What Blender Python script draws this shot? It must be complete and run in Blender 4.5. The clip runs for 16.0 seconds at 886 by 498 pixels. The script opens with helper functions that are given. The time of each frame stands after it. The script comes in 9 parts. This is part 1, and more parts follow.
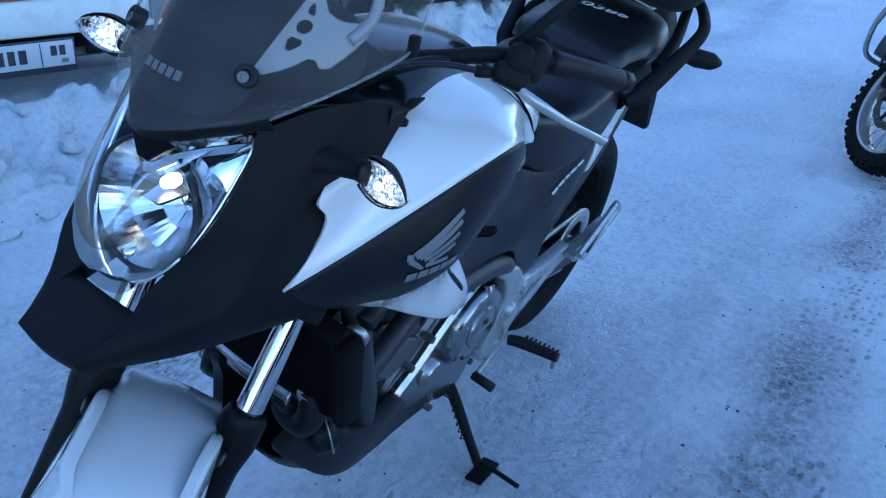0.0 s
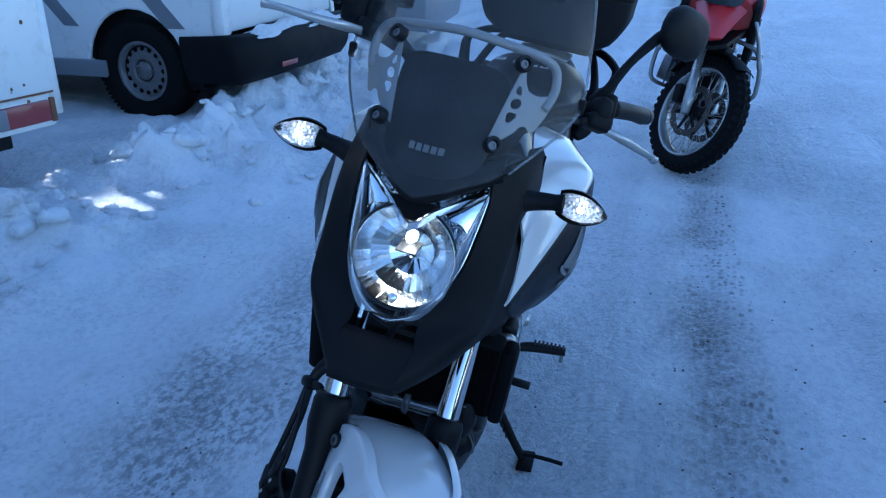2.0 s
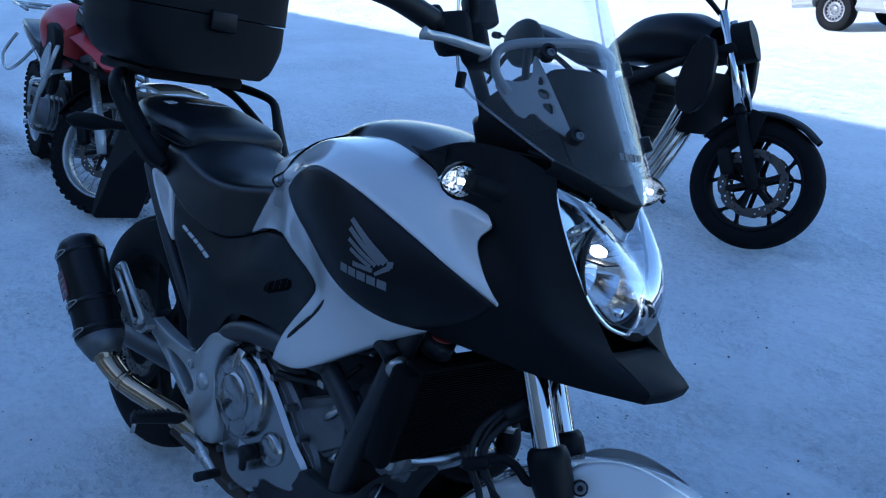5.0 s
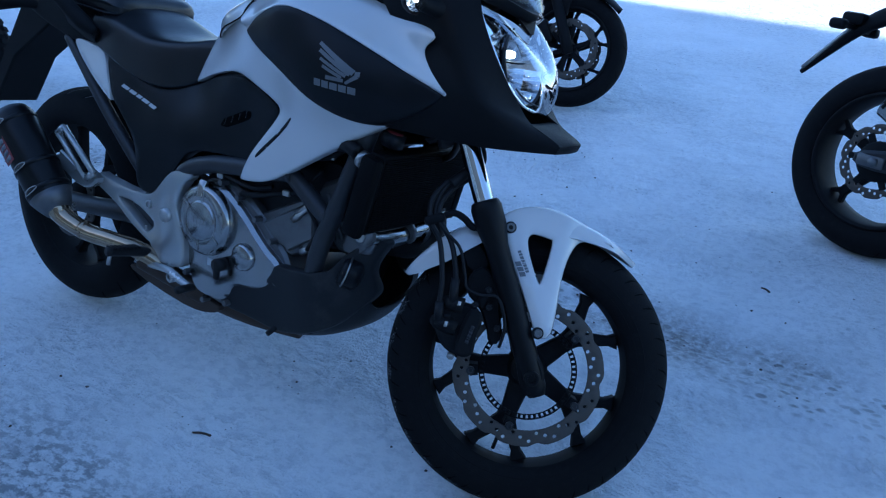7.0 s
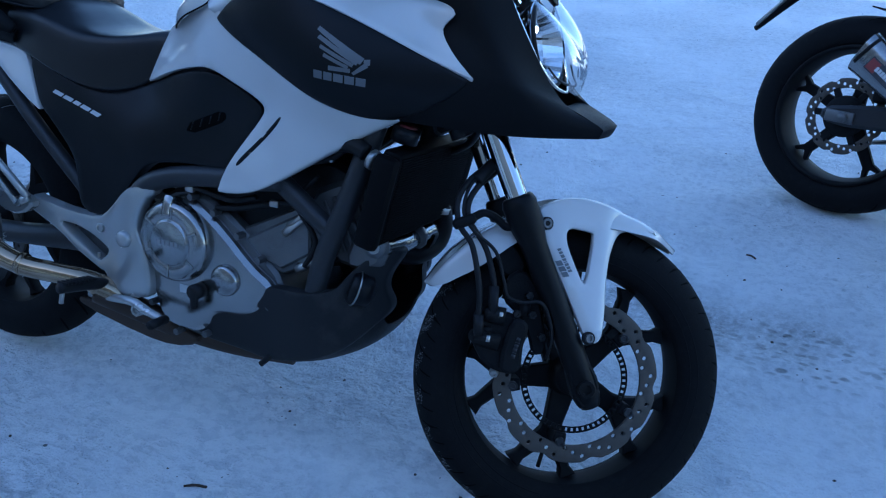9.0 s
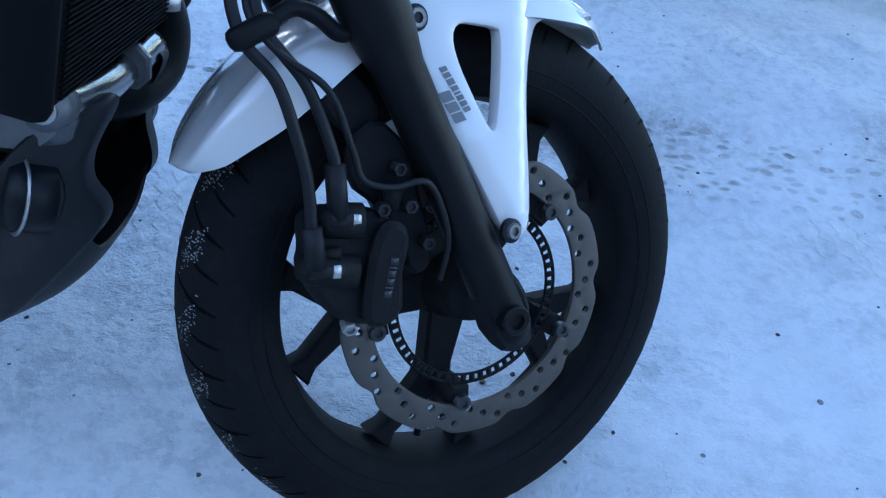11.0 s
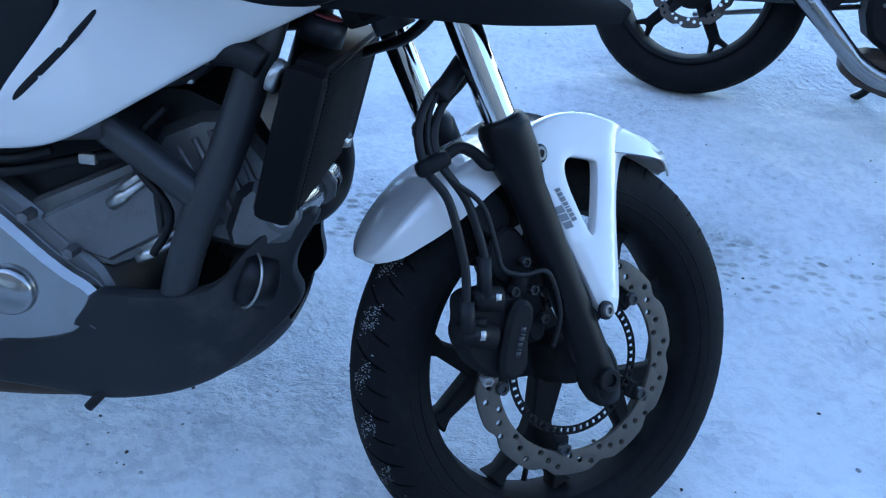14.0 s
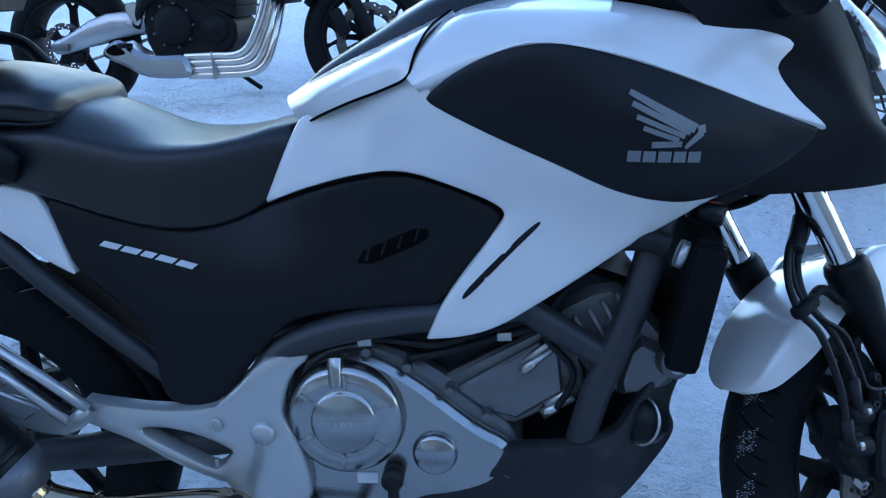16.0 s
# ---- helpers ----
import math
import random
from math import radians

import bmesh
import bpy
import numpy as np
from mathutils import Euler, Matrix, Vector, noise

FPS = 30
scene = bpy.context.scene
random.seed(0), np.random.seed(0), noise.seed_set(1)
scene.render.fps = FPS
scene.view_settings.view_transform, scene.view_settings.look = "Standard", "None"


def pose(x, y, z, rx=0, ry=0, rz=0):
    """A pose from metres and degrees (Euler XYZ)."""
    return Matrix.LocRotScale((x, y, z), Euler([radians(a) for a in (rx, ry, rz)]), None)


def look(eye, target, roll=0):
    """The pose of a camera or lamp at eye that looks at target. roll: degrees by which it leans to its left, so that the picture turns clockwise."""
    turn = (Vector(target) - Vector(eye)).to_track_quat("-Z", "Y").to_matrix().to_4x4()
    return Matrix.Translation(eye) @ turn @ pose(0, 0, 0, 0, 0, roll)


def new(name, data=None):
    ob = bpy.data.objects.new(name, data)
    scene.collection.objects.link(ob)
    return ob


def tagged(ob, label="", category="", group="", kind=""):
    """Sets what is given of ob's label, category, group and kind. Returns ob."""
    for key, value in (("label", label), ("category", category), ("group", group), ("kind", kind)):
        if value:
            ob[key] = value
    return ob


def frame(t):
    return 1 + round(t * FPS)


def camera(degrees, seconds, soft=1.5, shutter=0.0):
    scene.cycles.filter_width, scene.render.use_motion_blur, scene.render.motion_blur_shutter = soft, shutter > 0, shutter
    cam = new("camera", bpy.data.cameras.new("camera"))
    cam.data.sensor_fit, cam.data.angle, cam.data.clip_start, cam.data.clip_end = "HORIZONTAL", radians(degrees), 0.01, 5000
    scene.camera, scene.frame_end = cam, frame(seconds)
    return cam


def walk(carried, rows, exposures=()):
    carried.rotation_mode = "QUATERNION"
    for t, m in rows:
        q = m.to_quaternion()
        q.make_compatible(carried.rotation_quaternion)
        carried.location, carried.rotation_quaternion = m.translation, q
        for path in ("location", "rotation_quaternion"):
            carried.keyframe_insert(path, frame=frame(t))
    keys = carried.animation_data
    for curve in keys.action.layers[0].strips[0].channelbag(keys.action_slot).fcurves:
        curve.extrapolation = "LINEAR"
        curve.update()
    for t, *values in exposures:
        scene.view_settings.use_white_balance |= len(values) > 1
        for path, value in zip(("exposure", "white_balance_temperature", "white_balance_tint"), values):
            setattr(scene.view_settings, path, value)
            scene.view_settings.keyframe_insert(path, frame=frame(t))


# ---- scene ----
cam = camera(55.1, 16.0, soft=1.2)
PATH = [
    (0, (0.443, 0.992, 1.298), (-1.098, 0.071, 0.418), 2.6),
    (0.5, (0.648, 0.987, 1.327), (-0.951, 0.116, 0.499), 2.6),
    (1, (0.863, 0.923, 1.353), (-0.819, 0.161, 0.584), 1.8),
    (1.5, (0.935, 0.777, 1.35), (-0.801, 0.127, 0.599), -1.0),
    (2, (0.963, 0.561, 1.378), (-0.838, 0.122, 0.627), -1.4),
    (2.5, (1.0, 0.273, 1.38), (-0.848, 0.18, 0.622), 0.3),
    (3, (0.925, 0.059, 1.365), (-0.904, 0.258, 0.581), 0.7),
    (3.5, (0.786, -0.127, 1.367), (-0.988, 0.337, 0.569), 0.5),
    (3.7, (0.755, -0.217, 1.367), (-0.992, 0.358, 0.582), 0.1),
    (5.8, (0.473, -0.998, 1.353), (-0.680, 0.475, 0.645), 0.3),
    (6, (0.515, -1.045, 1.345), (-0.608, 0.431, 0.597), -0.2),
    (6.5, (0.638, -1.17, 1.315), (-0.424, 0.307, 0.483), -0.1),
    (7, (0.656, -1.3, 1.32), (-0.332, 0.201, 0.442), 0.4),
    (7.5, (0.615, -1.404, 1.32), (-0.279, 0.152, 0.436), 0.5),
    (8, (0.574, -1.437, 1.324), (-0.275, 0.156, 0.464), 0.5),
    (8.5, (0.464, -1.356, 1.312), (-0.374, 0.244, 0.453), -0.5),
    (9, (0.313, -1.247, 1.282), (-0.434, 0.357, 0.35), -0.9),
    (9.5, (0.117, -1.091, 1.222), (-0.383, 0.536, 0.171), -0.0),
    (10, (0.047, -0.907, 1.158), (-0.268, 0.685, -0.011), 0.5),
    (10.2, (0.016, -0.829, 1.110), (-0.213, 0.750, -0.097), 1.7),
    (12.3, (-0.129, -0.460, 0.871), (0.088, 0.876, -0.602), 10.2),
    (12.5, (-0.135, -0.471, 0.885), (0.092, 0.872, -0.58), 10.2),
    (13, (-0.17, -0.516, 0.95), (0.023, 0.908, -0.442), 9.0),
    (13.5, (-0.176, -0.623, 1.008), (-0.104, 0.919, -0.264), 7.0),
    (14, (-0.176, -0.843, 1.092), (-0.251, 0.799, -0.047), 4.4),
    (14.5, (-0.23, -1.007, 1.197), (-0.39, 0.686, 0.143), 2.1),
    (15, (-0.374, -1.135, 1.257), (-0.561, 0.596, 0.272), -1.1),
    (15.5, (-0.509, -1.143, 1.273), (-0.725, 0.608, 0.33), -3.0),
    (16, (-0.635, -1.006, 1.278), (-0.805, 0.744, 0.326), -4.3),
]
walk(cam, [(t, look(eye, target, roll)) for t, eye, target, roll in PATH], [(0.0,1.90,5040,10),(1.0,1.60,5020,10),(2.0,1.50,4930,10),(3.5,1.26,4900,10),(6.0,1.36,5040,10),(7.5,1.62,5060,10),(9.0,1.68,5080,10),(10.0,2.26,5400,10),(12.5,2.70,5820,10),(14.0,2.64,5670,10),(15.5,2.38,5590,10),(16.0,2.33,5610,10)]
)

# ---------------- world, sun, exposure ----------------
SUN_EL, SUN_AZ = radians(27), radians(-28)     # low winter sun behind the building on the -y side
world = bpy.data.worlds.new("world")
scene.world = world
world.use_nodes = True
wn = world.node_tree.nodes
sky = wn.new("ShaderNodeTexSky")
sky.sky_type, sky.sun_disc = "NISHITA", False
sky.sun_elevation, sky.sun_rotation = SUN_EL, radians(180) - SUN_AZ
sky.air_density, sky.dust_density, sky.ozone_density = 1.0, 0.3, 1.5
wn["Background"].inputs["Strength"].default_value = 0.12
world.node_tree.links.new(sky.outputs["Color"], wn["Background"].inputs["Color"])
sun_way = Vector((math.sin(SUN_AZ) * math.cos(SUN_EL), -math.cos(SUN_AZ) * math.cos(SUN_EL), math.sin(SUN_EL)))
sun_data = bpy.data.lights.new("sun", "SUN")
sun_data.energy, sun_data.angle, sun_data.color = 4.0, radians(0.5), (1.0, 0.94, 0.85)
sun = new("sun", sun_data)
sun.matrix_world = look(sun_way * 40, (0, 0, 0))

# ---------------- materials ----------------
def material(name, color, rough=0.5, metal=0.0, vary=0.15, scale=8.0, fine=0.0, fine_scale=300.0, coat=0.0, dirt=None, dirt_amount=0.4, random_tint=0.0, spec=0.5):
    """A principled surface with a large-scale tint, a roughness variation and a fine bump."""
    m = bpy.data.materials.new(name)
    m.use_nodes = True
    nt = m.node_tree
    b = nt.nodes["Principled BSDF"]
    tc = nt.nodes.new("ShaderNodeTexCoord")
    big = nt.nodes.new("ShaderNodeTexNoise")
    big.inputs["Scale"].default_value, big.inputs["Detail"].default_value = scale, 6
    nt.links.new(tc.outputs["Object"], big.inputs["Vector"])
    ramp = nt.nodes.new("ShaderNodeMix")
    ramp.data_type = "RGBA"
    ramp.inputs["A"].default_value = (*[c * (1 - vary) for c in color], 1)
    ramp.inputs["B"].default_value = (*[min(1, c * (1 + vary)) for c in color], 1)
    nt.links.new(big.outputs["Fac"], ramp.inputs["Factor"])
    out = ramp.outputs["Result"]
    if dirt:
        spots = nt.nodes.new("ShaderNodeTexNoise")
        spots.inputs["Scale"].default_value, spots.inputs["Detail"].default_value = scale * 3.7, 10
        spots.inputs["Roughness"].default_value = 0.7
        nt.links.new(tc.outputs["Object"], spots.inputs["Vector"])
        span = nt.nodes.new("ShaderNodeMapRange")
        span.inputs["From Min"].default_value, span.inputs["From Max"].default_value = 0.52, 0.72
        span.inputs["To Max"].default_value = dirt_amount
        nt.links.new(spots.outputs["Fac"], span.inputs["Value"])
        over = nt.nodes.new("ShaderNodeMix")
        over.data_type = "RGBA"
        over.inputs["B"].default_value = (*dirt, 1)
        nt.links.new(span.outputs["Result"], over.inputs["Factor"])
        nt.links.new(out, over.inputs["A"])
        out = over.outputs["Result"]
    nt.links.new(out, b.inputs["Base Color"])
    b.inputs["Metallic"].default_value = metal
    b.inputs["Specular IOR Level"].default_value = spec
    rr = nt.nodes.new("ShaderNodeMapRange")
    rr.inputs["To Min"].default_value, rr.inputs["To Max"].default_value = max(0.02, rough * 0.8), min(1, rough * 1.2)
    nt.links.new(big.outputs["Fac"], rr.inputs["Value"])
    nt.links.new(rr.outputs["Result"], b.inputs["Roughness"])
    if coat:
        b.inputs["Coat Weight"].default_value, b.inputs["Coat Roughness"].default_value = coat, 0.06
    if fine:
        grain = nt.nodes.new("ShaderNodeTexNoise")
        grain.inputs["Scale"].default_value, grain.inputs["Detail"].default_value = fine_scale, 3
        nt.links.new(tc.outputs["Object"], grain.inputs["Vector"])
        bump = nt.nodes.new("ShaderNodeBump")
        bump.inputs["Strength"].default_value, bump.inputs["Distance"].default_value = fine, 0.002
        nt.links.new(grain.outputs["Fac"], bump.inputs["Height"])
        nt.links.new(bump.outputs["Normal"], b.inputs["Normal"])
    return m


def clear(name, tint=(1, 1, 1), rough=0.02, bump=0.0, bump_scale=90.0, alpha=0.3, ior=1.45, hold=1.0, haze=0.5):
    """A clear plastic: sees through, with a glossy skin and, by alpha, a painted pale haze."""
    m = bpy.data.materials.new(name)
    m.use_nodes = True
    nt = m.node_tree
    out = nt.nodes["Material Output"]
    nt.nodes.remove(nt.nodes["Principled BSDF"])
    see, gloss, mix, fres = (nt.nodes.new(n) for n in ("ShaderNodeBsdfTransparent", "ShaderNodeBsdfGlossy", "ShaderNodeMixShader", "ShaderNodeFresnel"))
    see.inputs["Color"].default_value = (*tint, 1)
    gloss.inputs["Roughness"].default_value = rough
    fres.inputs["IOR"].default_value = ior
    share = nt.nodes.new("ShaderNodeMath")
    share.operation = "MULTIPLY"
    share.inputs[1].default_value = hold
    nt.links.new(fres.outputs["Fac"], share.inputs[0])
    nt.links.new(share.outputs[0], mix.inputs["Fac"])
    nt.links.new(see.outputs["BSDF"], mix.inputs[1])
    nt.links.new(gloss.outputs["BSDF"], mix.inputs[2])
    last = mix
    # pale diffuse film paints haze and reflected light over the plastic
    if alpha:
        film = nt.nodes.new("ShaderNodeBsdfDiffuse")
        film.inputs["Color"].default_value = (haze, haze, haze, 1)
        noise_t = nt.nodes.new("ShaderNodeTexNoise")
        noise_t.inputs["Scale"].default_value, noise_t.inputs["Detail"].default_value = 7.0, 8
        span = nt.nodes.new("ShaderNodeMapRange")
        span.inputs["To Min"].default_value, span.inputs["To Max"].default_value = alpha * 0.4, alpha * 1.3
        nt.links.new(noise_t.outputs["Fac"], span.inputs["Value"])
        last = nt.nodes.new("ShaderNodeMixShader")
        nt.links.new(span.outputs["Result"], last.inputs["Fac"])
        nt.links.new(mix.outputs["Shader"], last.inputs[1])
        nt.links.new(film.outputs["BSDF"], last.inputs[2])
    if bump:
        tc = nt.nodes.new("ShaderNodeTexCoord")
        wav = nt.nodes.new("ShaderNodeTexVoronoi")
        wav.inputs["Scale"].default_value = bump_scale
        nt.links.new(tc.outputs["Object"], wav.inputs["Vector"])
        bn = nt.nodes.new("ShaderNodeBump")
        bn.inputs["Strength"].default_value, bn.inputs["Distance"].default_value = bump, 0.003
        nt.links.new(wav.outputs["Distance"], bn.inputs["Height"])
        nt.links.new(bn.outputs["Normal"], gloss.inputs["Normal"])
        nt.links.new(bn.outputs["Normal"], fres.inputs["Normal"])
    nt.links.new(last.outputs["Shader"], out.inputs["Surface"])
    return m


def glow(name, color, strength):
    m = bpy.data.materials.new(name)
    m.use_nodes = True
    b = m.node_tree.nodes["Principled BSDF"]
    b.inputs["Base Color"].default_value = (*color, 1)
    b.inputs["Emission Color"].default_value = (*color, 1)
    b.inputs["Emission Strength"].default_value = strength
    return m


M_BLACK = material("black textured plastic", (0.0046, 0.0048, 0.0056), 0.62, fine=0.18, fine_scale=700, vary=0.12, dirt=(0.011, 0.011, 0.011), dirt_amount=0.2, spec=0.14)
M_SATIN = material("dark satin plastic", (0.0056, 0.0060, 0.0074), 0.36, fine=0.12, fine_scale=1500, vary=0.08, spec=0.17)
M_SEAT = material("black vinyl", (0.0065, 0.007, 0.0085), 0.33, fine=0.12, fine_scale=700, vary=0.15, dirt=(0.015, 0.015, 0.015), dirt_amount=0.2, spec=0.36)
M_WHITE = material("white lacquer", (0.56, 0.55, 0.535), 0.22, vary=0.03, coat=1.0, scale=4, dirt=(0.51, 0.50, 0.485), dirt_amount=0.12)
M_FRAME = material("dark grey frame paint", (0.022, 0.0225, 0.025), 0.42, fine=0.1, vary=0.12, spec=0.35, dirt=(0.05, 0.048, 0.045), dirt_amount=0.3)
M_PAN = material("grey-black moulded plastic", (0.013, 0.0135, 0.015), 0.5, fine=0.25, fine_scale=500, vary=0.2, scale=2.4, dirt=(0.050, 0.048, 0.045), dirt_amount=0.6, spec=0.22)
M_ALU = material("cast aluminium", (0.31, 0.306, 0.30), 0.19, 0.95, fine=0.05, fine_scale=400, vary=0.16, scale=14, dirt=(0.22, 0.21, 0.20), dirt_amount=0.35)
M_ALU_RAW = material("weathered aluminium", (0.145, 0.145, 0.147), 0.45, 0.75, fine=0.3, fine_scale=350, vary=0.25, dirt=(0.10, 0.095, 0.09), dirt_amount=0.6)
M_SILVER = material("silver painted alloy", (0.40, 0.40, 0.39), 0.26, 0.6, fine=0.06, vary=0.05, dirt=(0.46, 0.45, 0.43), dirt_amount=0.18)
M_HARDCHROME = material("hard chromed tube", (0.60, 0.59, 0.58), 0.07, 1.0, vary=0.10, scale=5)
M_STEEL = material("brushed steel", (0.42, 0.41, 0.39), 0.32, 0.9, fine=0.2, fine_scale=600, vary=0.2, dirt=(0.22, 0.17, 0.13), dirt_amount=0.5)
M_DISC = material("brake disc steel", (0.074, 0.065, 0.056), 0.5, 0.5, fine=0.2, fine_scale=800, vary=0.25, dirt=(0.07, 0.05, 0.035), dirt_amount=0.6)
M_PIPE = material("heat tinted steel", (0.36, 0.28, 0.19), 0.12, 1.0, vary=0.35, scale=6, dirt=(0.16, 0.10, 0.06), dirt_amount=0.5)
M_RUST = material("rusty header steel", (0.058, 0.040, 0.029), 0.6, 0.5, vary=0.35, scale=14, fine=0.4, dirt=(0.07, 0.05, 0.04), dirt_amount=0.7)
M_CARBON = material("carbon fibre", (0.0050, 0.0050, 0.0055), 0.34, vary=0.4, scale=220, spec=0.22)
M_RUBBER = material("tyre rubber", (0.0050, 0.0050, 0.0056), 0.78, fine=0.30, fine_scale=260, vary=0.3, dirt=(0.018, 0.0175, 0.017), dirt_amount=0.35, scale=16, spec=0.13)
# near-black that puts the shade of grooves, seams, vents and holes into colour
M_RECESS_SHADE = material("recess shade", (0.003, 0.003, 0.003), 0.95, vary=0.1, spec=0.03)
M_RIM = material("black rim lacquer", (0.0060, 0.0060, 0.0068), 0.72, vary=0.15, dirt=(0.015, 0.014, 0.013), dirt_amount=0.45, spec=0.16)
M_FORK = material("black fork lacquer", (0.0055, 0.0056, 0.0062), 0.42, vary=0.12, dirt=(0.012, 0.011, 0.010), dirt_amount=0.3, spec=0.13)
M_LID = material("glossy black lid", (0.004, 0.0042, 0.005), 0.17, vary=0.08, spec=0.32)
M_HOSE = material("black rubber hose", (0.007, 0.007, 0.008), 0.5, vary=0.1, spec=0.22)
M_CALIPER = material("black caliper casting", (0.0058, 0.0058, 0.0064), 0.62, fine=0.35, fine_scale=300, dirt=(0.018, 0.016, 0.015), dirt_amount=0.3, spec=0.14)
M_RED = material("red plastic", (0.42, 0.02, 0.025), 0.35, vary=0.08)
M_DARKRED = material("dull red lens", (0.20, 0.03, 0.03), 0.3, vary=0.15, coat=0.5)
M_DECAL = material("grey decal film", (0.125, 0.128, 0.134), 0.4, vary=0.05)
M_DECAL_WHITE = material("white decal film", (0.50, 0.51, 0.52), 0.35, vary=0.04)
M_DECAL_DIM = material("dim engraved mark", (0.30, 0.30, 0.30), 0.45, 0.6, vary=0.05)
M_MARK = material("paint marker", (0.62, 0.63, 0.60), 0.5, vary=0.08)
M_SCREEN = clear("clear acrylic screen", (0.88, 0.89, 0.90), 0.03, alpha=0.075, ior=1.22, hold=0.22)
M_SCREENEDGE = clear("screen rim", (0.85, 0.87, 0.87), 0.08, alpha=0.2)
M_LENS = clear("clear lamp lens", (0.97, 0.98, 0.985), 0.02, alpha=0.0, ior=1.45, hold=0.5)
M_PRISM = clear("prismed lamp lens", (0.90, 0.93, 0.96), 0.06, bump=0.6, bump_scale=140, alpha=0.02, ior=1.15)
M_REFLECT = material("lamp reflector", (0.88, 0.88, 0.88), 0.10, 1.0, vary=0.03, fine=0.25, fine_scale=60)
M_FLUTE = material("fluted lamp reflector", (0.90, 0.90, 0.90), 0.12, 1.0, vary=0.03, fine=1.0, fine_scale=110)
M_BULB = glow("lit bulb", (1.0, 0.90, 0.70), 18.0)
M_INDICATOR_GLOW = glow("added indicator glow", (1.0, 0.93, 0.80), 9.0)
M_SPARK = material("faceted bright reflector", (0.93, 0.93, 0.90), 0.22, 0.45, vary=0.03)
def glinting(m, low):
    """Lets each separate facet of a mesh be brighter or darker metal, glints painted as colour."""
    nt = m.node_tree
    b = nt.nodes["Principled BSDF"]
    geo = nt.nodes.new("ShaderNodeNewGeometry")
    ramp = nt.nodes.new("ShaderNodeMapRange")
    ramp.inputs["To Min"].default_value, ramp.inputs["To Max"].default_value = low, 0.95
    # random facet tone paints the sparkle of the reflector
    nt.links.new(geo.outputs["Random Per Island"], ramp.inputs["Value"])
    nt.links.new(ramp.outputs["Result"], b.inputs["Base Color"])
    return m
glinting(M_SPARK, 0.55)
M_FACET = material("faceted lamp reflector", (0.92, 0.90, 0.84), 0.16, 1.0, vary=0.10)
glinting(M_FACET, 0.55)
# darker copy of the facet metal: shade and dark reflections put into colour
M_FACET_SHADE = material("lamp facet with painted shade", (0.46, 0.44, 0.40), 0.12, 1.0, vary=0.1)
M_PLATE = material("grey bracket steel", (0.24, 0.24, 0.24), 0.45, 0.2, vary=0.05)
M_FIN = material("radiator core", (0.0040, 0.0040, 0.0045), 0.6, vary=0.2, spec=0.07)
M_CARWHITE = material("old white vehicle paint", (0.66, 0.68, 0.66), 0.4, vary=0.05, scale=3, dirt=(0.38, 0.36, 0.31), dirt_amount=0.35)
M_VANWHITE = material("white van paint", (0.66, 0.67, 0.67), 0.3, vary=0.04, scale=2, coat=0.4, dirt=(0.40, 0.38, 0.35), dirt_amount=0.5)
M_CARRUST = material("rusted edge", (0.15, 0.07, 0.035), 0.8, vary=0.4, scale=30)
M_STRIPE = material("grey vehicle stripe", (0.16, 0.17, 0.19), 0.4, vary=0.06)
M_STEELWHEEL = material("dusty steel wheel", (0.15, 0.15, 0.155), 0.5, 0.4, vary=0.15, scale=12, dirt=(0.08, 0.075, 0.07), dirt_amount=0.6)
M_GLASS = material("dark car glass", (0.02, 0.025, 0.03), 0.06, vary=0.1, coat=0.6)
M_GREY = material("grey marking paint", (0.03, 0.032, 0.04), 0.5, vary=0.1)
M_BUILD = material("plain plaster", (0.20, 0.192, 0.18), 0.9, vary=0.12, scale=0.6, fine=0.3, fine_scale=60)

# ---------------- mesh helpers ----------------
def part(name, bm, mat, parent=None, label="", m=None, flat=False, sharp=38.0):
    """Links a bmesh as one mesh object, under a thing or a part."""
    if m is not None:
        bm.transform(m)
        if m.determinant() < 0:
            bmesh.ops.reverse_faces(bm, faces=bm.faces)
    for f in bm.faces:
        f.smooth = not flat
    for e in bm.edges:
        if len(e.link_faces) == 2 and e.calc_face_angle(0) > radians(sharp):
            e.smooth = False
    me = bpy.data.meshes.new(name)
    bm.to_mesh(me)
    bm.free()
    me.materials.append(mat)
    ob = new(name, me)
    ob.parent = parent
    if label:
        tagged(ob, label)
    return ob


def thing(name, label, category, m=None, group="", kind=""):
    ob = tagged(new(name), label, category, group, kind)
    ob.matrix_world = m or Matrix()
    return ob


def join(*bms):
    """One bmesh of several."""
    out = bmesh.new()
    for b in bms:
        base = [out.verts.new(v.co) for v in b.verts]
        b.verts.index_update()
        for f in b.faces:
            try:
                out.faces.new([base[v.index] for v in f.verts])
            except ValueError:
                pass
        b.free()
    return out


def faces_of(verts, faces):
    bm = bmesh.new()
    vs = [bm.verts.new(v) for v in verts]
    for f in faces:
        if len(set(f)) > 2:
            try:
                bm.faces.new([vs[i] for i in f])
            except ValueError:
                pass
    return bm


def grid_mesh(rows, close_u=False, close_v=False):
    """A quad sheet through rows of points."""
    n, k = len(rows), len(rows[0])
    faces = []
    for i in range(n if close_v else n - 1):
        for j in range(k if close_u else k - 1):
            a, b = i * k + j, i * k + (j + 1) % k
            c, d = ((i + 1) % n) * k + (j + 1) % k, ((i + 1) % n) * k + j
            faces.append((a, b, c, d))
    return faces_of([p for r in rows for p in r], faces)


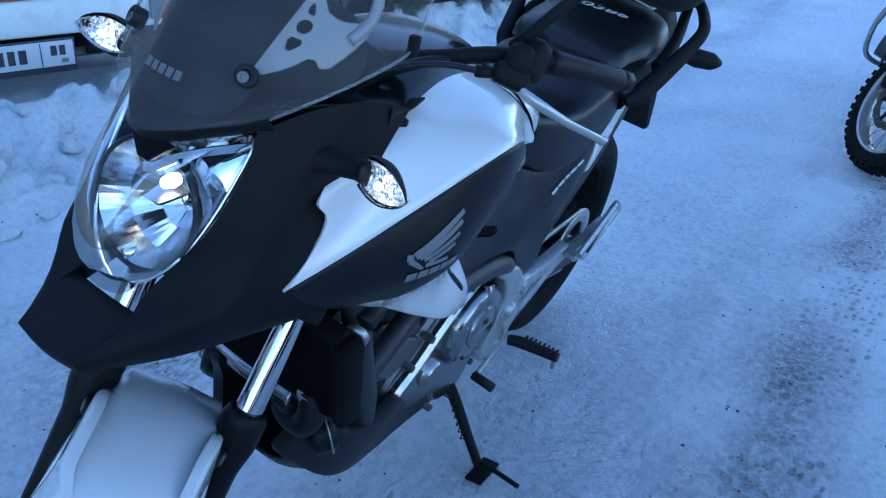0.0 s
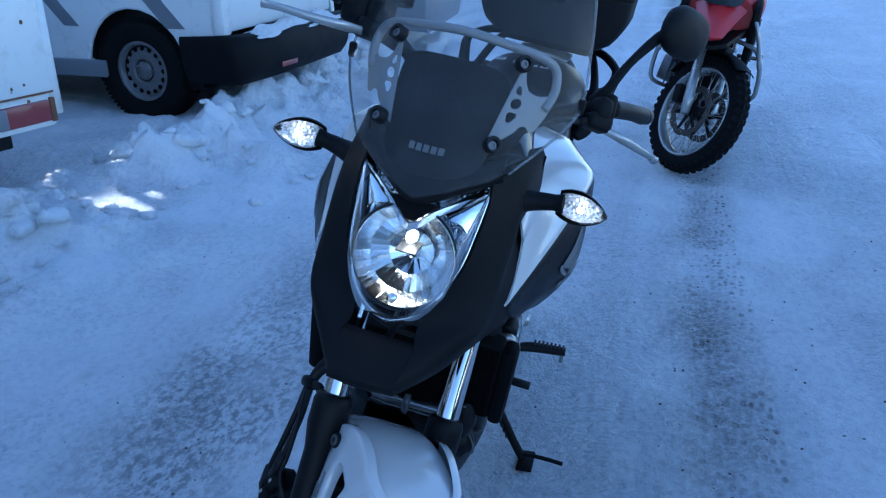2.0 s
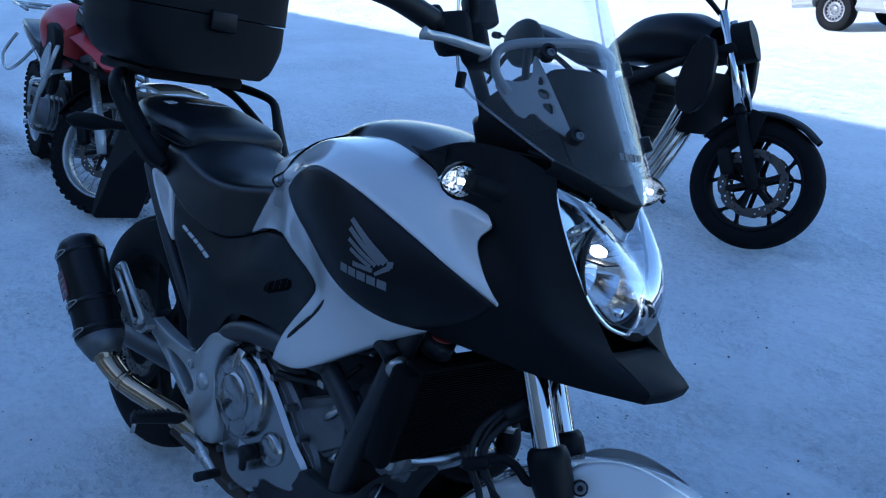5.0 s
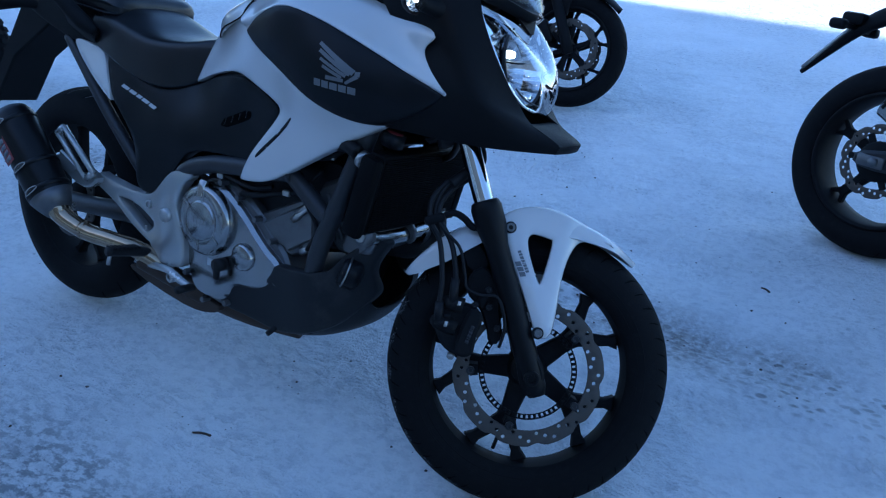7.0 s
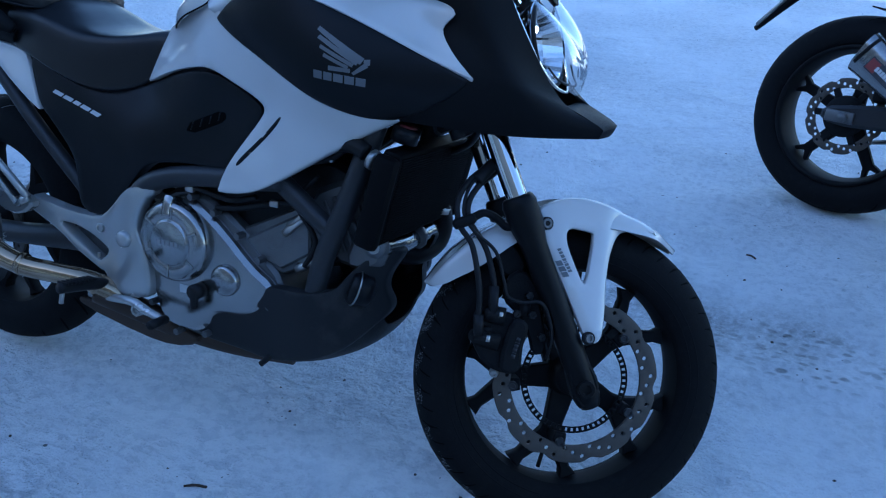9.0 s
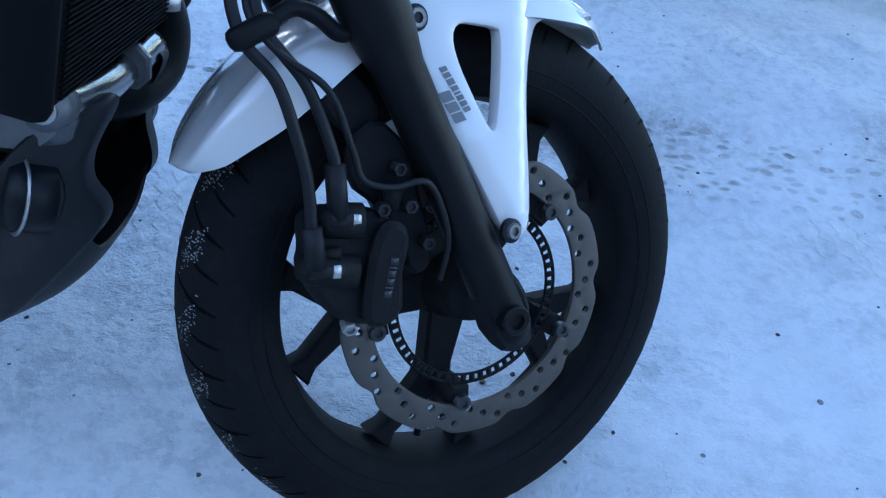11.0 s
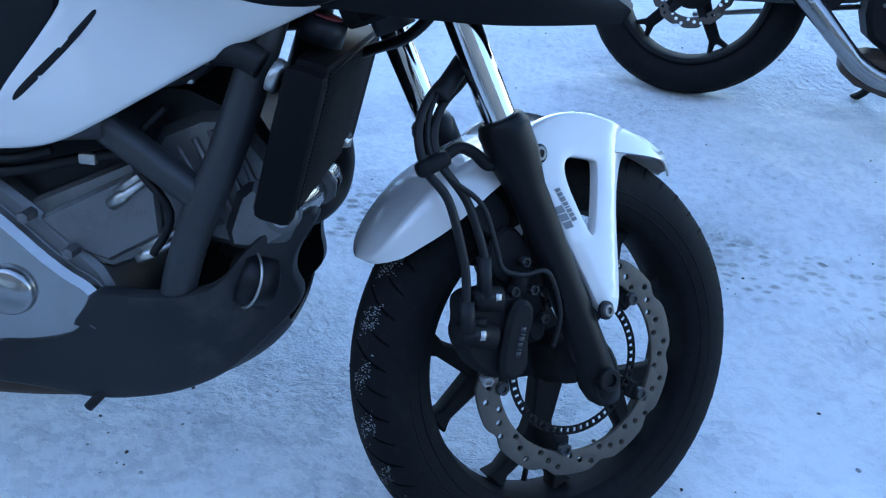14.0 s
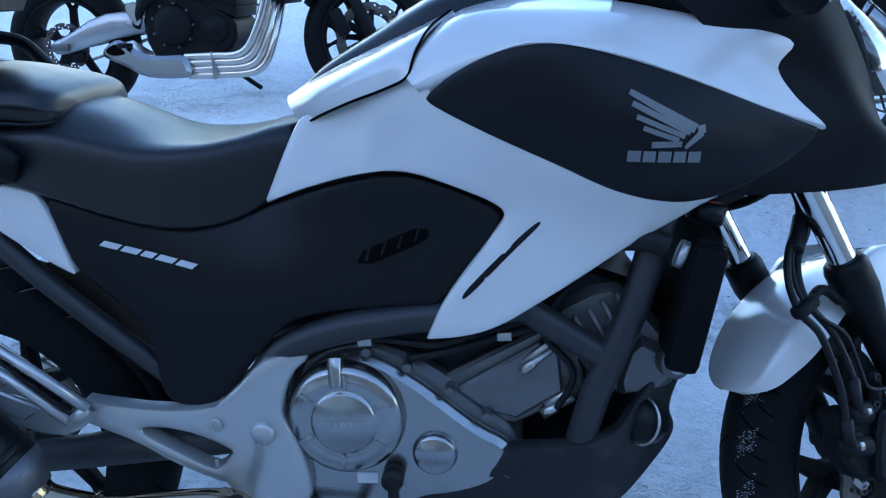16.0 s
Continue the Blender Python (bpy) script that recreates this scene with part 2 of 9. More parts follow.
def lathe(profile, n=48, closed=False):
    """Turns (radius, y) points about the y axis."""
    rows = []
    for i in range(n):
        a = 2 * math.pi * i / n
        rows.append([(r * math.cos(a), y, r * math.sin(a)) for r, y in profile])
    return grid_mesh(rows, close_u=closed, close_v=True)


def spline(points, per=6, closed=False):
    """Catmull-Rom through the points."""
    p = [Vector(q) for q in points]
    n, out = len(p), []
    if n < 3 and not closed:
        return [p[0].lerp(p[-1], i / per) for i in range(per + 1)]
    for i in range(n if closed else n - 1):
        a, b, c, d = (p[(i + k) % n] if closed else p[min(max(i + k, 0), n - 1)] for k in (-1, 0, 1, 2))
        for s in range(per):
            t = s / per
            out.append(0.5 * (2 * b + (c - a) * t + (2 * a - 5 * b + 4 * c - d) * t * t + (3 * b - a - 3 * c + d) * t ** 3))
    if not closed:
        out.append(p[-1])
    return out


def tube(points, r, seg=12, per=6, smooth=True, caps=True, squash=1.0):
    """A round bar along a path; r is one radius or one for each point."""
    pts = spline(points, per) if smooth and len(points) > 2 else [Vector(p) for p in points]
    n = len(pts)
    rad = [r] * n if not hasattr(r, "__len__") else [float(np.interp(i / (n - 1) * (len(r) - 1), range(len(r)), r)) for i in range(n)]
    t0 = (pts[1] - pts[0]).normalized()
    side = t0.orthogonal().normalized()
    rows = []
    for i in range(n):
        t = (pts[min(i + 1, n - 1)] - pts[max(i - 1, 0)]).normalized()
        side = (side - t * side.dot(t)).normalized()
        up = t.cross(side)
        rows.append([pts[i] + rad[i] * (side * math.cos(2 * math.pi * k / seg) + squash * up * math.sin(2 * math.pi * k / seg)) for k in range(seg)])
    bm = grid_mesh(rows, close_u=True)
    if caps:
        bm.verts.ensure_lookup_table()
        bm.faces.new([bm.verts[k] for k in range(seg)][::-1])
        bm.faces.new([bm.verts[(n - 1) * seg + k] for k in range(seg)])
    return bm


def rounded(corners, it=2):
    """Corner-cut outline; a corner given twice stays sharper."""
    p = [Vector(c) for c in corners]
    for _ in range(it):
        p = [q for i in range(len(p)) for q in (p[i].lerp(p[(i + 1) % len(p)], 0.25), p[i].lerp(p[(i + 1) % len(p)], 0.75))]
        p = [q for i, q in enumerate(p) if (q - p[i - 1]).length > 1e-5]
    return p


def offset2(poly, d):
    """The 2D outline moved inwards by d (for either sense of turning)."""
    area = sum(poly[i - 1][0] * poly[i][1] - poly[i][0] * poly[i - 1][1] for i in range(len(poly)))
    s = 1 if area > 0 else -1
    out = []
    for i in range(len(poly)):
        a, b, c = poly[i - 1], poly[i], poly[(i + 1) % len(poly)]
        t = (Vector(c) - Vector(a)).normalized()
        out.append(Vector((b[0] - s * t.y * d, b[1] + s * t.x * d)))
    return out


def prism(outline, y0, y1, bevel=0.003, it=0):
    """An (x, z) outline thickened from y0 to y1 with softened edges."""
    o = rounded(outline, it) if it else [Vector(p) for p in outline]
    i = offset2(o, bevel)
    s = 1 if y1 > y0 else -1
    rows = [[(p.x, y0, p.y) for p in i], [(p.x, y0 + s * bevel, p.y) for p in o], [(p.x, y1 - s * bevel, p.y) for p in o], [(p.x, y1, p.y) for p in i]]
    bm = grid_mesh(rows, close_u=True)
    bm.verts.ensure_lookup_table()
    k = len(o)
    bm.faces.new([bm.verts[j] for j in range(k)][::-1])
    bm.faces.new([bm.verts[3 * k + j] for j in range(k)])
    bmesh.ops.recalc_face_normals(bm, faces=bm.faces)
    return bm


def box(size, centre=(0, 0, 0), bevel=0.004, m=None, segments=2):
    bm = bmesh.new()
    bmesh.ops.create_cube(bm, size=1.0)
    bmesh.ops.scale(bm, vec=size, verts=bm.verts)
    if bevel:
        bmesh.ops.bevel(bm, geom=bm.edges[:] + bm.verts[:], offset=min(bevel, min(size) * 0.45), segments=segments, affect="EDGES", profile=0.5)
    bm.transform((m or Matrix()) if m is not None else Matrix.Translation(centre))
    return bm


def disc_plate(r0, r1, y0, y1, n=48):
    return lathe([(r0, y0), (r1, y0), (r1, y1), (r0, y1)], n, closed=True)


def bolt(centre, axis, r=0.008, h=0.006, sides=12, hollow=True):
    """A cap screw with a socket."""
    prof = [(0.0, h * 0.45), (r * 0.5, h * 0.45), (r * 0.55, h), (r * 0.9, h), (r, h * 0.8), (r, -h)] if hollow else [(0.0, h), (r * 0.9, h), (r, h * 0.7), (r, -h)]
    bm = lathe([(max(a, 1e-5), b) for a, b in prof], sides)
    bm.transform(Matrix.Translation(centre) @ Vector((0, 1, 0)).rotation_difference(Vector(axis)).to_matrix().to_4x4())
    bmesh.ops.recalc_face_normals(bm, faces=bm.faces)
    return bm


def inside(poly, p):
    x, y, hit = p[0], p[1], False
    for i in range(len(poly)):
        (x0, y0), (x1, y1) = poly[i - 1], poly[i]
        if (y0 > y) != (y1 > y) and x < (x1 - x0) * (y - y0) / (y1 - y0) + x0:
            hit = not hit
    return hit


def even(poly, step):
    """The closed outline with points at even steps."""
    out = []
    for i in range(len(poly)):
        a, b = Vector(poly[i - 1]), Vector(poly[i])
        n = max(1, round((b - a).length / step))
        out += [a.lerp(b, k / n) for k in range(n)]
    return out


def panel(outline, depth, edge=0.004, wall=0.012, step=0.014, it=2, holes=(), lift=0.0):
    """A moulded panel: an (x, z) outline laid on the right-hand surface y = -depth(x, z), with a rolled rim of the given depth."""
    from mathutils.geometry import delaunay_2d_cdt
    rims = [even(rounded(o, it) if it else [Vector(q) for q in o], step * 0.6) for o in (outline, *holes)]
    pts, edges, drop = [], [], []
    segs = []
    for k, rim in enumerate(rims):
        base = len(pts)
        pts += rim
        drop += [1.0] * len(rim)
        edges += [(base + i, base + (i + 1) % len(rim)) for i in range(len(rim))]
        segs += [(rim[i - 1], rim[i]) for i in range(len(rim))]
    nrim = len(pts)
    a = np.array([s[0][:] for s in segs])
    b = np.array([s[1][:] for s in segs])

    def gap(p):
        d = b - a
        t = np.clip(((np.array(p) - a) * d).sum(1) / np.maximum((d * d).sum(1), 1e-12), 0, 1)
        return float(np.sqrt((((a + d * t[:, None]) - np.array(p)) ** 2).sum(1)).min())

    for k, rim in enumerate(rims):
        for w, dr in ((edge * 0.35, 0.28), (edge, 0.0)):
            for q in offset2(rim, w if k == 0 else -w):
                if gap(q) > w * 0.8:
                    pts.append(q)
                    drop.append(dr)
    xs, zs = [q[0] for q in rims[0]], [q[1] for q in rims[0]]
    x = min(xs)
    while x < max(xs):
        z = min(zs)
        while z < max(zs):
            if inside(rims[0], (x, z)) and not any(inside(h, (x, z)) for h in rims[1:]) and gap((x, z)) > edge + step * 0.5:
                pts.append(Vector((x, z)))
                drop.append(0.0)
            z += step
        x += step
    v, _, tris, src, _, _ = delaunay_2d_cdt([Vector(p[:2]) for p in pts], edges, [], 0, 1e-6)
    keep = []
    for t in tris:
        c = sum((v[i] for i in t), Vector((0, 0))) / len(t)
        if inside(rims[0], c) and not any(inside(h, c) for h in rims[1:]):
            keep.append(tuple(t))
    co = []
    for i, p in enumerate(v):
        dr = drop[src[i][0]] if src[i] else 0.0
        co.append((p.x, -(depth(p.x, p.y) + lift - edge * dr), p.y))
    bm = faces_of(co, keep)
    bmesh.ops.recalc_face_normals(bm, faces=bm.faces)
    if sum(f.normal.y for f in bm.faces) > 0:
        bmesh.ops.reverse_faces(bm, faces=bm.faces)
    rim_edges = [e for e in bm.edges if len(e.link_faces) == 1]
    got = bmesh.ops.extrude_edge_only(bm, edges=rim_edges)
    for g in got["geom"]:
        if isinstance(g, bmesh.types.BMVert):
            g.co.y += wall
    loose = [q for q in bm.verts if not q.link_faces]
    bmesh.ops.delete(bm, geom=loose, context="VERTS")
    return bm


def patch(rails, per_u=5, per_v=4, thick=0.004, closed_v=False):
    """A smooth shell through rails, each with the same number of points."""
    lines = [spline(r, per_u) for r in rails]
    cols = [spline([l[i] for l in lines], per_v, closed_v) for i in range(len(lines[0]))]
    bm = grid_mesh(cols)
    if thick:
        bm.normal_update()
        bmesh.ops.recalc_face_normals(bm, faces=bm.faces)
        bm.normal_update()
        n = len(bm.verts)
        outer = list(bm.verts)
        border = [e for e in bm.edges if len(e.link_faces) == 1]
        inner = {q: bm.verts.new(q.co - q.normal * thick) for q in outer}
        for f in list(bm.faces):
            bm.faces.new([inner[q] for q in reversed(f.verts)])
        for e in border:
            q, w = e.verts
            try:
                bm.faces.new((q, w, inner[w], inner[q]))
            except ValueError:
                pass
        bmesh.ops.recalc_face_normals(bm, faces=bm.faces)
    return bm


MIRROR = Matrix.Diagonal((1, -1, 1, 1))


def surface(nodes, soft=0.0004):
    """A smooth depth field through (x, z, depth) control nodes (thin plate)."""
    p = np.array([n[:2] for n in nodes], float)
    d = np.array([n[2] for n in nodes], float)
    r = np.linalg.norm(p[:, None] - p[None], axis=2)
    k = np.where(r > 0, r * r * np.log(np.maximum(r, 1e-9)), 0) + soft * np.eye(len(p))
    q = np.c_[np.ones(len(p)), p]
    sol = np.linalg.solve(np.block([[k, q], [q.T, np.zeros((3, 3))]]), np.r_[d, np.zeros(3)])

    def f(x, z):
        r = np.hypot(p[:, 0] - x, p[:, 1] - z)
        return float((sol[:-3] * np.where(r > 0, r * r * np.log(np.maximum(r, 1e-9)), 0)).sum() + sol[-3] + sol[-2] * x + sol[-1] * z)
    return f


def islands(bm):
    """Each loose piece of a bmesh as one of its own."""
    bm.verts.index_update()
    left, out = set(bm.verts), []
    while left:
        todo, seen = [left.pop()], []
        while todo:
            v = todo.pop()
            seen.append(v)
            for e in v.link_edges:
                q = e.other_vert(v)
                if q in left:
                    left.remove(q)
                    todo.append(q)
        nb = bmesh.new()
        at = {v: nb.verts.new(v.co) for v in seen}
        for f in {f for v in seen for f in v.link_faces}:
            nb.faces.new([at[v] for v in f.verts])
        out.append(nb)
    return sorted(out, key=lambda b: min((round(v.co.z, 5), round(v.co.x, 5)) for v in b.verts))


def bars(widths, height, gap=0.25, skew=0.0, thick=0.0006, hollow=0.0):
    """A row of plain bars that stands in for lettering, in the x-z plane, centred; widths as shares of the height."""
    total = sum(widths) * height + gap * height * (len(widths) - 1)
    x, out = -total / 2, []
    for w in widths:
        w *= height
        b = box((w, thick, height), (0, 0, 0), 0) if not hollow else join(*[box(sz, c, 0) for sz, c in (((w, thick, height * hollow), (0, 0, height * (0.5 - hollow / 2))), ((w, thick, height * hollow), (0, 0, height * (hollow / 2 - 0.5))), ((height * hollow * 1.2, thick, height * (1 - 2 * hollow)), (-w / 2 + height * hollow * 0.6, 0, 0)), ((height * hollow * 1.2, thick, height * (1 - 2 * hollow)), (w / 2 - height * hollow * 0.6, 0, 0)))])
        for q in b.verts:
            q.co.x += skew * q.co.z + x + w / 2
        out.append(b)
        x += w + gap * height
    return join(*out)

# ---------------- packed snow ground, one sheet to the horizon ----------------
def lumps(x, y, s, o=4):
    return noise.fractal(Vector((x * s, y * s, 3.7)), 1.0, 2.1, o)


def berm(x, y):
    """Ploughed heaps along the parked vehicles, with clods."""
    line = -2.02 - 0.06 * math.sin(x * 1.9) - 0.16 * max(0.0, x + 2.2) - 0.015 * (x + 4)
    d = y - line
    ridge = math.exp(-(d / 0.26) ** 2) * (0.5 + 0.8 * max(0, lumps(x, y, 1.7, 2) + 0.25))
    far = 1 / (1 + math.exp((x + 0.2) * 4)) * 1 / (1 + math.exp(-(x + 9.0) * 1.5))
    h = 0.20 * ridge * far
    if y < line:
        h += 0.065 * (1 - math.exp(-((d) / 0.4) ** 2)) * far
    c = max(0.0, lumps(x + 7, y, 5.0, 3)) * math.exp(-((d + 0.1) / 0.55) ** 2) * far
    e = max(0.0, lumps(x - 3, y + 5, 2.6, 3) - 0.05) * math.exp(-((d - 0.15) / 0.5) ** 2) * far
    flat = 1 - 0.95 * math.exp(-(((x + 2.68) / 0.42) ** 2 + ((y + 1.95) / 0.40) ** 2) ** 2)
    return (h + 0.20 * c + 0.20 * e) * flat


def ground_z(x, y):
    near = math.exp(-((x + 1) / 9) ** 2 - ((y + 0) / 7) ** 2)
    z = 0.010 * lumps(x, y, 0.9) + near * (0.010 * lumps(x, y, 6.0, 4) + 0.008 * lumps(x, y, 17.0, 3))
    for yc in (0.86, -0.66):
        z -= 0.012 * near * math.exp(-((y - yc - 0.05 * math.sin(x * 0.8)) / 0.11) ** 2)
    b = berm(x, y) if y < -0.9 else 0.0
    calm = 1 - 0.55 * math.exp(-((x + 0.75) / 1.1) ** 2 - ((y - 0.1) / 0.5) ** 2)
    return z * calm + b - 0.002


def axis_lines(a, b, step, far):
    mid = list(np.arange(a, b, step))
    out, d, p = [], step, b
    while p < far:
        out.append(p)
        d *= 1.18
        p += d
    out.append(far)
    low, d, p = [], step, a - step
    while p > -far:
        low.append(p)
        d *= 1.18
        p -= d
    low.append(-far)
    return low[::-1] + mid + out


gx, gy = axis_lines(-6.2, 1.6, 0.030, 900.0), axis_lines(-3.4, 3.2, 0.030, 900.0)
gv = [(x, y, ground_z(x, y) if abs(x) < 40 and abs(y) < 40 else 0.0) for y in gy for x in gx]
nx = len(gx)
gf = [(j * nx + i, j * nx + i + 1, (j + 1) * nx + i + 1, (j + 1) * nx + i) for j in range(len(gy) - 1) for i in range(nx - 1)]
gm = bpy.data.meshes.new("ground")
gm.from_pydata(gv, [], gf)
gm.polygons.foreach_set("use_smooth", [True] * len(gf))
ground = tagged(new("ground", gm), "packed white snow and ice with grey tyre tracks and specks of grit", "snow ground", "", "structure")


def snow_material():
    m = bpy.data.materials.new("packed snow")
    m.use_nodes = True
    nt = m.node_tree
    N, L = nt.nodes.new, nt.links.new
    b = nt.nodes["Principled BSDF"]
    geo = N("ShaderNodeNewGeometry")
    sep = N("ShaderNodeSeparateXYZ")
    L(geo.outputs["Position"], sep.inputs["Vector"])

    def noise_n(scale, detail=8, rough=0.6, stretch=None):
        n = N("ShaderNodeTexNoise")
        n.inputs["Scale"].default_value, n.inputs["Detail"].default_value, n.inputs["Roughness"].default_value = scale, detail, rough
        if stretch:
            mp = N("ShaderNodeMapping")
            mp.inputs["Scale"].default_value = stretch
            L(geo.outputs["Position"], mp.inputs["Vector"])
            L(mp.outputs["Vector"], n.inputs["Vector"])
        else:
            L(geo.outputs["Position"], n.inputs["Vector"])
        return n.outputs["Fac"]

    def span(v, a, c, lo=0.0, hi=1.0):
        r = N("ShaderNodeMapRange")
        r.inputs["From Min"].default_value, r.inputs["From Max"].default_value = a, c
        r.inputs["To Min"].default_value, r.inputs["To Max"].default_value = lo, hi
        L(v, r.inputs["Value"])
        return r.outputs["Result"]

    def calc(op, p, q=None):
        n = N("ShaderNodeMath")
        n.operation = op
        for k, v in enumerate((p, q)):
            if v is None:
                continue
            if isinstance(v, (int, float)):
                n.inputs[k].default_value = v
            else:
                L(v, n.inputs[k])
        return n.outputs[0]

    def mix(f, a, c):
        n = N("ShaderNodeMix")
        n.data_type = "RGBA"
        L(f, n.inputs["Factor"])
        for k, v in (("A", a), ("B", c)):
            if isinstance(v, tuple):
                n.inputs[k].default_value = (*v, 1)
            else:
                L(v, n.inputs[k])
        return n.outputs["Result"]

    wander = calc("MULTIPLY", calc("SINE", calc("MULTIPLY", sep.outputs["X"], 0.8)), 0.05)
    y_in = calc("SUBTRACT", sep.outputs["Y"], wander)

    def lane(yc, w):
        d = calc("DIVIDE", calc("ABSOLUTE", calc("SUBTRACT", y_in, yc)), w)
        return calc("MAXIMUM", calc("SUBTRACT", 1.0, d), 0.0)

    tracks = calc("MINIMUM", calc("ADD", calc("ADD", lane(0.86, 0.22), calc("MULTIPLY", calc("MULTIPLY", lane(-0.66, 0.32), span(sep.outputs["X"], -2.2, -1.1, 0.3, 1.0)), span(sep.outputs["X"], -0.9, -0.3, 1.0, 0.0))), calc("MULTIPLY", calc("ADD", lane(1.42, 0.16), lane(0.55, 0.14)), 0.2)), 1.0)
    patches = noise_n(2.3, 10, 0.62)
    grey = span(patches, 0.42, 0.66)
    col = mix(grey, (0.97, 0.975, 0.98), (0.90, 0.91, 0.92))
    scour = span(noise_n(0.9, 7, 0.62), 0.40, 0.60)     # rough scoured areas between smooth packed ones
    # darker crust and fine grain also carry relief shading in the colour
    crust = calc("MULTIPLY", span(noise_n(15, 12, 0.72), 0.49, 0.58), span(noise_n(1.6, 5, 0.6), 0.40, 0.62, 0.15, 1.0))
    col = mix(calc("MULTIPLY", calc("MULTIPLY", crust, scour), 0.36), col, (0.64, 0.66, 0.69))
    fine = noise_n(38, 8, 0.7)
    col = mix(calc("MULTIPLY", span(fine, 0.49, 0.60), span(scour, 0.0, 1.0, 0.10, 0.46)), col, (0.56, 0.575, 0.60))
    grit_n = noise_n(55, 6, 0.75)
    zone = noise_n(1.7, 6, 0.6)
    col = mix(calc("MULTIPLY", calc("MULTIPLY", tracks, span(zone, 0.40, 0.64)), 0.26), col, (0.46, 0.46, 0.48))
    smear = noise_n(1.0, 7, 0.65, (5.0, 13.0, 1.0))
    col = mix(span(smear, 0.58, 0.70, 0.0, 0.22), col, (0.42, 0.43, 0.45))
    dirt = calc("MULTIPLY", calc("MULTIPLY", tracks, span(zone, 0.36, 0.58)), span(grit_n, 0.36, 0.60))
    col = mix(calc("MULTIPLY", dirt, 0.85), col, (0.17, 0.15, 0.13))
    stray = calc("MULTIPLY", span(noise_n(1.1, 6, 0.6), 0.52, 0.66), span(noise_n(70, 6, 0.8), 0.58, 0.72))
    col = mix(calc("MULTIPLY", stray, 0.5), col, (0.24, 0.22, 0.20))
    speck = N("ShaderNodeTexVoronoi")
    speck.inputs["Scale"].default_value = 9.0
    L(geo.outputs["Position"], speck.inputs["Vector"])
    spot = calc("MULTIPLY", calc("LESS_THAN", speck.outputs["Distance"], 0.045), span(noise_n(4.1, 3, 0.5), 0.50, 0.56))
    col = mix(spot, col, (0.05, 0.045, 0.04))
    # scraped ice round the parked motorcycle and trodden dirt along the near wheel track
    ice_in = calc("MULTIPLY", span(calc("ABSOLUTE", calc("ADD", sep.outputs["Y"], 0.02)), 0.30, 0.60, 1.0, 0.0), span(calc("ABSOLUTE", calc("ADD", sep.outputs["X"], 0.65)), 0.8, 1.3, 1.0, 0.0))
    ice_zone = calc("MULTIPLY", calc("MAXIMUM", ice_in, 0.30), span(noise_n(3.1, 5, 0.6), 0.38, 0.58, 0.15, 1.0))
    flake_n = noise_n(1.0, 4, 0.62, (21.0, 30.0, 1.0))
    flakes = span(flake_n, 0.50, 0.57)
    col = mix(calc("MULTIPLY", calc("MULTIPLY", flakes, ice_zone), 0.36), col, (0.58, 0.61, 0.65))
    edge_n = span(calc("ABSOLUTE", calc("SUBTRACT", flake_n, 0.51)), 0.0, 0.018, 1.0, 0.0)
    col = mix(calc("MULTIPLY", calc("MULTIPLY", edge_n, ice_zone), 0.6), col, (0.98, 0.985, 0.99))
    trod = calc("MULTIPLY", calc("MAXIMUM", calc("SUBTRACT", 1.0, calc("DIVIDE", calc("ABSOLUTE", calc("ADD", y_in, 0.60)), 0.30)), 0.0), span(sep.outputs["X"], -0.85, -0.40, 1.0, 0.0))
    trod = calc("MULTIPLY", calc("MINIMUM", calc("MULTIPLY", trod, 2.2), 1.0), span(noise_n(2.1, 5, 0.6), 0.30, 0.50))
    fleck = span(noise_n(1.0, 7, 0.7, (24.0, 34.0, 1.0)), 0.47, 0.56)
    col = mix(calc("MULTIPLY", calc("MULTIPLY", calc("MULTIPLY", trod, fleck), span(sep.outputs["X"], -2.6, -1.1, 0.12, 1.0)), 0.78), col, (0.27, 0.275, 0.29))
    # pressed tread: shoulder blocks and broken dashes, dirty where it is darkest
    run = calc("MAXIMUM", sep.outputs["X"], -0.3)
    off = calc("SUBTRACT", calc("ADD", sep.outputs["Y"], calc("MULTIPLY", run, 0.12)), 0.835)
    jig = calc("MULTIPLY", calc("SUBTRACT", noise_n(30, 4, 0.6), 0.5), 0.022)
    off_j = calc("ADD", off, jig)
    band = span(calc("ABSOLUTE", off_j), 0.105, 0.128, 1.0, 0.0)
    lug = N("ShaderNodeTexVoronoi")
    lug.inputs["Scale"].default_value, lug.inputs["Randomness"].default_value = 1.0, 0.55
    lug_map = N("ShaderNodeMapping")
    lug_map.inputs["Scale"].default_value = (24.0, 38.0, 0.0)
    lug_map.inputs["Rotation"].default_value = (0.0, 0.0, 0.12)
    L(geo.outputs["Position"], lug_map.inputs["Vector"])
    L(lug_map.outputs["Vector"], lug.inputs["Vector"])
    press = calc("MULTIPLY", span(calc("ADD", lug.outputs["Distance"], calc("MULTIPLY", jig, 22.0)), 0.26, 0.42, 1.0, 0.0), band)
    patchy = span(noise_n(3.4, 5, 0.65), 0.42, 0.56)
    press = calc("MULTIPLY", press, calc("MAXIMUM", patchy, 0.4))
    col = mix(calc("MULTIPLY", press, 0.9), col, (0.42, 0.415, 0.41))
    soil = calc("MULTIPLY", calc("MULTIPLY", press, span(noise_n(5.0, 5, 0.7), 0.50, 0.60)), span(noise_n(42, 6, 0.75), 0.46, 0.56))
    col = mix(calc("MULTIPLY", soil, 0.85), col, (0.13, 0.115, 0.10))
    # crisp small dents and ice chips everywhere, their shade put into the colour
    chip = N("ShaderNodeTexVoronoi")
    chip.inputs["Scale"].default_value = 31.0
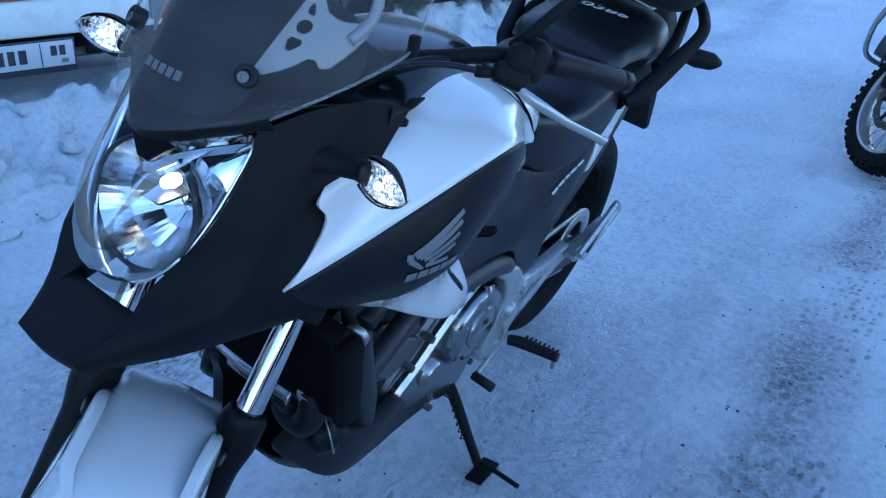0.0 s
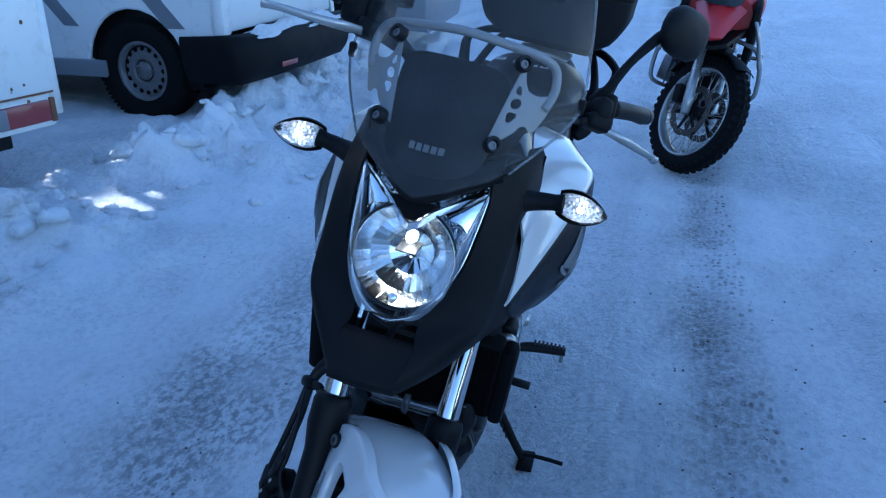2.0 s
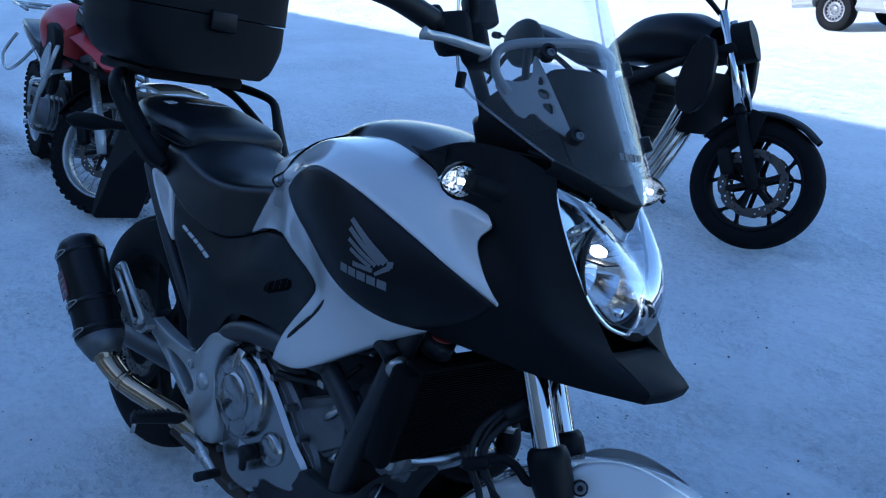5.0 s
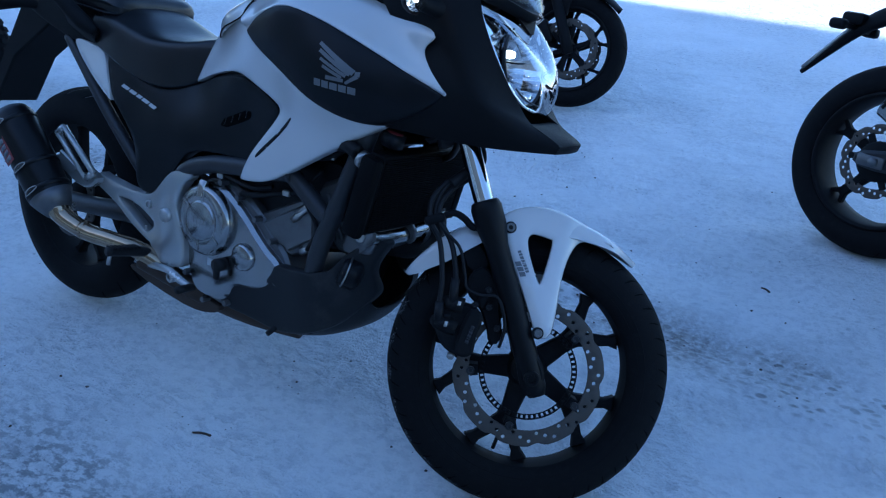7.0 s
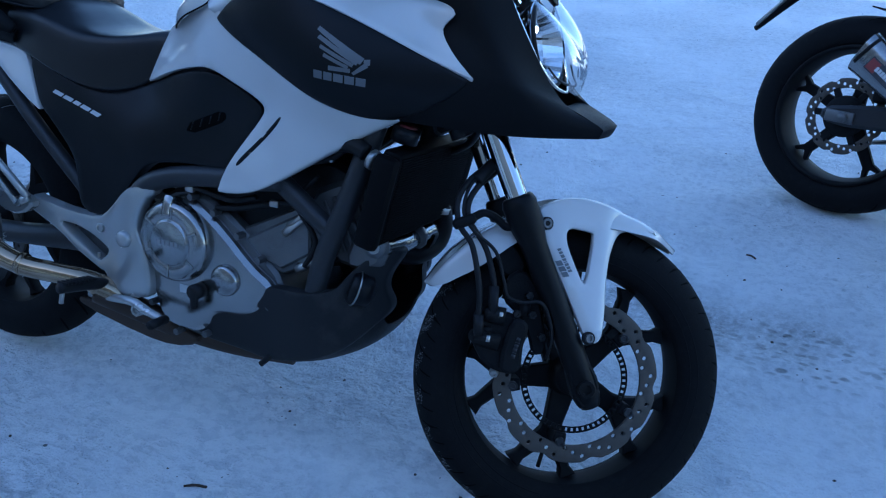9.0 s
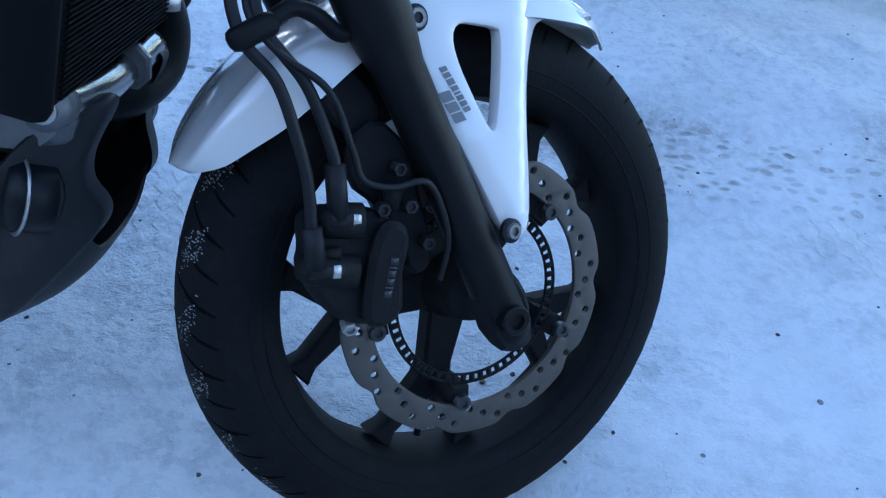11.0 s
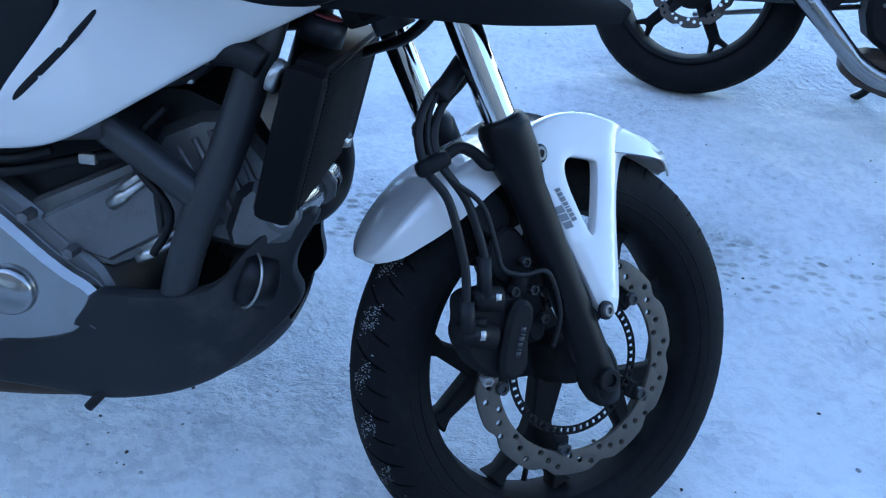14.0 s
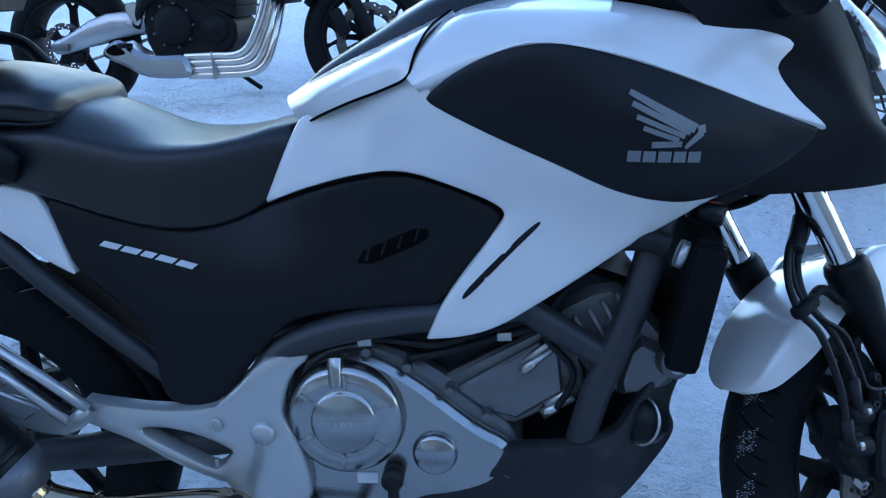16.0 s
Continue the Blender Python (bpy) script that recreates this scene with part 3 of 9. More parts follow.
    L(geo.outputs["Position"], chip.inputs["Vector"])
    chips = calc("MULTIPLY", span(chip.outputs["Distance"], 0.16, 0.26, 1.0, 0.0), calc("MULTIPLY", span(noise_n(6.0, 5, 0.65), 0.50, 0.60), span(scour, 0.0, 1.0, 0.3, 1.0)))
    col = mix(calc("MULTIPLY", chips, 0.42), col, (0.52, 0.53, 0.55))
    grit = N("ShaderNodeTexVoronoi")
    grit.inputs["Scale"].default_value = 27.0
    L(geo.outputs["Position"], grit.inputs["Vector"])
    grain = calc("MULTIPLY", calc("LESS_THAN", calc("ADD", grit.outputs["Distance"], calc("MULTIPLY", noise_n(120, 3, 0.6), 0.12)), 0.125), span(noise_n(3.3, 6, 0.65), 0.53, 0.57))
    col = mix(calc("MULTIPLY", grain, 0.85), col, (0.13, 0.115, 0.10))
    L(col, b.inputs["Base Color"])
    L(span(patches, 0.35, 0.70, 0.85, 0.50), b.inputs["Roughness"])
    b.inputs["Specular IOR Level"].default_value = 0.35
    b.inputs["Subsurface Weight"].default_value = 0.0
    # relief: crumbs, grains and tread prints
    wave = N("ShaderNodeTexWave")
    wave.wave_type, wave.bands_direction = "BANDS", "DIAGONAL"
    wave.inputs["Scale"].default_value, wave.inputs["Distortion"].default_value, wave.inputs["Detail"].default_value = 9.0, 2.2, 2
    mp = N("ShaderNodeMapping")
    mp.inputs["Scale"].default_value = (1.0, 0.7, 0.0)
    L(geo.outputs["Position"], mp.inputs["Vector"])
    L(mp.outputs["Vector"], wave.inputs["Vector"])
    # block prints of car tyres: staggered bars across narrow bands
    warp = calc("MULTIPLY", calc("SUBTRACT", noise_n(11, 3, 0.5), 0.5), 0.030)
    xs, ys = calc("ADD", sep.outputs["X"], warp), calc("ADD", y_in, warp)
    bar_y = calc("SINE", calc("MULTIPLY", ys, 2 * math.pi / 0.046))
    bar_x = calc("SINE", calc("ADD", calc("MULTIPLY", xs, 2 * math.pi / 0.036), calc("MULTIPLY", ys, 50.0)))
    blocks_n = span(calc("ADD", bar_x, calc("MULTIPLY", bar_y, 0.8)), -0.3, 0.5)
    where = span(noise_n(1.4, 4, 0.5), 0.50, 0.60)
    lanes_n = calc("MINIMUM", calc("ADD", calc("ADD", lane(0.86, 0.14), lane(-0.66, 0.16)), calc("ADD", lane(1.42, 0.13), calc("ADD", lane(0.52, 0.13), calc("ADD", lane(-1.15, 0.16), lane(1.95, 0.14))))), 0.35)
    treads = calc("MULTIPLY", calc("MULTIPLY", blocks_n, where), calc("MULTIPLY", lanes_n, 1.7))
    prints = calc("ADD", calc("MULTIPLY", calc("MULTIPLY", wave.outputs["Fac"], span(zone, 0.34, 0.55)), calc("MULTIPLY", tracks, 0.5)), treads)
    crumbs = calc("MULTIPLY", calc("ADD", noise_n(13, 10, 0.68), calc("MULTIPLY", noise_n(46, 8, 0.7), 0.55)), span(scour, 0.0, 1.0, 0.65, 1.35))
    grains = noise_n(140, 6, 0.7)
    pits = N("ShaderNodeTexVoronoi")
    pits.inputs["Scale"].default_value = 24.0
    L(geo.outputs["Position"], pits.inputs["Vector"])
    height = calc("ADD", calc("ADD", calc("ADD", crumbs, calc("MULTIPLY", noise_n(5.5, 5, 0.5), 1.6)), calc("MULTIPLY", grains, 0.35)), calc("ADD", calc("MULTIPLY", calc("SUBTRACT", calc("ADD", prints, calc("MULTIPLY", calc("MULTIPLY", flakes, ice_zone), -0.35)), calc("ADD", calc("MULTIPLY", press, 0.6), calc("MULTIPLY", chips, 0.5))), 0.75), calc("MULTIPLY", span(pits.outputs["Distance"], 0.0, 0.5), calc("MULTIPLY", grey, 0.35))))
    bump = N("ShaderNodeBump")
    bump.inputs["Strength"].default_value, bump.inputs["Distance"].default_value = 1.0, 0.036
    L(height, bump.inputs["Height"])
    L(bump.outputs["Normal"], b.inputs["Normal"])
    return m


M_SNOW = snow_material()
gm.materials.append(M_SNOW)

# the unseen building whose shade covers the yard
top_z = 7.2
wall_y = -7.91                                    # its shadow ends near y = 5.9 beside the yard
house = thing("building", "unseen plain plastered building along the yard, shading it", "building", Matrix.Translation((0, wall_y, 0)) @ Matrix.Rotation(radians(-9.8), 4, "Z"), kind="structure")
# tall front wall; a few small openings are added to let spots of sun through
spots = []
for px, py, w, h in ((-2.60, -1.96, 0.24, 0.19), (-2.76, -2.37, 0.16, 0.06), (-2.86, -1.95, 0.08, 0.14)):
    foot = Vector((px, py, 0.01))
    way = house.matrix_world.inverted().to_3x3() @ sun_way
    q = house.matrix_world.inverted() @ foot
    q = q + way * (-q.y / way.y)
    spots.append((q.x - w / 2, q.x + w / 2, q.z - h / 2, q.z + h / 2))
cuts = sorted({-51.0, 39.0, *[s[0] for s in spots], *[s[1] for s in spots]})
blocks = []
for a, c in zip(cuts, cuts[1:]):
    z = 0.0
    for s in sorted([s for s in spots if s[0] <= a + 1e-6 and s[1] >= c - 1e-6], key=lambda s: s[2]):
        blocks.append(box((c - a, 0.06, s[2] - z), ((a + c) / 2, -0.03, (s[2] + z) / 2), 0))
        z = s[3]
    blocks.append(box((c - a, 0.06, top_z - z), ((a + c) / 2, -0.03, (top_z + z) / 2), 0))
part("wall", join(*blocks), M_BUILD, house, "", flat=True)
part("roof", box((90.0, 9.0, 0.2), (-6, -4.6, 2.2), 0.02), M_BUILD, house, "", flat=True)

# ---------------- wheels ----------------
def tyre_profile(R, w, rr=0.2159):
    half = [(rr - 0.004, 0.34 * w), (rr + 0.002, 0.42 * w), (rr + 0.014, 0.465 * w), (rr + 0.030, 0.492 * w), (rr + 0.045, 0.485 * w), (R - 0.028, 0.435 * w), (R - 0.014, 0.33 * w), (R - 0.006, 0.21 * w), (R - 0.0015, 0.10 * w), (R, 0.0)]
    return half + [(r, -y) for r, y in half[-2::-1]]


def tread_specks(R, w, count, spans, arc, seed):
    """Small scraps of snow stuck in the grooves of one shoulder."""
    prof = sorted([(y, r) for r, y in tyre_profile(R, w)[3:-3]])
    ys, rs = [p[0] for p in prof], [p[1] for p in prof]
    rnd = random.Random(seed)
    verts, faces = [], []
    while len(faces) < count:
        a = radians(rnd.uniform(*arc))
        t = rnd.random()
        if math.sin(a * 26 + 2.0 * t) < 0.75 - 1.3 * rnd.random() ** 3:
            continue
        y = -w * (spans[0] + (spans[1] - spans[0]) * t)
        r = float(np.interp(y, ys, rs)) + 0.0012
        n, base, size = rnd.randint(5, 7), len(verts), rnd.uniform(0.0004, 0.0012)
        for k in range(n):
            u = 2 * math.pi * k / n
            d = size * rnd.uniform(0.5, 1.2)
            yy = y + d * math.cos(u) * 1.6
            aa = a + d * math.sin(u) / r
            rr = float(np.interp(yy, ys, rs)) + 0.0012
            verts.append((rr * math.cos(aa), yy, rr * math.sin(aa)))
        faces.append(tuple(range(base, base + n)))
    return faces_of(verts, faces)


def groove_strips(R, w, count, spans, width=0.005, skew=0.25, lift=0.0008, sides=(1, -1), arc=None):
    """Slanted tread grooves as dark strips, laid along the crown and shoulder."""
    prof = sorted([(y, r) for r, y in tyre_profile(R, w)[3:-3]])
    ys, rs = [p[0] for p in prof], [p[1] for p in prof]
    out = []
    for k in range(count):
        for s in sides:
            a0 = 2 * math.pi * (k + (0.5 if s < 0 else 0)) / count
            if arc and not arc[0] < (math.degrees(a0) % 360) < arc[1]:
                continue
            y0, y1 = spans
            rows = []
            for i in range(7):
                t = i / 6
                y = s * w * (y0 + (y1 - y0) * t)
                r = float(np.interp(y, ys, rs)) + lift
                a = a0 + skew * t
                half = width * (0.35 + 0.65 * math.sin(math.pi * (0.15 + 0.7 * t))) / 2 / r
                rows.append([(r * math.cos(a - half), y, r * math.sin(a - half)), (r * math.cos(a + half), y, r * math.sin(a + half))])
            out.append(grid_mesh(rows))
    return join(*out)


def rim_mesh(w, rr=0.2159):
    prof = [(rr + 0.006, 0.5 * w), (rr + 0.004, 0.53 * w), (rr - 0.002, 0.53 * w), (rr - 0.004, 0.46 * w), (rr - 0.008, 0.25 * w), (rr - 0.011, 0.0)]
    inner = prof + [(r, -y) for r, y in prof[-2::-1]]
    outer = [(rr + 0.003, -0.48 * w), (rr - 0.001, -0.2 * w), (rr - 0.001, 0.2 * w), (rr + 0.003, 0.48 * w)]
    return lathe(inner + outer, 72, closed=True)


def turn_y(deg):
    return Matrix.Rotation(-radians(deg), 4, "Y")


def y_spoke(r_in=0.03, r_fork=0.112, r_out=0.205, spread=16.5, wide=0.030, thin=0.017, depth=0.015):
    """A spoke that forks in two before the rim."""
    s, c = math.sin(radians(spread)), math.cos(radians(spread))
    tip = Vector((r_out * c, r_out * s))
    way = (tip - Vector((r_fork, 0.004))).normalized()
    nrm = Vector((-way.y, way.x)) * thin / 2
    up = [(r_in, wide * 0.62), (r_fork - 0.02, wide * 0.46), (r_fork, wide * 0.5 + 0.002), tuple(tip - way * 0.02 + nrm), tuple(tip + nrm * 1.7), tuple(tip - nrm * 1.7), tuple(tip - way * 0.02 - nrm), (r_fork + 0.024, 0.001)]
    low = [(x, -z) for x, z in up[-2::-1]]
    return prism(up + low, -depth, depth, 0.004)


def circle2(r, n, c=(0, 0), ph=0.0):
    return [(c[0] + r * math.cos(2 * math.pi * k / n + ph), c[1] + r * math.sin(2 * math.pi * k / n + ph)) for k in range(n)]


def wave_disc(r_out, r_in, y, lobes=10, holes=50, wall=0.005, hole_r=0.0042):
    """A wave-edged, drilled brake disc, facing -y at the given place."""
    rim = []
    for k in range(160):
        a = 2 * math.pi * k / 160
        ph = (a * lobes / (2 * math.pi)) % 1
        rim.append(((r_out - 0.007 * max(0, math.sin(math.pi * min(ph / 0.55, 1))) ** 3) * math.cos(a), (r_out - 0.007 * max(0, math.sin(math.pi * min(ph / 0.55, 1))) ** 3) * math.sin(a)))
    cuts = [circle2(r_in, 72)]
    for k in range(holes):
        a = 2 * math.pi * (k + 0.5) / holes
        r = r_in + (r_out - r_in - 0.006) * (0.24, 0.52, 0.80)[k % 3]
        cuts.append(circle2(hole_r, 8, (r * math.cos(a), r * math.sin(a))))
    return panel(rim, lambda x, z: -y, edge=0.0008, wall=wall, step=0.02, it=0, holes=cuts)


def front_wheel(parent, m):
    R, w = 0.3065, 0.118
    wheel = part("front_wheel", lathe([(0.001, -0.062), (0.030, -0.062), (0.034, -0.05), (0.036, -0.02), (0.046, -0.012), (0.046, 0.012), (0.036, 0.02), (0.034, 0.05), (0.030, 0.062), (0.001, 0.062)], 32), M_RIM, parent, "black cast alloy front wheel", m)
    part("tyre", lathe(tyre_profile(R, w), 120), M_RUBBER, wheel, "worn road tyre with snow in its grooves", m)
    tagged(part("tread", groove_strips(R, w, 26, (0.06, 0.38), 0.0042, 0.10), M_RECESS_SHADE, wheel, "", m), "slanted tread grooves", "", "", "stuff")
    tagged(part("shoulder_tread", groove_strips(R, w, 52, (0.26, 0.44), 0.0036, 0.05), M_RECESS_SHADE, wheel, "", m), "fine cross grooves", "", "", "stuff")
    part("sidewall_rib", join(*[lathe([(r - 0.0012, y), (r, y - sy * 0.0012), (r + 0.0012, y)], 96) for sy in (1, -1) for r, y in ((0.2475, -sy * 0.4915 * w), (0.2325, -sy * 0.4765 * w))]), M_RUBBER, wheel, "", m)
    tagged(part("tread_snow", tread_specks(R, w, 800, (0.10, 0.33), (120, 262), 4), M_SNOWBIT, wheel, "", m), "snow caught in the tread", "", "", "stuff")
    part("rim", rim_mesh(0.081), M_RIM, wheel, "", m)
    for k in range(5):
        part("spoke", y_spoke(r_fork=0.118, wide=0.040, thin=0.021), M_RIM, wheel, "", m @ turn_y(17.5 + 72 * k))
    part("brake_disc", wave_disc(0.160, 0.126, -0.072), M_DISC, wheel, "drilled wave brake disc, lightly rusted", m)
    carrier = prism([(0.106, 0.011), (0.122, 0.013), (0.132, 0.008), (0.132, -0.008), (0.122, -0.013), (0.106, -0.011)], -0.066, -0.012, 0.003)
    for k in range(5):
        part("disc_carrier", carrier.copy(), M_RIM, wheel, "", m @ turn_y(20 + 72 * k))
        part("disc_bolt", bolt((0.122 * math.cos(radians(20 + 72 * k)), -0.073, 0.122 * math.sin(radians(20 + 72 * k))), (0, -1, 0), 0.0090, 0.005), M_FRAME, wheel, "", m)
    carrier.free()
    ring = [disc_plate(0.0925, 0.0945, -0.063, -0.060, 64), disc_plate(0.1015, 0.1045, -0.063, -0.060, 64)]
    for k in range(56):
        b = box((0.010, 0.003, 0.0058), (0.098, -0.0615, 0), 0)
        b.transform(turn_y(360 / 56 * k))
        ring.append(b)
    part("sensor_ring", join(*ring), M_CALIPER, wheel, "slotted wheel speed sensor ring", m)
    part("valve", tube([(0.0, 0, 0.196), (0.0, 0.0, 0.165)], 0.0042, 8), M_HOSE, wheel, "", m @ turn_y(143))
    return wheel


def rear_wheel(parent, m):
    R, w = 0.322, 0.160
    wheel = part("rear_wheel", lathe([(0.001, -0.075), (0.034, -0.075), (0.05, -0.04), (0.06, 0.0), (0.05, 0.04), (0.034, 0.075), (0.001, 0.075)], 32), M_RIM, parent, "black cast alloy rear wheel", m)
    part("tyre", lathe(tyre_profile(R, w), 96), M_RUBBER, wheel, "wide black road tyre", m)
    tagged(part("tread", groove_strips(R, w, 22, (0.08, 0.42), 0.007, 0.2), M_RECESS_SHADE, wheel, "", m), "slanted tread grooves", "", "", "stuff")
    tagged(part("tread_snow", groove_strips(R, w, 22, (0.15, 0.40), 0.004, 0.17, 0.0014, (-1,), (40, 120)), M_SNOWBIT, wheel, "", m), "snow caught in the tread", "", "", "stuff")
    part("rim", rim_mesh(0.115), M_RIM, wheel, "", m)
    for k in range(5):
        part("spoke", y_spoke(), M_RIM, wheel, "", m @ turn_y(52 + 72 * k))
    part("brake_disc", wave_disc(0.120, 0.088, -0.085, 8, 40), M_DISC, wheel, "", m)
    return wheel


M_SNOWBIT = material("frosty snow dust", (0.20, 0.205, 0.21), 0.9, vary=0.25, scale=30, dirt=(0.03, 0.03, 0.031), dirt_amount=0.9, spec=0.2)

# ---------------- the white motorcycle ----------------
BIKE = pose(0.0, 0.024, 0.004, -12.7, 0, -0.8)      # leaning on its side stand
bike = thing("motorcycle", "white and black motorcycle with top case, leaning on its side stand", "motorcycle", BIKE)
RAKE, LOCK = radians(27.0), radians(32.3)             # fork rake, bars at full left lock
_e = Vector((math.cos(RAKE), 0, math.sin(RAKE)))
_a = Vector((-math.sin(RAKE), 0, math.cos(RAKE)))
_n = Vector((0, 1, 0))
_x, _y, _q = math.cos(LOCK) * _e + math.sin(LOCK) * _n, math.cos(LOCK) * _n - math.sin(LOCK) * _e, 0.0545 * _e
STEER = Matrix(((_x.x, _y.x, _a.x, _q.x), (_x.y, _y.y, _a.y, _q.y), (_x.z, _y.z, _a.z, _q.z), (0, 0, 0, 1)))


def both(name, make, mat, label="", parent=None):
    """A right-hand part and its mirror on the left."""
    a = part(name, make(), mat, parent or bike, label)
    b = part(name, make(), mat, parent or bike, label, MIRROR)
    return a, b


front_wheel(bike, STEER @ Matrix.Translation((0.034, 0.006, 0.2708)))
rear_wheel(bike, Matrix.Translation((-1.550, 0, 0.332)))

# side surface of the bodywork, as depth from the middle plane
SIDE = surface([(-0.249, 0.846, 0.163), (-0.319, 0.875, 0.182), (-0.394, 0.907, 0.202), (-0.465, 0.935, 0.218), (-0.534, 0.958, 0.230), (-0.602, 0.967, 0.236), (-0.672, 0.950, 0.224), (-0.732, 0.914, 0.204),
                (-0.711, 0.883, 0.211), (-0.640, 0.847, 0.220), (-0.570, 0.816, 0.231), (-0.500, 0.781, 0.225), (-0.462, 0.768, 0.213), (-0.424, 0.760, 0.198), (-0.385, 0.744, 0.163),
                (-0.487, 0.905, 0.238), (-0.400, 0.818, 0.221), (-0.340, 0.815, 0.198), (-0.450, 0.860, 0.241), (-0.550, 0.890, 0.246), (-0.640, 0.905, 0.236),
                (-0.604, 0.729, 0.192), (-0.700, 0.620, 0.184), (-0.755, 0.565, 0.177), (-0.646, 0.750, 0.182), (-0.550, 0.640, 0.176), (-0.460, 0.700, 0.168), (-0.500, 0.745, 0.200),
                (-0.740, 0.840, 0.196), (-0.80, 0.82, 0.172), (-0.80, 0.90, 0.178), (-0.92, 0.865, 0.115), (-1.00, 0.76, 0.112), (-0.90, 0.79, 0.145)])
COVER = surface([(-0.65, 0.74, 0.178), (-0.77, 0.71, 0.156), (-0.75, 0.61, 0.160), (-0.86, 0.60, 0.152), (-0.99, 0.755, 0.112), (-0.82, 0.80, 0.166), (-0.92, 0.68, 0.150),
                 (-1.02, 0.54, 0.148), (-1.12, 0.44, 0.142), (-1.10, 0.67, 0.150), (-1.23, 0.70, 0.147), (-1.20, 0.56, 0.140), (-1.31, 0.78, 0.135), (-1.12, 0.73, 0.132), (-1.00, 0.64, 0.156)])

INSERT = [(-0.745, 0.900), (-0.744, 0.908), (-0.732, 0.917), (-0.709, 0.935), (-0.672, 0.953), (-0.636, 0.965), (-0.602, 0.970), (-0.568, 0.969), (-0.534, 0.961), (-0.465, 0.938), (-0.394, 0.910), (-0.319, 0.878), (-0.255, 0.850), (-0.238, 0.842),
          (-0.262, 0.815), (-0.31, 0.785), (-0.37, 0.757), (-0.40, 0.755), (-0.424, 0.757), (-0.462, 0.765), (-0.500, 0.778), (-0.535, 0.794), (-0.570, 0.813), (-0.640, 0.845), (-0.711, 0.881)]
both("tank_insert", lambda: panel(INSERT, SIDE, 0.006, 0.02, 0.013, 2, lift=0.004), M_SATIN, "dark satin insert panel")
SHROUD = [(-1.000, 0.752), (-1.000, 0.752), (-0.945, 0.868), (-0.925, 0.880), (-0.85, 0.908), (-0.775, 0.932), (-0.745, 0.930), (-0.730, 0.900), (-0.63, 0.852), (-0.55, 0.812), (-0.49, 0.786),
          (-0.43, 0.770), (-0.375, 0.762), (-0.365, 0.758), (-0.365, 0.758), (-0.42, 0.728), (-0.47, 0.700), (-0.593, 0.621), (-0.665, 0.578), (-0.72, 0.565), (-0.765, 0.562), (-0.765, 0.562),
          (-0.748, 0.600), (-0.728, 0.634), (-0.660, 0.722), (-0.645, 0.745), (-0.665, 0.762), (-0.72, 0.787), (-0.775, 0.806), (-0.83, 0.804), (-0.915, 0.784)]
both("side_shroud", lambda: panel(SHROUD, SIDE, 0.005, 0.022, 0.014, 2), M_WHITE, "white lacquered side shroud")
both("shroud_slot", lambda: panel([(-0.712, 0.625), (-0.704, 0.626), (-0.655, 0.675), (-0.603, 0.728), (-0.599, 0.737), (-0.607, 0.735), (-0.660, 0.683), (-0.706, 0.638)], SIDE, 0.0015, 0.006, 0.02, 2, lift=0.001), M_SATIN)
SIDECOVER = [(-1.00, 0.747), (-0.915, 0.777), (-0.83, 0.797), (-0.775, 0.799), (-0.72, 0.780), (-0.668, 0.756), (-0.652, 0.741), (-0.665, 0.715), (-0.73, 0.628), (-0.752, 0.606), (-0.80, 0.604), (-0.86, 0.602),
             (-0.93, 0.596), (-0.975, 0.580), (-1.016, 0.536), (-1.090, 0.452), (-1.120, 0.436), (-1.150, 0.440), (-1.185, 0.462), (-1.186, 0.52), (-1.195, 0.575), (-1.25, 0.640), (-1.284, 0.668), (-1.30, 0.71), (-1.325, 0.782),
             (-1.26, 0.758), (-1.186, 0.735), (-1.12, 0.722), (-1.053, 0.730)]
both("side_cover", lambda: panel(SIDECOVER, COVER, 0.005, 0.025, 0.015, 2), M_SATIN, "dark plastic side cover")
for s in (Matrix(), MIRROR):
    # flat near-black panel paints the shade inside the vent
    part("vent_shade", panel([(-0.862, 0.671), (-0.838, 0.670), (-0.766, 0.700), (-0.752, 0.712), (-0.756, 0.722), (-0.775, 0.722), (-0.850, 0.690)], COVER, 0.0012, 0.006, 0.02, 0, lift=0.0008), M_RECESS_SHADE, bike, "slanted vent, its inner shade a dark panel", s)
    for k in range(4):
        x = -0.850 + 0.024 * k
        part("vent_slat", panel([(x, 0.6745 + 0.0092 * k), (x + 0.005, 0.6765 + 0.0092 * k), (x + 0.012, 0.6945 + 0.0092 * k), (x + 0.007, 0.6925 + 0.0092 * k)], COVER, 0.0015, 0.003, 0.01, 0, lift=0.0022), M_SATIN, bike, "", s)
TAIL_WHITE = [(-1.400, 0.798), (-1.345, 0.790), (-1.325, 0.778), (-1.300, 0.712), (-1.286, 0.660), (-1.286, 0.660), (-1.325, 0.680), (-1.40, 0.728), (-1.46, 0.778), (-1.47, 0.805)]
both("tail_panel", lambda: panel(TAIL_WHITE, COVER, 0.004, 0.02, 0.016, 2, lift=0.004), M_WHITE, "white tail side panel")
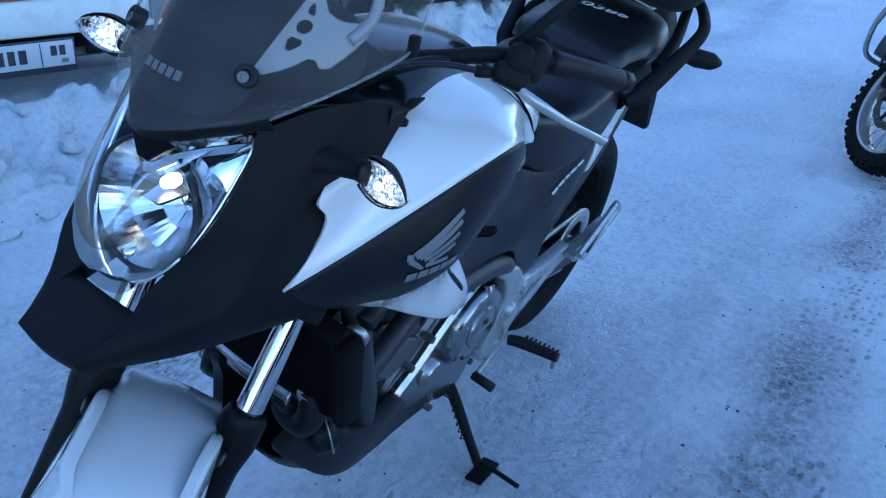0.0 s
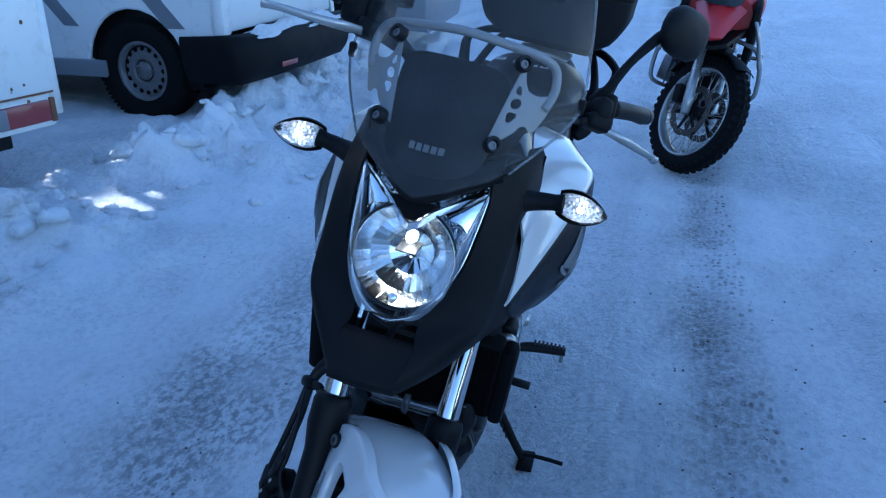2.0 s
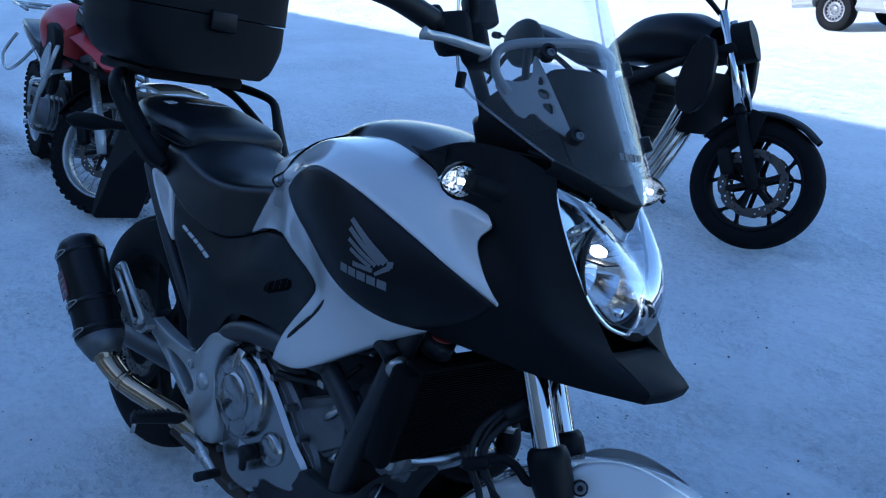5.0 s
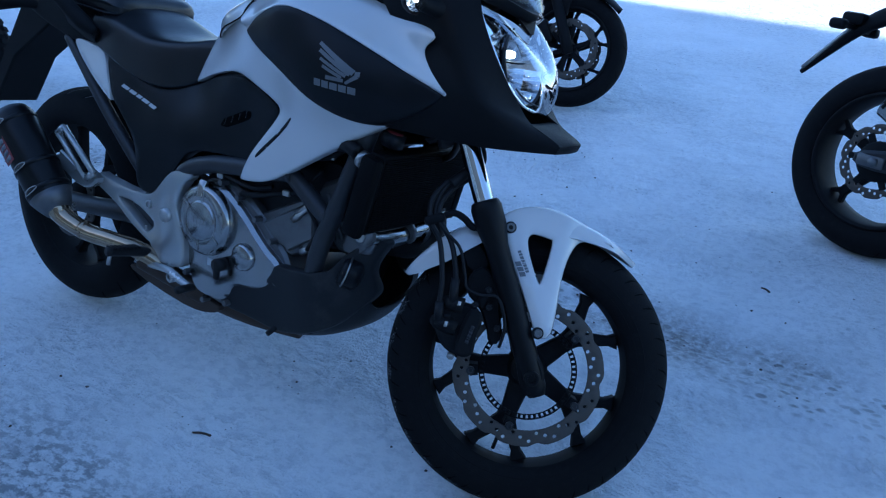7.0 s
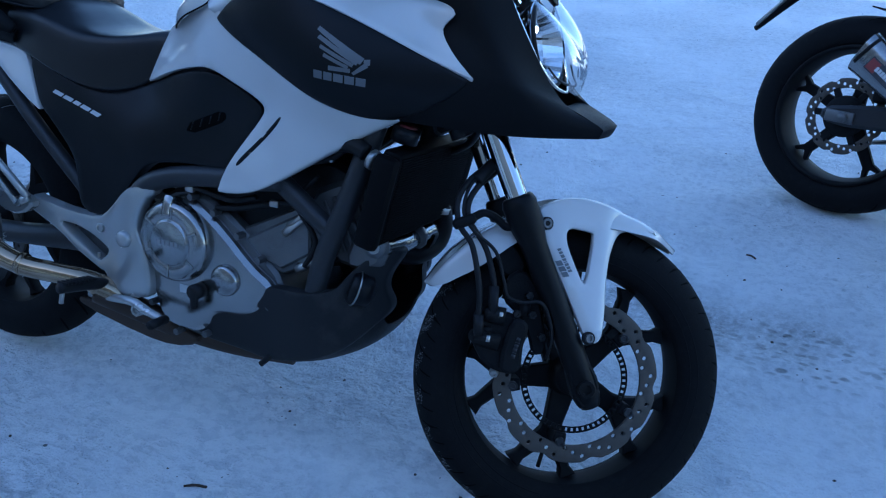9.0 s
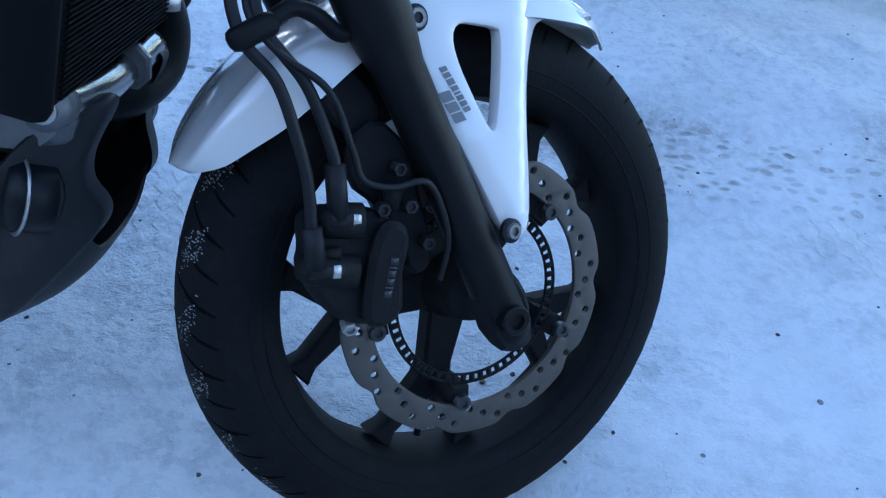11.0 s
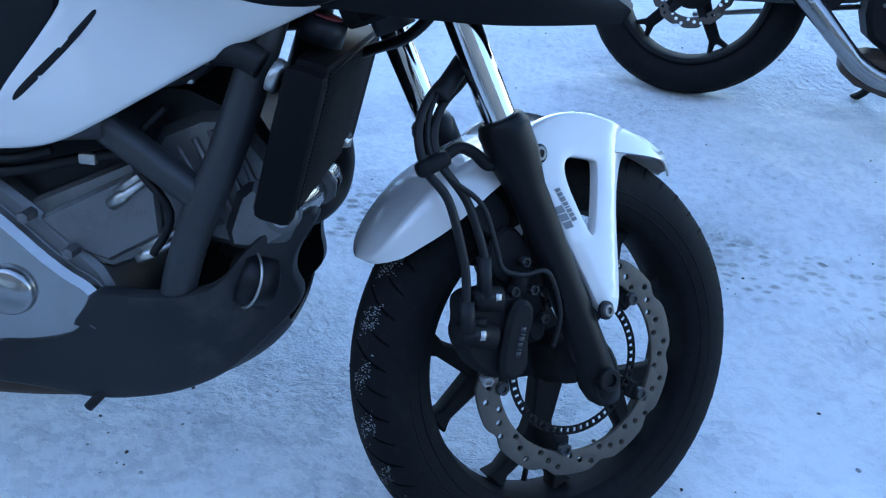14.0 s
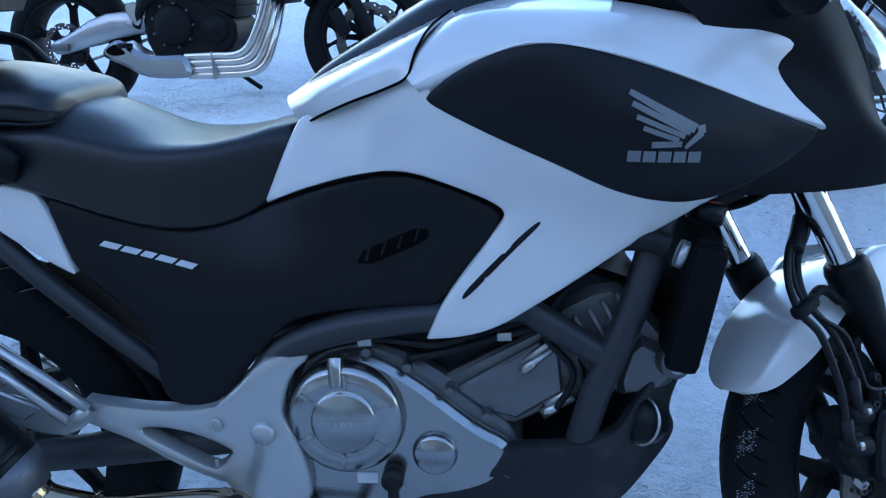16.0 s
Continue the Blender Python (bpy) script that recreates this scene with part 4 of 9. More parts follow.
# upper white shell, from the insert's top edge over the crest to the inner edge
def upper_shell():
    return patch([
        [(-0.775, -0.185, 0.935), (-0.755, -0.150, 0.972), (-0.70, -0.112, 1.012), (-0.60, -0.110, 1.025), (-0.50, -0.124, 1.014), (-0.40, -0.140, 0.992), (-0.345, -0.146, 0.980), (-0.303, -0.145, 0.966)],
        [(-0.770, -0.195, 0.932), (-0.745, -0.180, 0.968), (-0.69, -0.163, 1.006), (-0.60, -0.160, 1.013), (-0.50, -0.160, 1.003), (-0.40, -0.160, 0.980), (-0.335, -0.158, 0.962), (-0.278, -0.157, 0.950)],
        [(-0.766, -0.200, 0.929), (-0.738, -0.192, 0.960), (-0.685, -0.186, 0.996), (-0.60, -0.188, 1.005), (-0.50, -0.184, 0.992), (-0.40, -0.175, 0.960), (-0.340, -0.166, 0.938), (-0.297, -0.160, 0.922)],
        [(-0.762, -0.204, 0.925), (-0.731, -0.202, 0.944), (-0.675, -0.209, 0.974), (-0.60, -0.218, 0.988), (-0.50, -0.210, 0.972), (-0.40, -0.192, 0.934), (-0.330, -0.176, 0.904), (-0.273, -0.163, 0.884)],
        [(-0.757, -0.205, 0.918), (-0.725, -0.207, 0.927), (-0.67, -0.224, 0.954), (-0.60, -0.238, 0.970), (-0.50, -0.229, 0.950), (-0.40, -0.207, 0.912), (-0.315, -0.184, 0.875), (-0.234, -0.163, 0.846)],
        [(-0.750, -0.190, 0.908), (-0.715, -0.192, 0.914), (-0.66, -0.206, 0.940), (-0.60, -0.214, 0.954), (-0.50, -0.206, 0.936), (-0.40, -0.186, 0.898), (-0.315, -0.165, 0.863), (-0.246, -0.152, 0.838)],
    ], 5, 4, 0.004)
both("tank_shell", upper_shell, M_WHITE, "white lacquered upper tank shell")
# rear white cover between seam and seat
def rear_cover():
    return patch([
        [(-0.972, -0.028, 0.898), (-0.915, -0.058, 0.928), (-0.848, -0.078, 0.957), (-0.78, -0.092, 0.984), (-0.712, -0.106, 1.012)],
        [(-0.962, -0.064, 0.890), (-0.908, -0.110, 0.917), (-0.846, -0.144, 0.944), (-0.785, -0.158, 0.970), (-0.738, -0.151, 0.992)],
        [(-0.948, -0.086, 0.877), (-0.902, -0.131, 0.905), (-0.851, -0.166, 0.928), (-0.796, -0.183, 0.949), (-0.758, -0.182, 0.965)],
        [(-0.935, -0.092, 0.862), (-0.90, -0.132, 0.880), (-0.85, -0.168, 0.900), (-0.80, -0.188, 0.916), (-0.766, -0.196, 0.930)]], 5, 4, 0.004)
both("rear_tank_cover", rear_cover, M_WHITE, "white cover behind the tank seam")
both("cover_seam", lambda: tube([(-0.936, -0.0935, 0.862), (-0.90, -0.1335, 0.880), (-0.85, -0.1695, 0.900), (-0.80, -0.1895, 0.917), (-0.768, -0.196, 0.932), (-0.758, -0.186, 0.958), (-0.741, -0.156, 0.990), (-0.714, -0.111, 1.012)], 0.0019, 6, 4), M_RECESS_SHADE)
# black lid down the middle
part("trunk_lid", patch([
    [(x, y * f, z + lift * crown) for x, y, z, crown in ((-0.968, 0.020, 0.892, 0.006), (-0.915, 0.052, 0.925, 0.016), (-0.84, 0.074, 0.956, 0.028), (-0.72, 0.102, 1.008, 0.038), (-0.60, 0.109, 1.022, 0.038), (-0.50, 0.126, 1.010, 0.036), (-0.43, 0.144, 0.994, 0.028))]
    for f, lift in ((-1, 0.0), (-0.78, 0.62), (-0.4, 0.93), (0, 1.0), (0.4, 0.93), (0.78, 0.62), (1, 0.0))], 4, 4, 0.01), M_LID, bike, "glossy black trunk lid on the tank")
# emblem on the insert: five feather bars and a row of plain bars below
def on_side(bm, lift, depth=SIDE):
    for v in bm.verts:
        v.co = Vector((v.co.x, -(depth(v.co.x, v.co.z) + lift + max(0.0, -v.co.y)), v.co.z))
    return bm
def strip2(p, q, w0, w1, n=6):
    p, q = Vector(p), Vector(q)
    t = (q - p).normalized()
    nn = Vector((-t.y, t.x))
    rows = []
    for i in range(n + 1):
        c = p.lerp(q, i / n)
        w = w0 + (w1 - w0) * i / n
        rows.append([(c.x + nn.x * w / 2, 0, c.y + nn.y * w / 2), (c.x - nn.x * w / 2, 0, c.y - nn.y * w / 2)])
    return grid_mesh(rows)
def emblem():
    feathers = [((-0.492, 0.908), (-0.410, 0.858), 0.007, 0.012), ((-0.489, 0.894), (-0.417, 0.854), 0.007, 0.0075), ((-0.484, 0.878), (-0.424, 0.850), 0.006, 0.0065), ((-0.476, 0.864), (-0.432, 0.846), 0.006, 0.006), ((-0.466, 0.843), (-0.428, 0.841), 0.008, 0.007), ((-0.403, 0.862), (-0.402, 0.852), 0.010, 0.010), ((-0.402, 0.853), (-0.424, 0.836), 0.009, 0.005)]
    return on_side(join(*[strip2(*f) for f in feathers]), 0.0062)
def wordmark():
    b = bars([1.15, 1.1, 1.18, 1.12, 1.15], 0.0140, 0.22)
    b.transform(Matrix.Translation((-0.449, 0, 0.8265)) @ Matrix.Rotation(radians(5), 4, "Y"))
    return on_side(b, 0.0058)
for s in (Matrix(), MIRROR):
    part("emblem", emblem(), M_DECAL, bike, "grey feathered wing emblem", s, flat=True)
    part("wordmark", wordmark(), M_DECAL, bike, "grey word mark", s, flat=True)
    b = bars([3.0, 2.8, 2.0, 2.9, 2.9], 0.0090, 0.55, 0.8)
    b.transform(Matrix.Translation((-1.168, 0, 0.690)) @ Matrix.Rotation(radians(15.5), 4, "Y"))
    part("model_mark", on_side(b, 0.002, COVER), M_DECAL_WHITE, bike, "white slanted model mark", s, flat=True)

# ---------------- seats, rails, case ----------------
def ring_loft(sections):
    """Closed rings from half sections of (y, z) from the top middle down to the bottom middle, along x."""
    rows = []
    for x, half in sections:
        h = spline([(0, y, z) for y, z in half], 4)
        ring = [(x, p.y, p.z) for p in h] + [(x, -p.y, p.z) for p in h[-2:0:-1]]
        rows.append(ring)
    cols = [spline([r[i] for r in rows], 4) for i in range(len(rows[0]))]
    bm = grid_mesh(cols, close_v=True)
    bmesh.ops.holes_fill(bm, edges=[e for e in bm.edges if len(e.link_faces) == 1], sides=0)
    bmesh.ops.recalc_face_normals(bm, faces=bm.faces)
    return bm


def seat_row(x, top, cy, cz, ly, lz, drop=0.02):
    return (x, [(0.0, top), (cy * 0.55, top - 0.15 * (top - cz)), (cy * 0.93, cz + 0.004), (cy + 0.008, cz - 0.016), (ly, lz + 0.02), (ly - 0.006, lz), (ly * 0.5, lz - drop), (0.0, lz - drop)])


part("rider_seat", ring_loft([seat_row(-0.938, 0.858, 0.055, 0.852, 0.062, 0.815), seat_row(-0.955, 0.866, 0.078, 0.856, 0.088, 0.795), seat_row(-0.99, 0.864, 0.092, 0.852, 0.106, 0.758), seat_row(-1.03, 0.854, 0.108, 0.844, 0.124, 0.735), seat_row(-1.09, 0.845, 0.124, 0.837, 0.142, 0.724), seat_row(-1.16, 0.853, 0.134, 0.839, 0.152, 0.731), seat_row(-1.23, 0.886, 0.138, 0.856, 0.156, 0.752), seat_row(-1.29, 0.908, 0.138, 0.872, 0.154, 0.774), seat_row(-1.38, 0.93, 0.128, 0.880, 0.140, 0.800)]), M_SEAT, bike, "black vinyl rider seat")
part("passenger_seat", ring_loft([seat_row(-1.284, 0.900, 0.056, 0.897, 0.060, 0.884, 0.002), seat_row(-1.287, 0.917, 0.096, 0.910, 0.102, 0.882, 0.003), seat_row(-1.296, 0.930, 0.118, 0.918, 0.125, 0.881, 0.004), seat_row(-1.318, 0.941, 0.128, 0.926, 0.135, 0.882, 0.004), seat_row(-1.35, 0.951, 0.130, 0.932, 0.138, 0.886, 0.004), seat_row(-1.42, 0.966, 0.140, 0.936, 0.148, 0.892, 0.004), seat_row(-1.52, 0.974, 0.138, 0.945, 0.146, 0.898, 0.004), seat_row(-1.60, 0.972, 0.120, 0.950, 0.126, 0.91, 0.004), seat_row(-1.64, 0.962, 0.09, 0.95, 0.095, 0.925, 0.004)]), M_SEAT, bike, "black vinyl passenger seat with marker writing")
for s in (1, -1):
    part("seat_piping", tube([(-1.285, s * 0.03, 0.888), (-1.287, s * 0.075, 0.887), (-1.294, s * 0.116, 0.884), (-1.315, s * 0.137, 0.883), (-1.35, s * 0.144, 0.886), (-1.42, s * 0.150, 0.893)], 0.003, 6), M_HOSE, bike)
part("tail", ring_loft([seat_row(-1.36, 0.90, 0.10, 0.885, 0.12, 0.78, 0.01), seat_row(-1.50, 0.93, 0.115, 0.92, 0.13, 0.80, 0.01), seat_row(-1.66, 0.955, 0.10, 0.945, 0.12, 0.84, 0.01), seat_row(-1.80, 0.955, 0.07, 0.945, 0.09, 0.88, 0.01)]), M_BLACK, bike)
part("tail_cap", patch([[(-1.60, -0.07, 0.978), (-1.66, -0.08, 0.985), (-1.74, -0.07, 0.98)], [(-1.60, 0, 0.985), (-1.66, 0, 0.995), (-1.75, 0, 0.99)], [(-1.60, 0.07, 0.978), (-1.66, 0.08, 0.985), (-1.74, 0.07, 0.98)]], 3, 4, 0.008), M_WHITE, bike, "white tail cap")
# marker figures on the passenger seat
def marker_text(body, size, m):
    cu = bpy.data.curves.new("writing", "FONT")
    cu.body, cu.size, cu.extrude, cu.align_x, cu.shear = body, size, 0.0004, "CENTER", 0.25
    tmp = bpy.data.objects.new("writing", cu)
    me = tmp.to_mesh()
    bm = bmesh.new()
    bm.from_mesh(me)
    tmp.to_mesh_clear()
    bpy.data.objects.remove(tmp)
    bpy.data.curves.remove(cu)
    bm.transform(m)
    return bm
part("marker_number", marker_text("10386", 0.058, Matrix.Translation((-1.43, -0.005, 0.972)) @ Matrix.Rotation(radians(-3), 4, "Y") @ Matrix.Rotation(radians(90 + 16), 4, "Z")), M_MARK, bike, "number written in paint marker", flat=True)
part("marker_letter", marker_text("B", 0.058, Matrix.Translation((-1.44, -0.105, 0.966)) @ Matrix.Rotation(radians(8), 4, "X") @ Matrix.Rotation(radians(90 + 8), 4, "Z")), M_MARK, bike, "", flat=True)


def grab_rail():
    return join(tube([(-1.335, -0.162, 0.832), (-1.365, -0.180, 0.854), (-1.43, -0.200, 0.905), (-1.49, -0.218, 0.960), (-1.515, -0.222, 0.985), (-1.545, -0.212, 1.000), (-1.62, -0.175, 1.012), (-1.70, -0.130, 1.010)], [0.012, 0.022, 0.020, 0.016, 0.015, 0.015, 0.016, 0.018], 10, 5, squash=0.75),
                tube([(-1.44, -0.175, 0.895), (-1.52, -0.170, 0.940), (-1.60, -0.150, 0.985), (-1.66, -0.130, 1.008)], [0.020, 0.015, 0.014, 0.016], 10, 5, squash=0.75))
both("grab_rail", grab_rail, M_BLACK, "black moulded grab rail")
both("rail_skirt", lambda: patch([[(-1.335, -0.155, 0.832), (-1.385, -0.174, 0.866), (-1.46, -0.185, 0.92)], [(-1.345, -0.156, 0.812), (-1.40, -0.165, 0.838), (-1.47, -0.168, 0.88)], [(-1.36, -0.14, 0.797), (-1.41, -0.145, 0.812), (-1.48, -0.145, 0.84)]], 4, 4, 0.008), M_BLACK)
part("case_plate", prism([(-1.54, 1.012), (-1.54, 1.04), (-1.86, 1.04), (-1.86, 1.012)], -0.13, 0.13, 0.006), M_BLACK, bike)
def case_shell(z0, z1, flare):
    rows = []
    for k in range(9):
        t = k / 8
        z = z0 + (z1 - z0) * t
        f = flare(t)
        o = rounded([(-1.455 + 0.03 * (1 - f), -0.205 * f), (-1.44 + 0.03 * (1 - f), 0.0), (-1.455 + 0.03 * (1 - f), 0.205 * f), (-1.56, 0.222 * f), (-1.76, 0.222 * f), (-1.885, 0.18 * f), (-1.885, -0.18 * f), (-1.76, -0.222 * f), (-1.56, -0.222 * f)], 3)
        rows.append([(p.x, p.y, z) for p in o])
    bm = grid_mesh(rows, close_u=True)
    bmesh.ops.holes_fill(bm, edges=[e for e in bm.edges if len(e.link_faces) == 1], sides=0)
    bmesh.ops.recalc_face_normals(bm, faces=bm.faces)
    return bm
case = part("top_case", case_shell(1.045, 1.19, lambda t: 0.72 + 0.28 * min(1, (t / 0.6)) ** 0.5), M_BLACK, bike, "black plastic top case")
part("lid", case_shell(1.193, 1.37, lambda t: 1.015 - 0.22 * max(0, (t - 0.45) / 0.55) ** 2), M_BLACK, case)
part("latch", box((0.02, 0.07, 0.05), (-1.438, 0, 1.18), 0.006), M_SATIN, case)
both("rear_indicator", lambda: tube([(-1.66, -0.10, 0.87), (-1.70, -0.14, 0.868), (-1.74, -0.18, 0.866), (-1.77, -0.215, 0.864), (-1.785, -0.235, 0.862)], [0.012, 0.012, 0.024, 0.022, 0.006], 10, 4), M_BLACK)
part("rear_mudguard", prism([(-1.62, 0.86), (-1.80, 0.90), (-1.95, 0.66), (-1.99, 0.56), (-1.96, 0.55), (-1.86, 0.70)], -0.07, 0.07, 0.006), M_BLACK, bike)

# ---------------- nose, lamp, screen ----------------
def nose_side():
    return patch([
        [(-0.222, -0.100, 1.036), (-0.29, -0.128, 1.060), (-0.37, -0.148, 1.058), (-0.45, -0.150, 1.030)],
        [(-0.205, -0.103, 0.994), (-0.26, -0.142, 1.005), (-0.33, -0.150, 1.000), (-0.40, -0.158, 0.990)],
        [(-0.164, -0.092, 0.915), (-0.22, -0.144, 0.930), (-0.28, -0.147, 0.935), (-0.36, -0.160, 0.930)],
        [(-0.122, -0.052, 0.834), (-0.17, -0.132, 0.858), (-0.23, -0.152, 0.873), (-0.31, -0.172, 0.872)],
        [(-0.085, -0.056, 0.804), (-0.14, -0.126, 0.822), (-0.21, -0.150, 0.832), (-0.31, -0.178, 0.830)],
        [(-0.030, -0.050, 0.778), (-0.13, -0.108, 0.780), (-0.22, -0.138, 0.782), (-0.34, -0.176, 0.784)],
        [(-0.032, -0.050, 0.758), (-0.13, -0.090, 0.751), (-0.22, -0.116, 0.749), (-0.38, -0.165, 0.757)]], 6, 5, 0.004)
both("nose_cowl", nose_side, M_BLACK, "black textured nose cowl with beak")
part("beak", patch([
    [(-0.108, -0.054, 0.806), (-0.108, 0.0, 0.804), (-0.108, 0.054, 0.806)],
    [(-0.085, -0.056, 0.804), (-0.085, 0.0, 0.802), (-0.085, 0.056, 0.804)],
    [(-0.030, -0.050, 0.778), (-0.024, 0.0, 0.782), (-0.030, 0.050, 0.778)],
    [(-0.028, -0.051, 0.768), (-0.020, 0.0, 0.770), (-0.028, 0.051, 0.768)],
    [(-0.032, -0.051, 0.758), (-0.026, 0.0, 0.758), (-0.032, 0.051, 0.758)]], 5, 4, 0.003), M_BLACK, bike)


def lens_x(y, z, bulge):
    return -0.120 - 0.53 * (z - 0.83) + bulge * (1 - min(1, abs(y) / 0.1) ** 4)


def lamp_sheet(bulge, shrink=1.0, back=0.0):
    """A sheet over the lamp's shield outline: V-cut top, pointed foot."""
    ys = [s * v for s in (-1,) for v in (0.0985, 0.097, 0.092, 0.085, 0.076, 0.064, 0.05, 0.036, 0.022, 0.01)] + [0.0] + [0.01, 0.022, 0.036, 0.05, 0.064, 0.076, 0.085, 0.092, 0.097, 0.0985]
    cols = []
    for y in ys:
        a = abs(y)
        low = float(np.interp(a, [0, 0.012, 0.032, 0.045, 0.062, 0.076, 0.086, 0.093, 0.0985], [0.824, 0.825, 0.829, 0.838, 0.857, 0.878, 0.905, 0.950, 1.018]))
        top = 0.962 + 0.064 * (a / 0.0985) ** 0.92
        if top < low + 0.004:
            top = low + 0.004
        cols.append([(lens_x(y, low + (top - low) * t / 12, bulge * math.sin(math.pi * (0.12 + 0.76 * t / 12))) - back, y * shrink, low + (top - low) * t / 12) for t in range(13)])
    return grid_mesh(cols)


back_sheet = lamp_sheet(0.006, 1.0, 0.062)
for v in back_sheet.verts:
    if math.hypot(v.co.y, v.co.z - 0.909) < 0.069:
        v.co.x -= 0.075   # room for the bowl
lamp = part("headlight", back_sheet, M_FLUTE, bike, "lit halogen headlight under a clear shield-shaped lens")
lens = part("lens", lamp_sheet(0.064), M_LENS, lamp, "clear polycarbonate lens")
lens.visible_shadow = False
bowl = lathe([(0.012, -0.062), (0.030, -0.052), (0.048, -0.034), (0.062, -0.012), (0.071, 0.008), (0.0735, 0.012), (0.0745, 0.009), (0.070, -0.006), (0.05, -0.040), (0.012, -0.066)], 48)
bowl.transform(Matrix.Translation((-0.172, 0.0, 0.909)) @ Matrix.Diagonal((1, 1.06, 1.06, 1)) @ Matrix.Rotation(radians(-90), 4, "Z") @ Matrix.Rotation(radians(14), 4, "X"))
part("reflector_rim", bowl, M_REFLECT, lamp, "bright bowl rim")
# facets of the bowl, each tilted a little; some get a darker, shade-coloured metal
rnd = random.Random(5)
cells, shaded = [], []
for i, (r0, d0, r1, d1) in enumerate(((0.013, -0.060, 0.034, -0.048), (0.034, -0.048, 0.056, -0.020), (0.056, -0.020, 0.072, 0.014))):
    n = (20, 34, 46)[i]
    for k in range(n):
        a0, a1 = 2 * math.pi * k / n, 2 * math.pi * (k + 0.985) / n
        j = [rnd.uniform(-0.0009, 0.0009) for _ in range(4)]
        # wavy groups of facets take the dark copy as painted shade
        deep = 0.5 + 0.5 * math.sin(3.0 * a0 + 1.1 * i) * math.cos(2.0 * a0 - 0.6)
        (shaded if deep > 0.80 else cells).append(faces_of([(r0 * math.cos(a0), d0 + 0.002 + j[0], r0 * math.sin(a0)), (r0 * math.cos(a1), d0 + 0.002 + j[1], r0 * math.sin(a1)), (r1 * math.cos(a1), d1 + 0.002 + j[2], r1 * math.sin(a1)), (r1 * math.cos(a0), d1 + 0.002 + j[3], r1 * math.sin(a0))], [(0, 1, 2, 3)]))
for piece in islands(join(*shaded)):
    part("painted_shade_facet", piece, M_FACET_SHADE, lamp, "", Matrix.Translation((-0.172, 0.0, 0.909)) @ Matrix.Diagonal((1, 1.06, 1.06, 1)) @ Matrix.Rotation(radians(-90), 4, "Z") @ Matrix.Rotation(radians(14), 4, "X"), flat=True)
part("reflector", join(*cells), M_FACET, lamp, "faceted bright reflector bowl", Matrix.Translation((-0.172, 0.0, 0.909)) @ Matrix.Diagonal((1, 1.06, 1.06, 1)) @ Matrix.Rotation(radians(-90), 4, "Z") @ Matrix.Rotation(radians(14), 4, "X"), flat=True)
ring_m = Matrix.Translation((-0.158, 0.0, 0.913)) @ Matrix.Rotation(radians(-90), 4, "Z") @ Matrix.Rotation(radians(14), 4, "X")
part("bowl_ring", lathe([(0.0785, -0.006), (0.082, -0.004), (0.0825, 0.003), (0.0795, 0.004)], 56, closed=True), M_PAN, lamp, "dark ring round the bowl", ring_m)
part("chamber_step", tube([(-0.132, -0.068, 0.872), (-0.118, -0.048, 0.852), (-0.104, -0.022, 0.842), (-0.100, 0.0, 0.840), (-0.104, 0.022, 0.842), (-0.118, 0.048, 0.852), (-0.132, 0.068, 0.872)], 0.0018, 6, 5), M_PAN, lamp)
part("bulb", lathe([(0.0005, -0.014), (0.007, -0.010), (0.009, 0.0), (0.006, 0.012), (0.0005, 0.015)], 16), M_BULB, lamp, "lit bulb", Matrix.Translation((-0.196, 0, 0.932)) @ Matrix.Rotation(radians(-90), 4, "Z"))
part("beam_shield", prism([(-0.214, 0.915), (-0.170, 0.915), (-0.164, 0.917), (-0.164, 0.919), (-0.214, 0.918)], -0.016, 0.016, 0.0005), M_SATIN, lamp, "dark beam shield under the bulb")
for s in (1, -1):
    part("lamp_trim", patch([[(-0.221, 0.094 * s, 1.021), (-0.196, 0.062 * s, 1.008), (-0.172, 0.032 * s, 0.993), (-0.158, 0.012 * s, 0.977), (-0.154, 0.0, 0.972)], [(-0.222, 0.090 * s, 1.008), (-0.197, 0.060 * s, 0.996), (-0.174, 0.032 * s, 0.981), (-0.160, 0.012 * s, 0.964), (-0.157, 0.0, 0.959)]], 4, 2, 0.002), M_REFLECT, lamp)
    part("lamp_wing", patch([[(-0.232, 0.092 * s, 1.014), (-0.217, 0.088 * s, 0.985), (-0.203, 0.082 * s, 0.955)], [(-0.222, 0.072 * s, 1.000), (-0.21, 0.070 * s, 0.985), (-0.202, 0.070 * s, 0.968)], [(-0.205, 0.035 * s, 0.978), (-0.203, 0.045 * s, 0.976), (-0.2, 0.055 * s, 0.972)]], 3, 3, 0.002), M_REFLECT, lamp)
    part("lamp_edge", tube([(-0.224, 0.099 * s, 1.022), (-0.198, 0.094 * s, 0.970), (-0.167, 0.086 * s, 0.916), (-0.142, 0.066 * s, 0.868), (-0.125, 0.036 * s, 0.838), (-0.114, 0.0, 0.826)], 0.0026, 8, 4), M_REFLECT, lamp)
part("position_lamp", lathe([(0.0005, 0.004), (0.007, 0.003), (0.007, -0.01)], 12), M_REFLECT, lamp, "", Matrix.Translation((-0.135, 0, 0.853)) @ Matrix.Rotation(radians(-90), 4, "Z"))
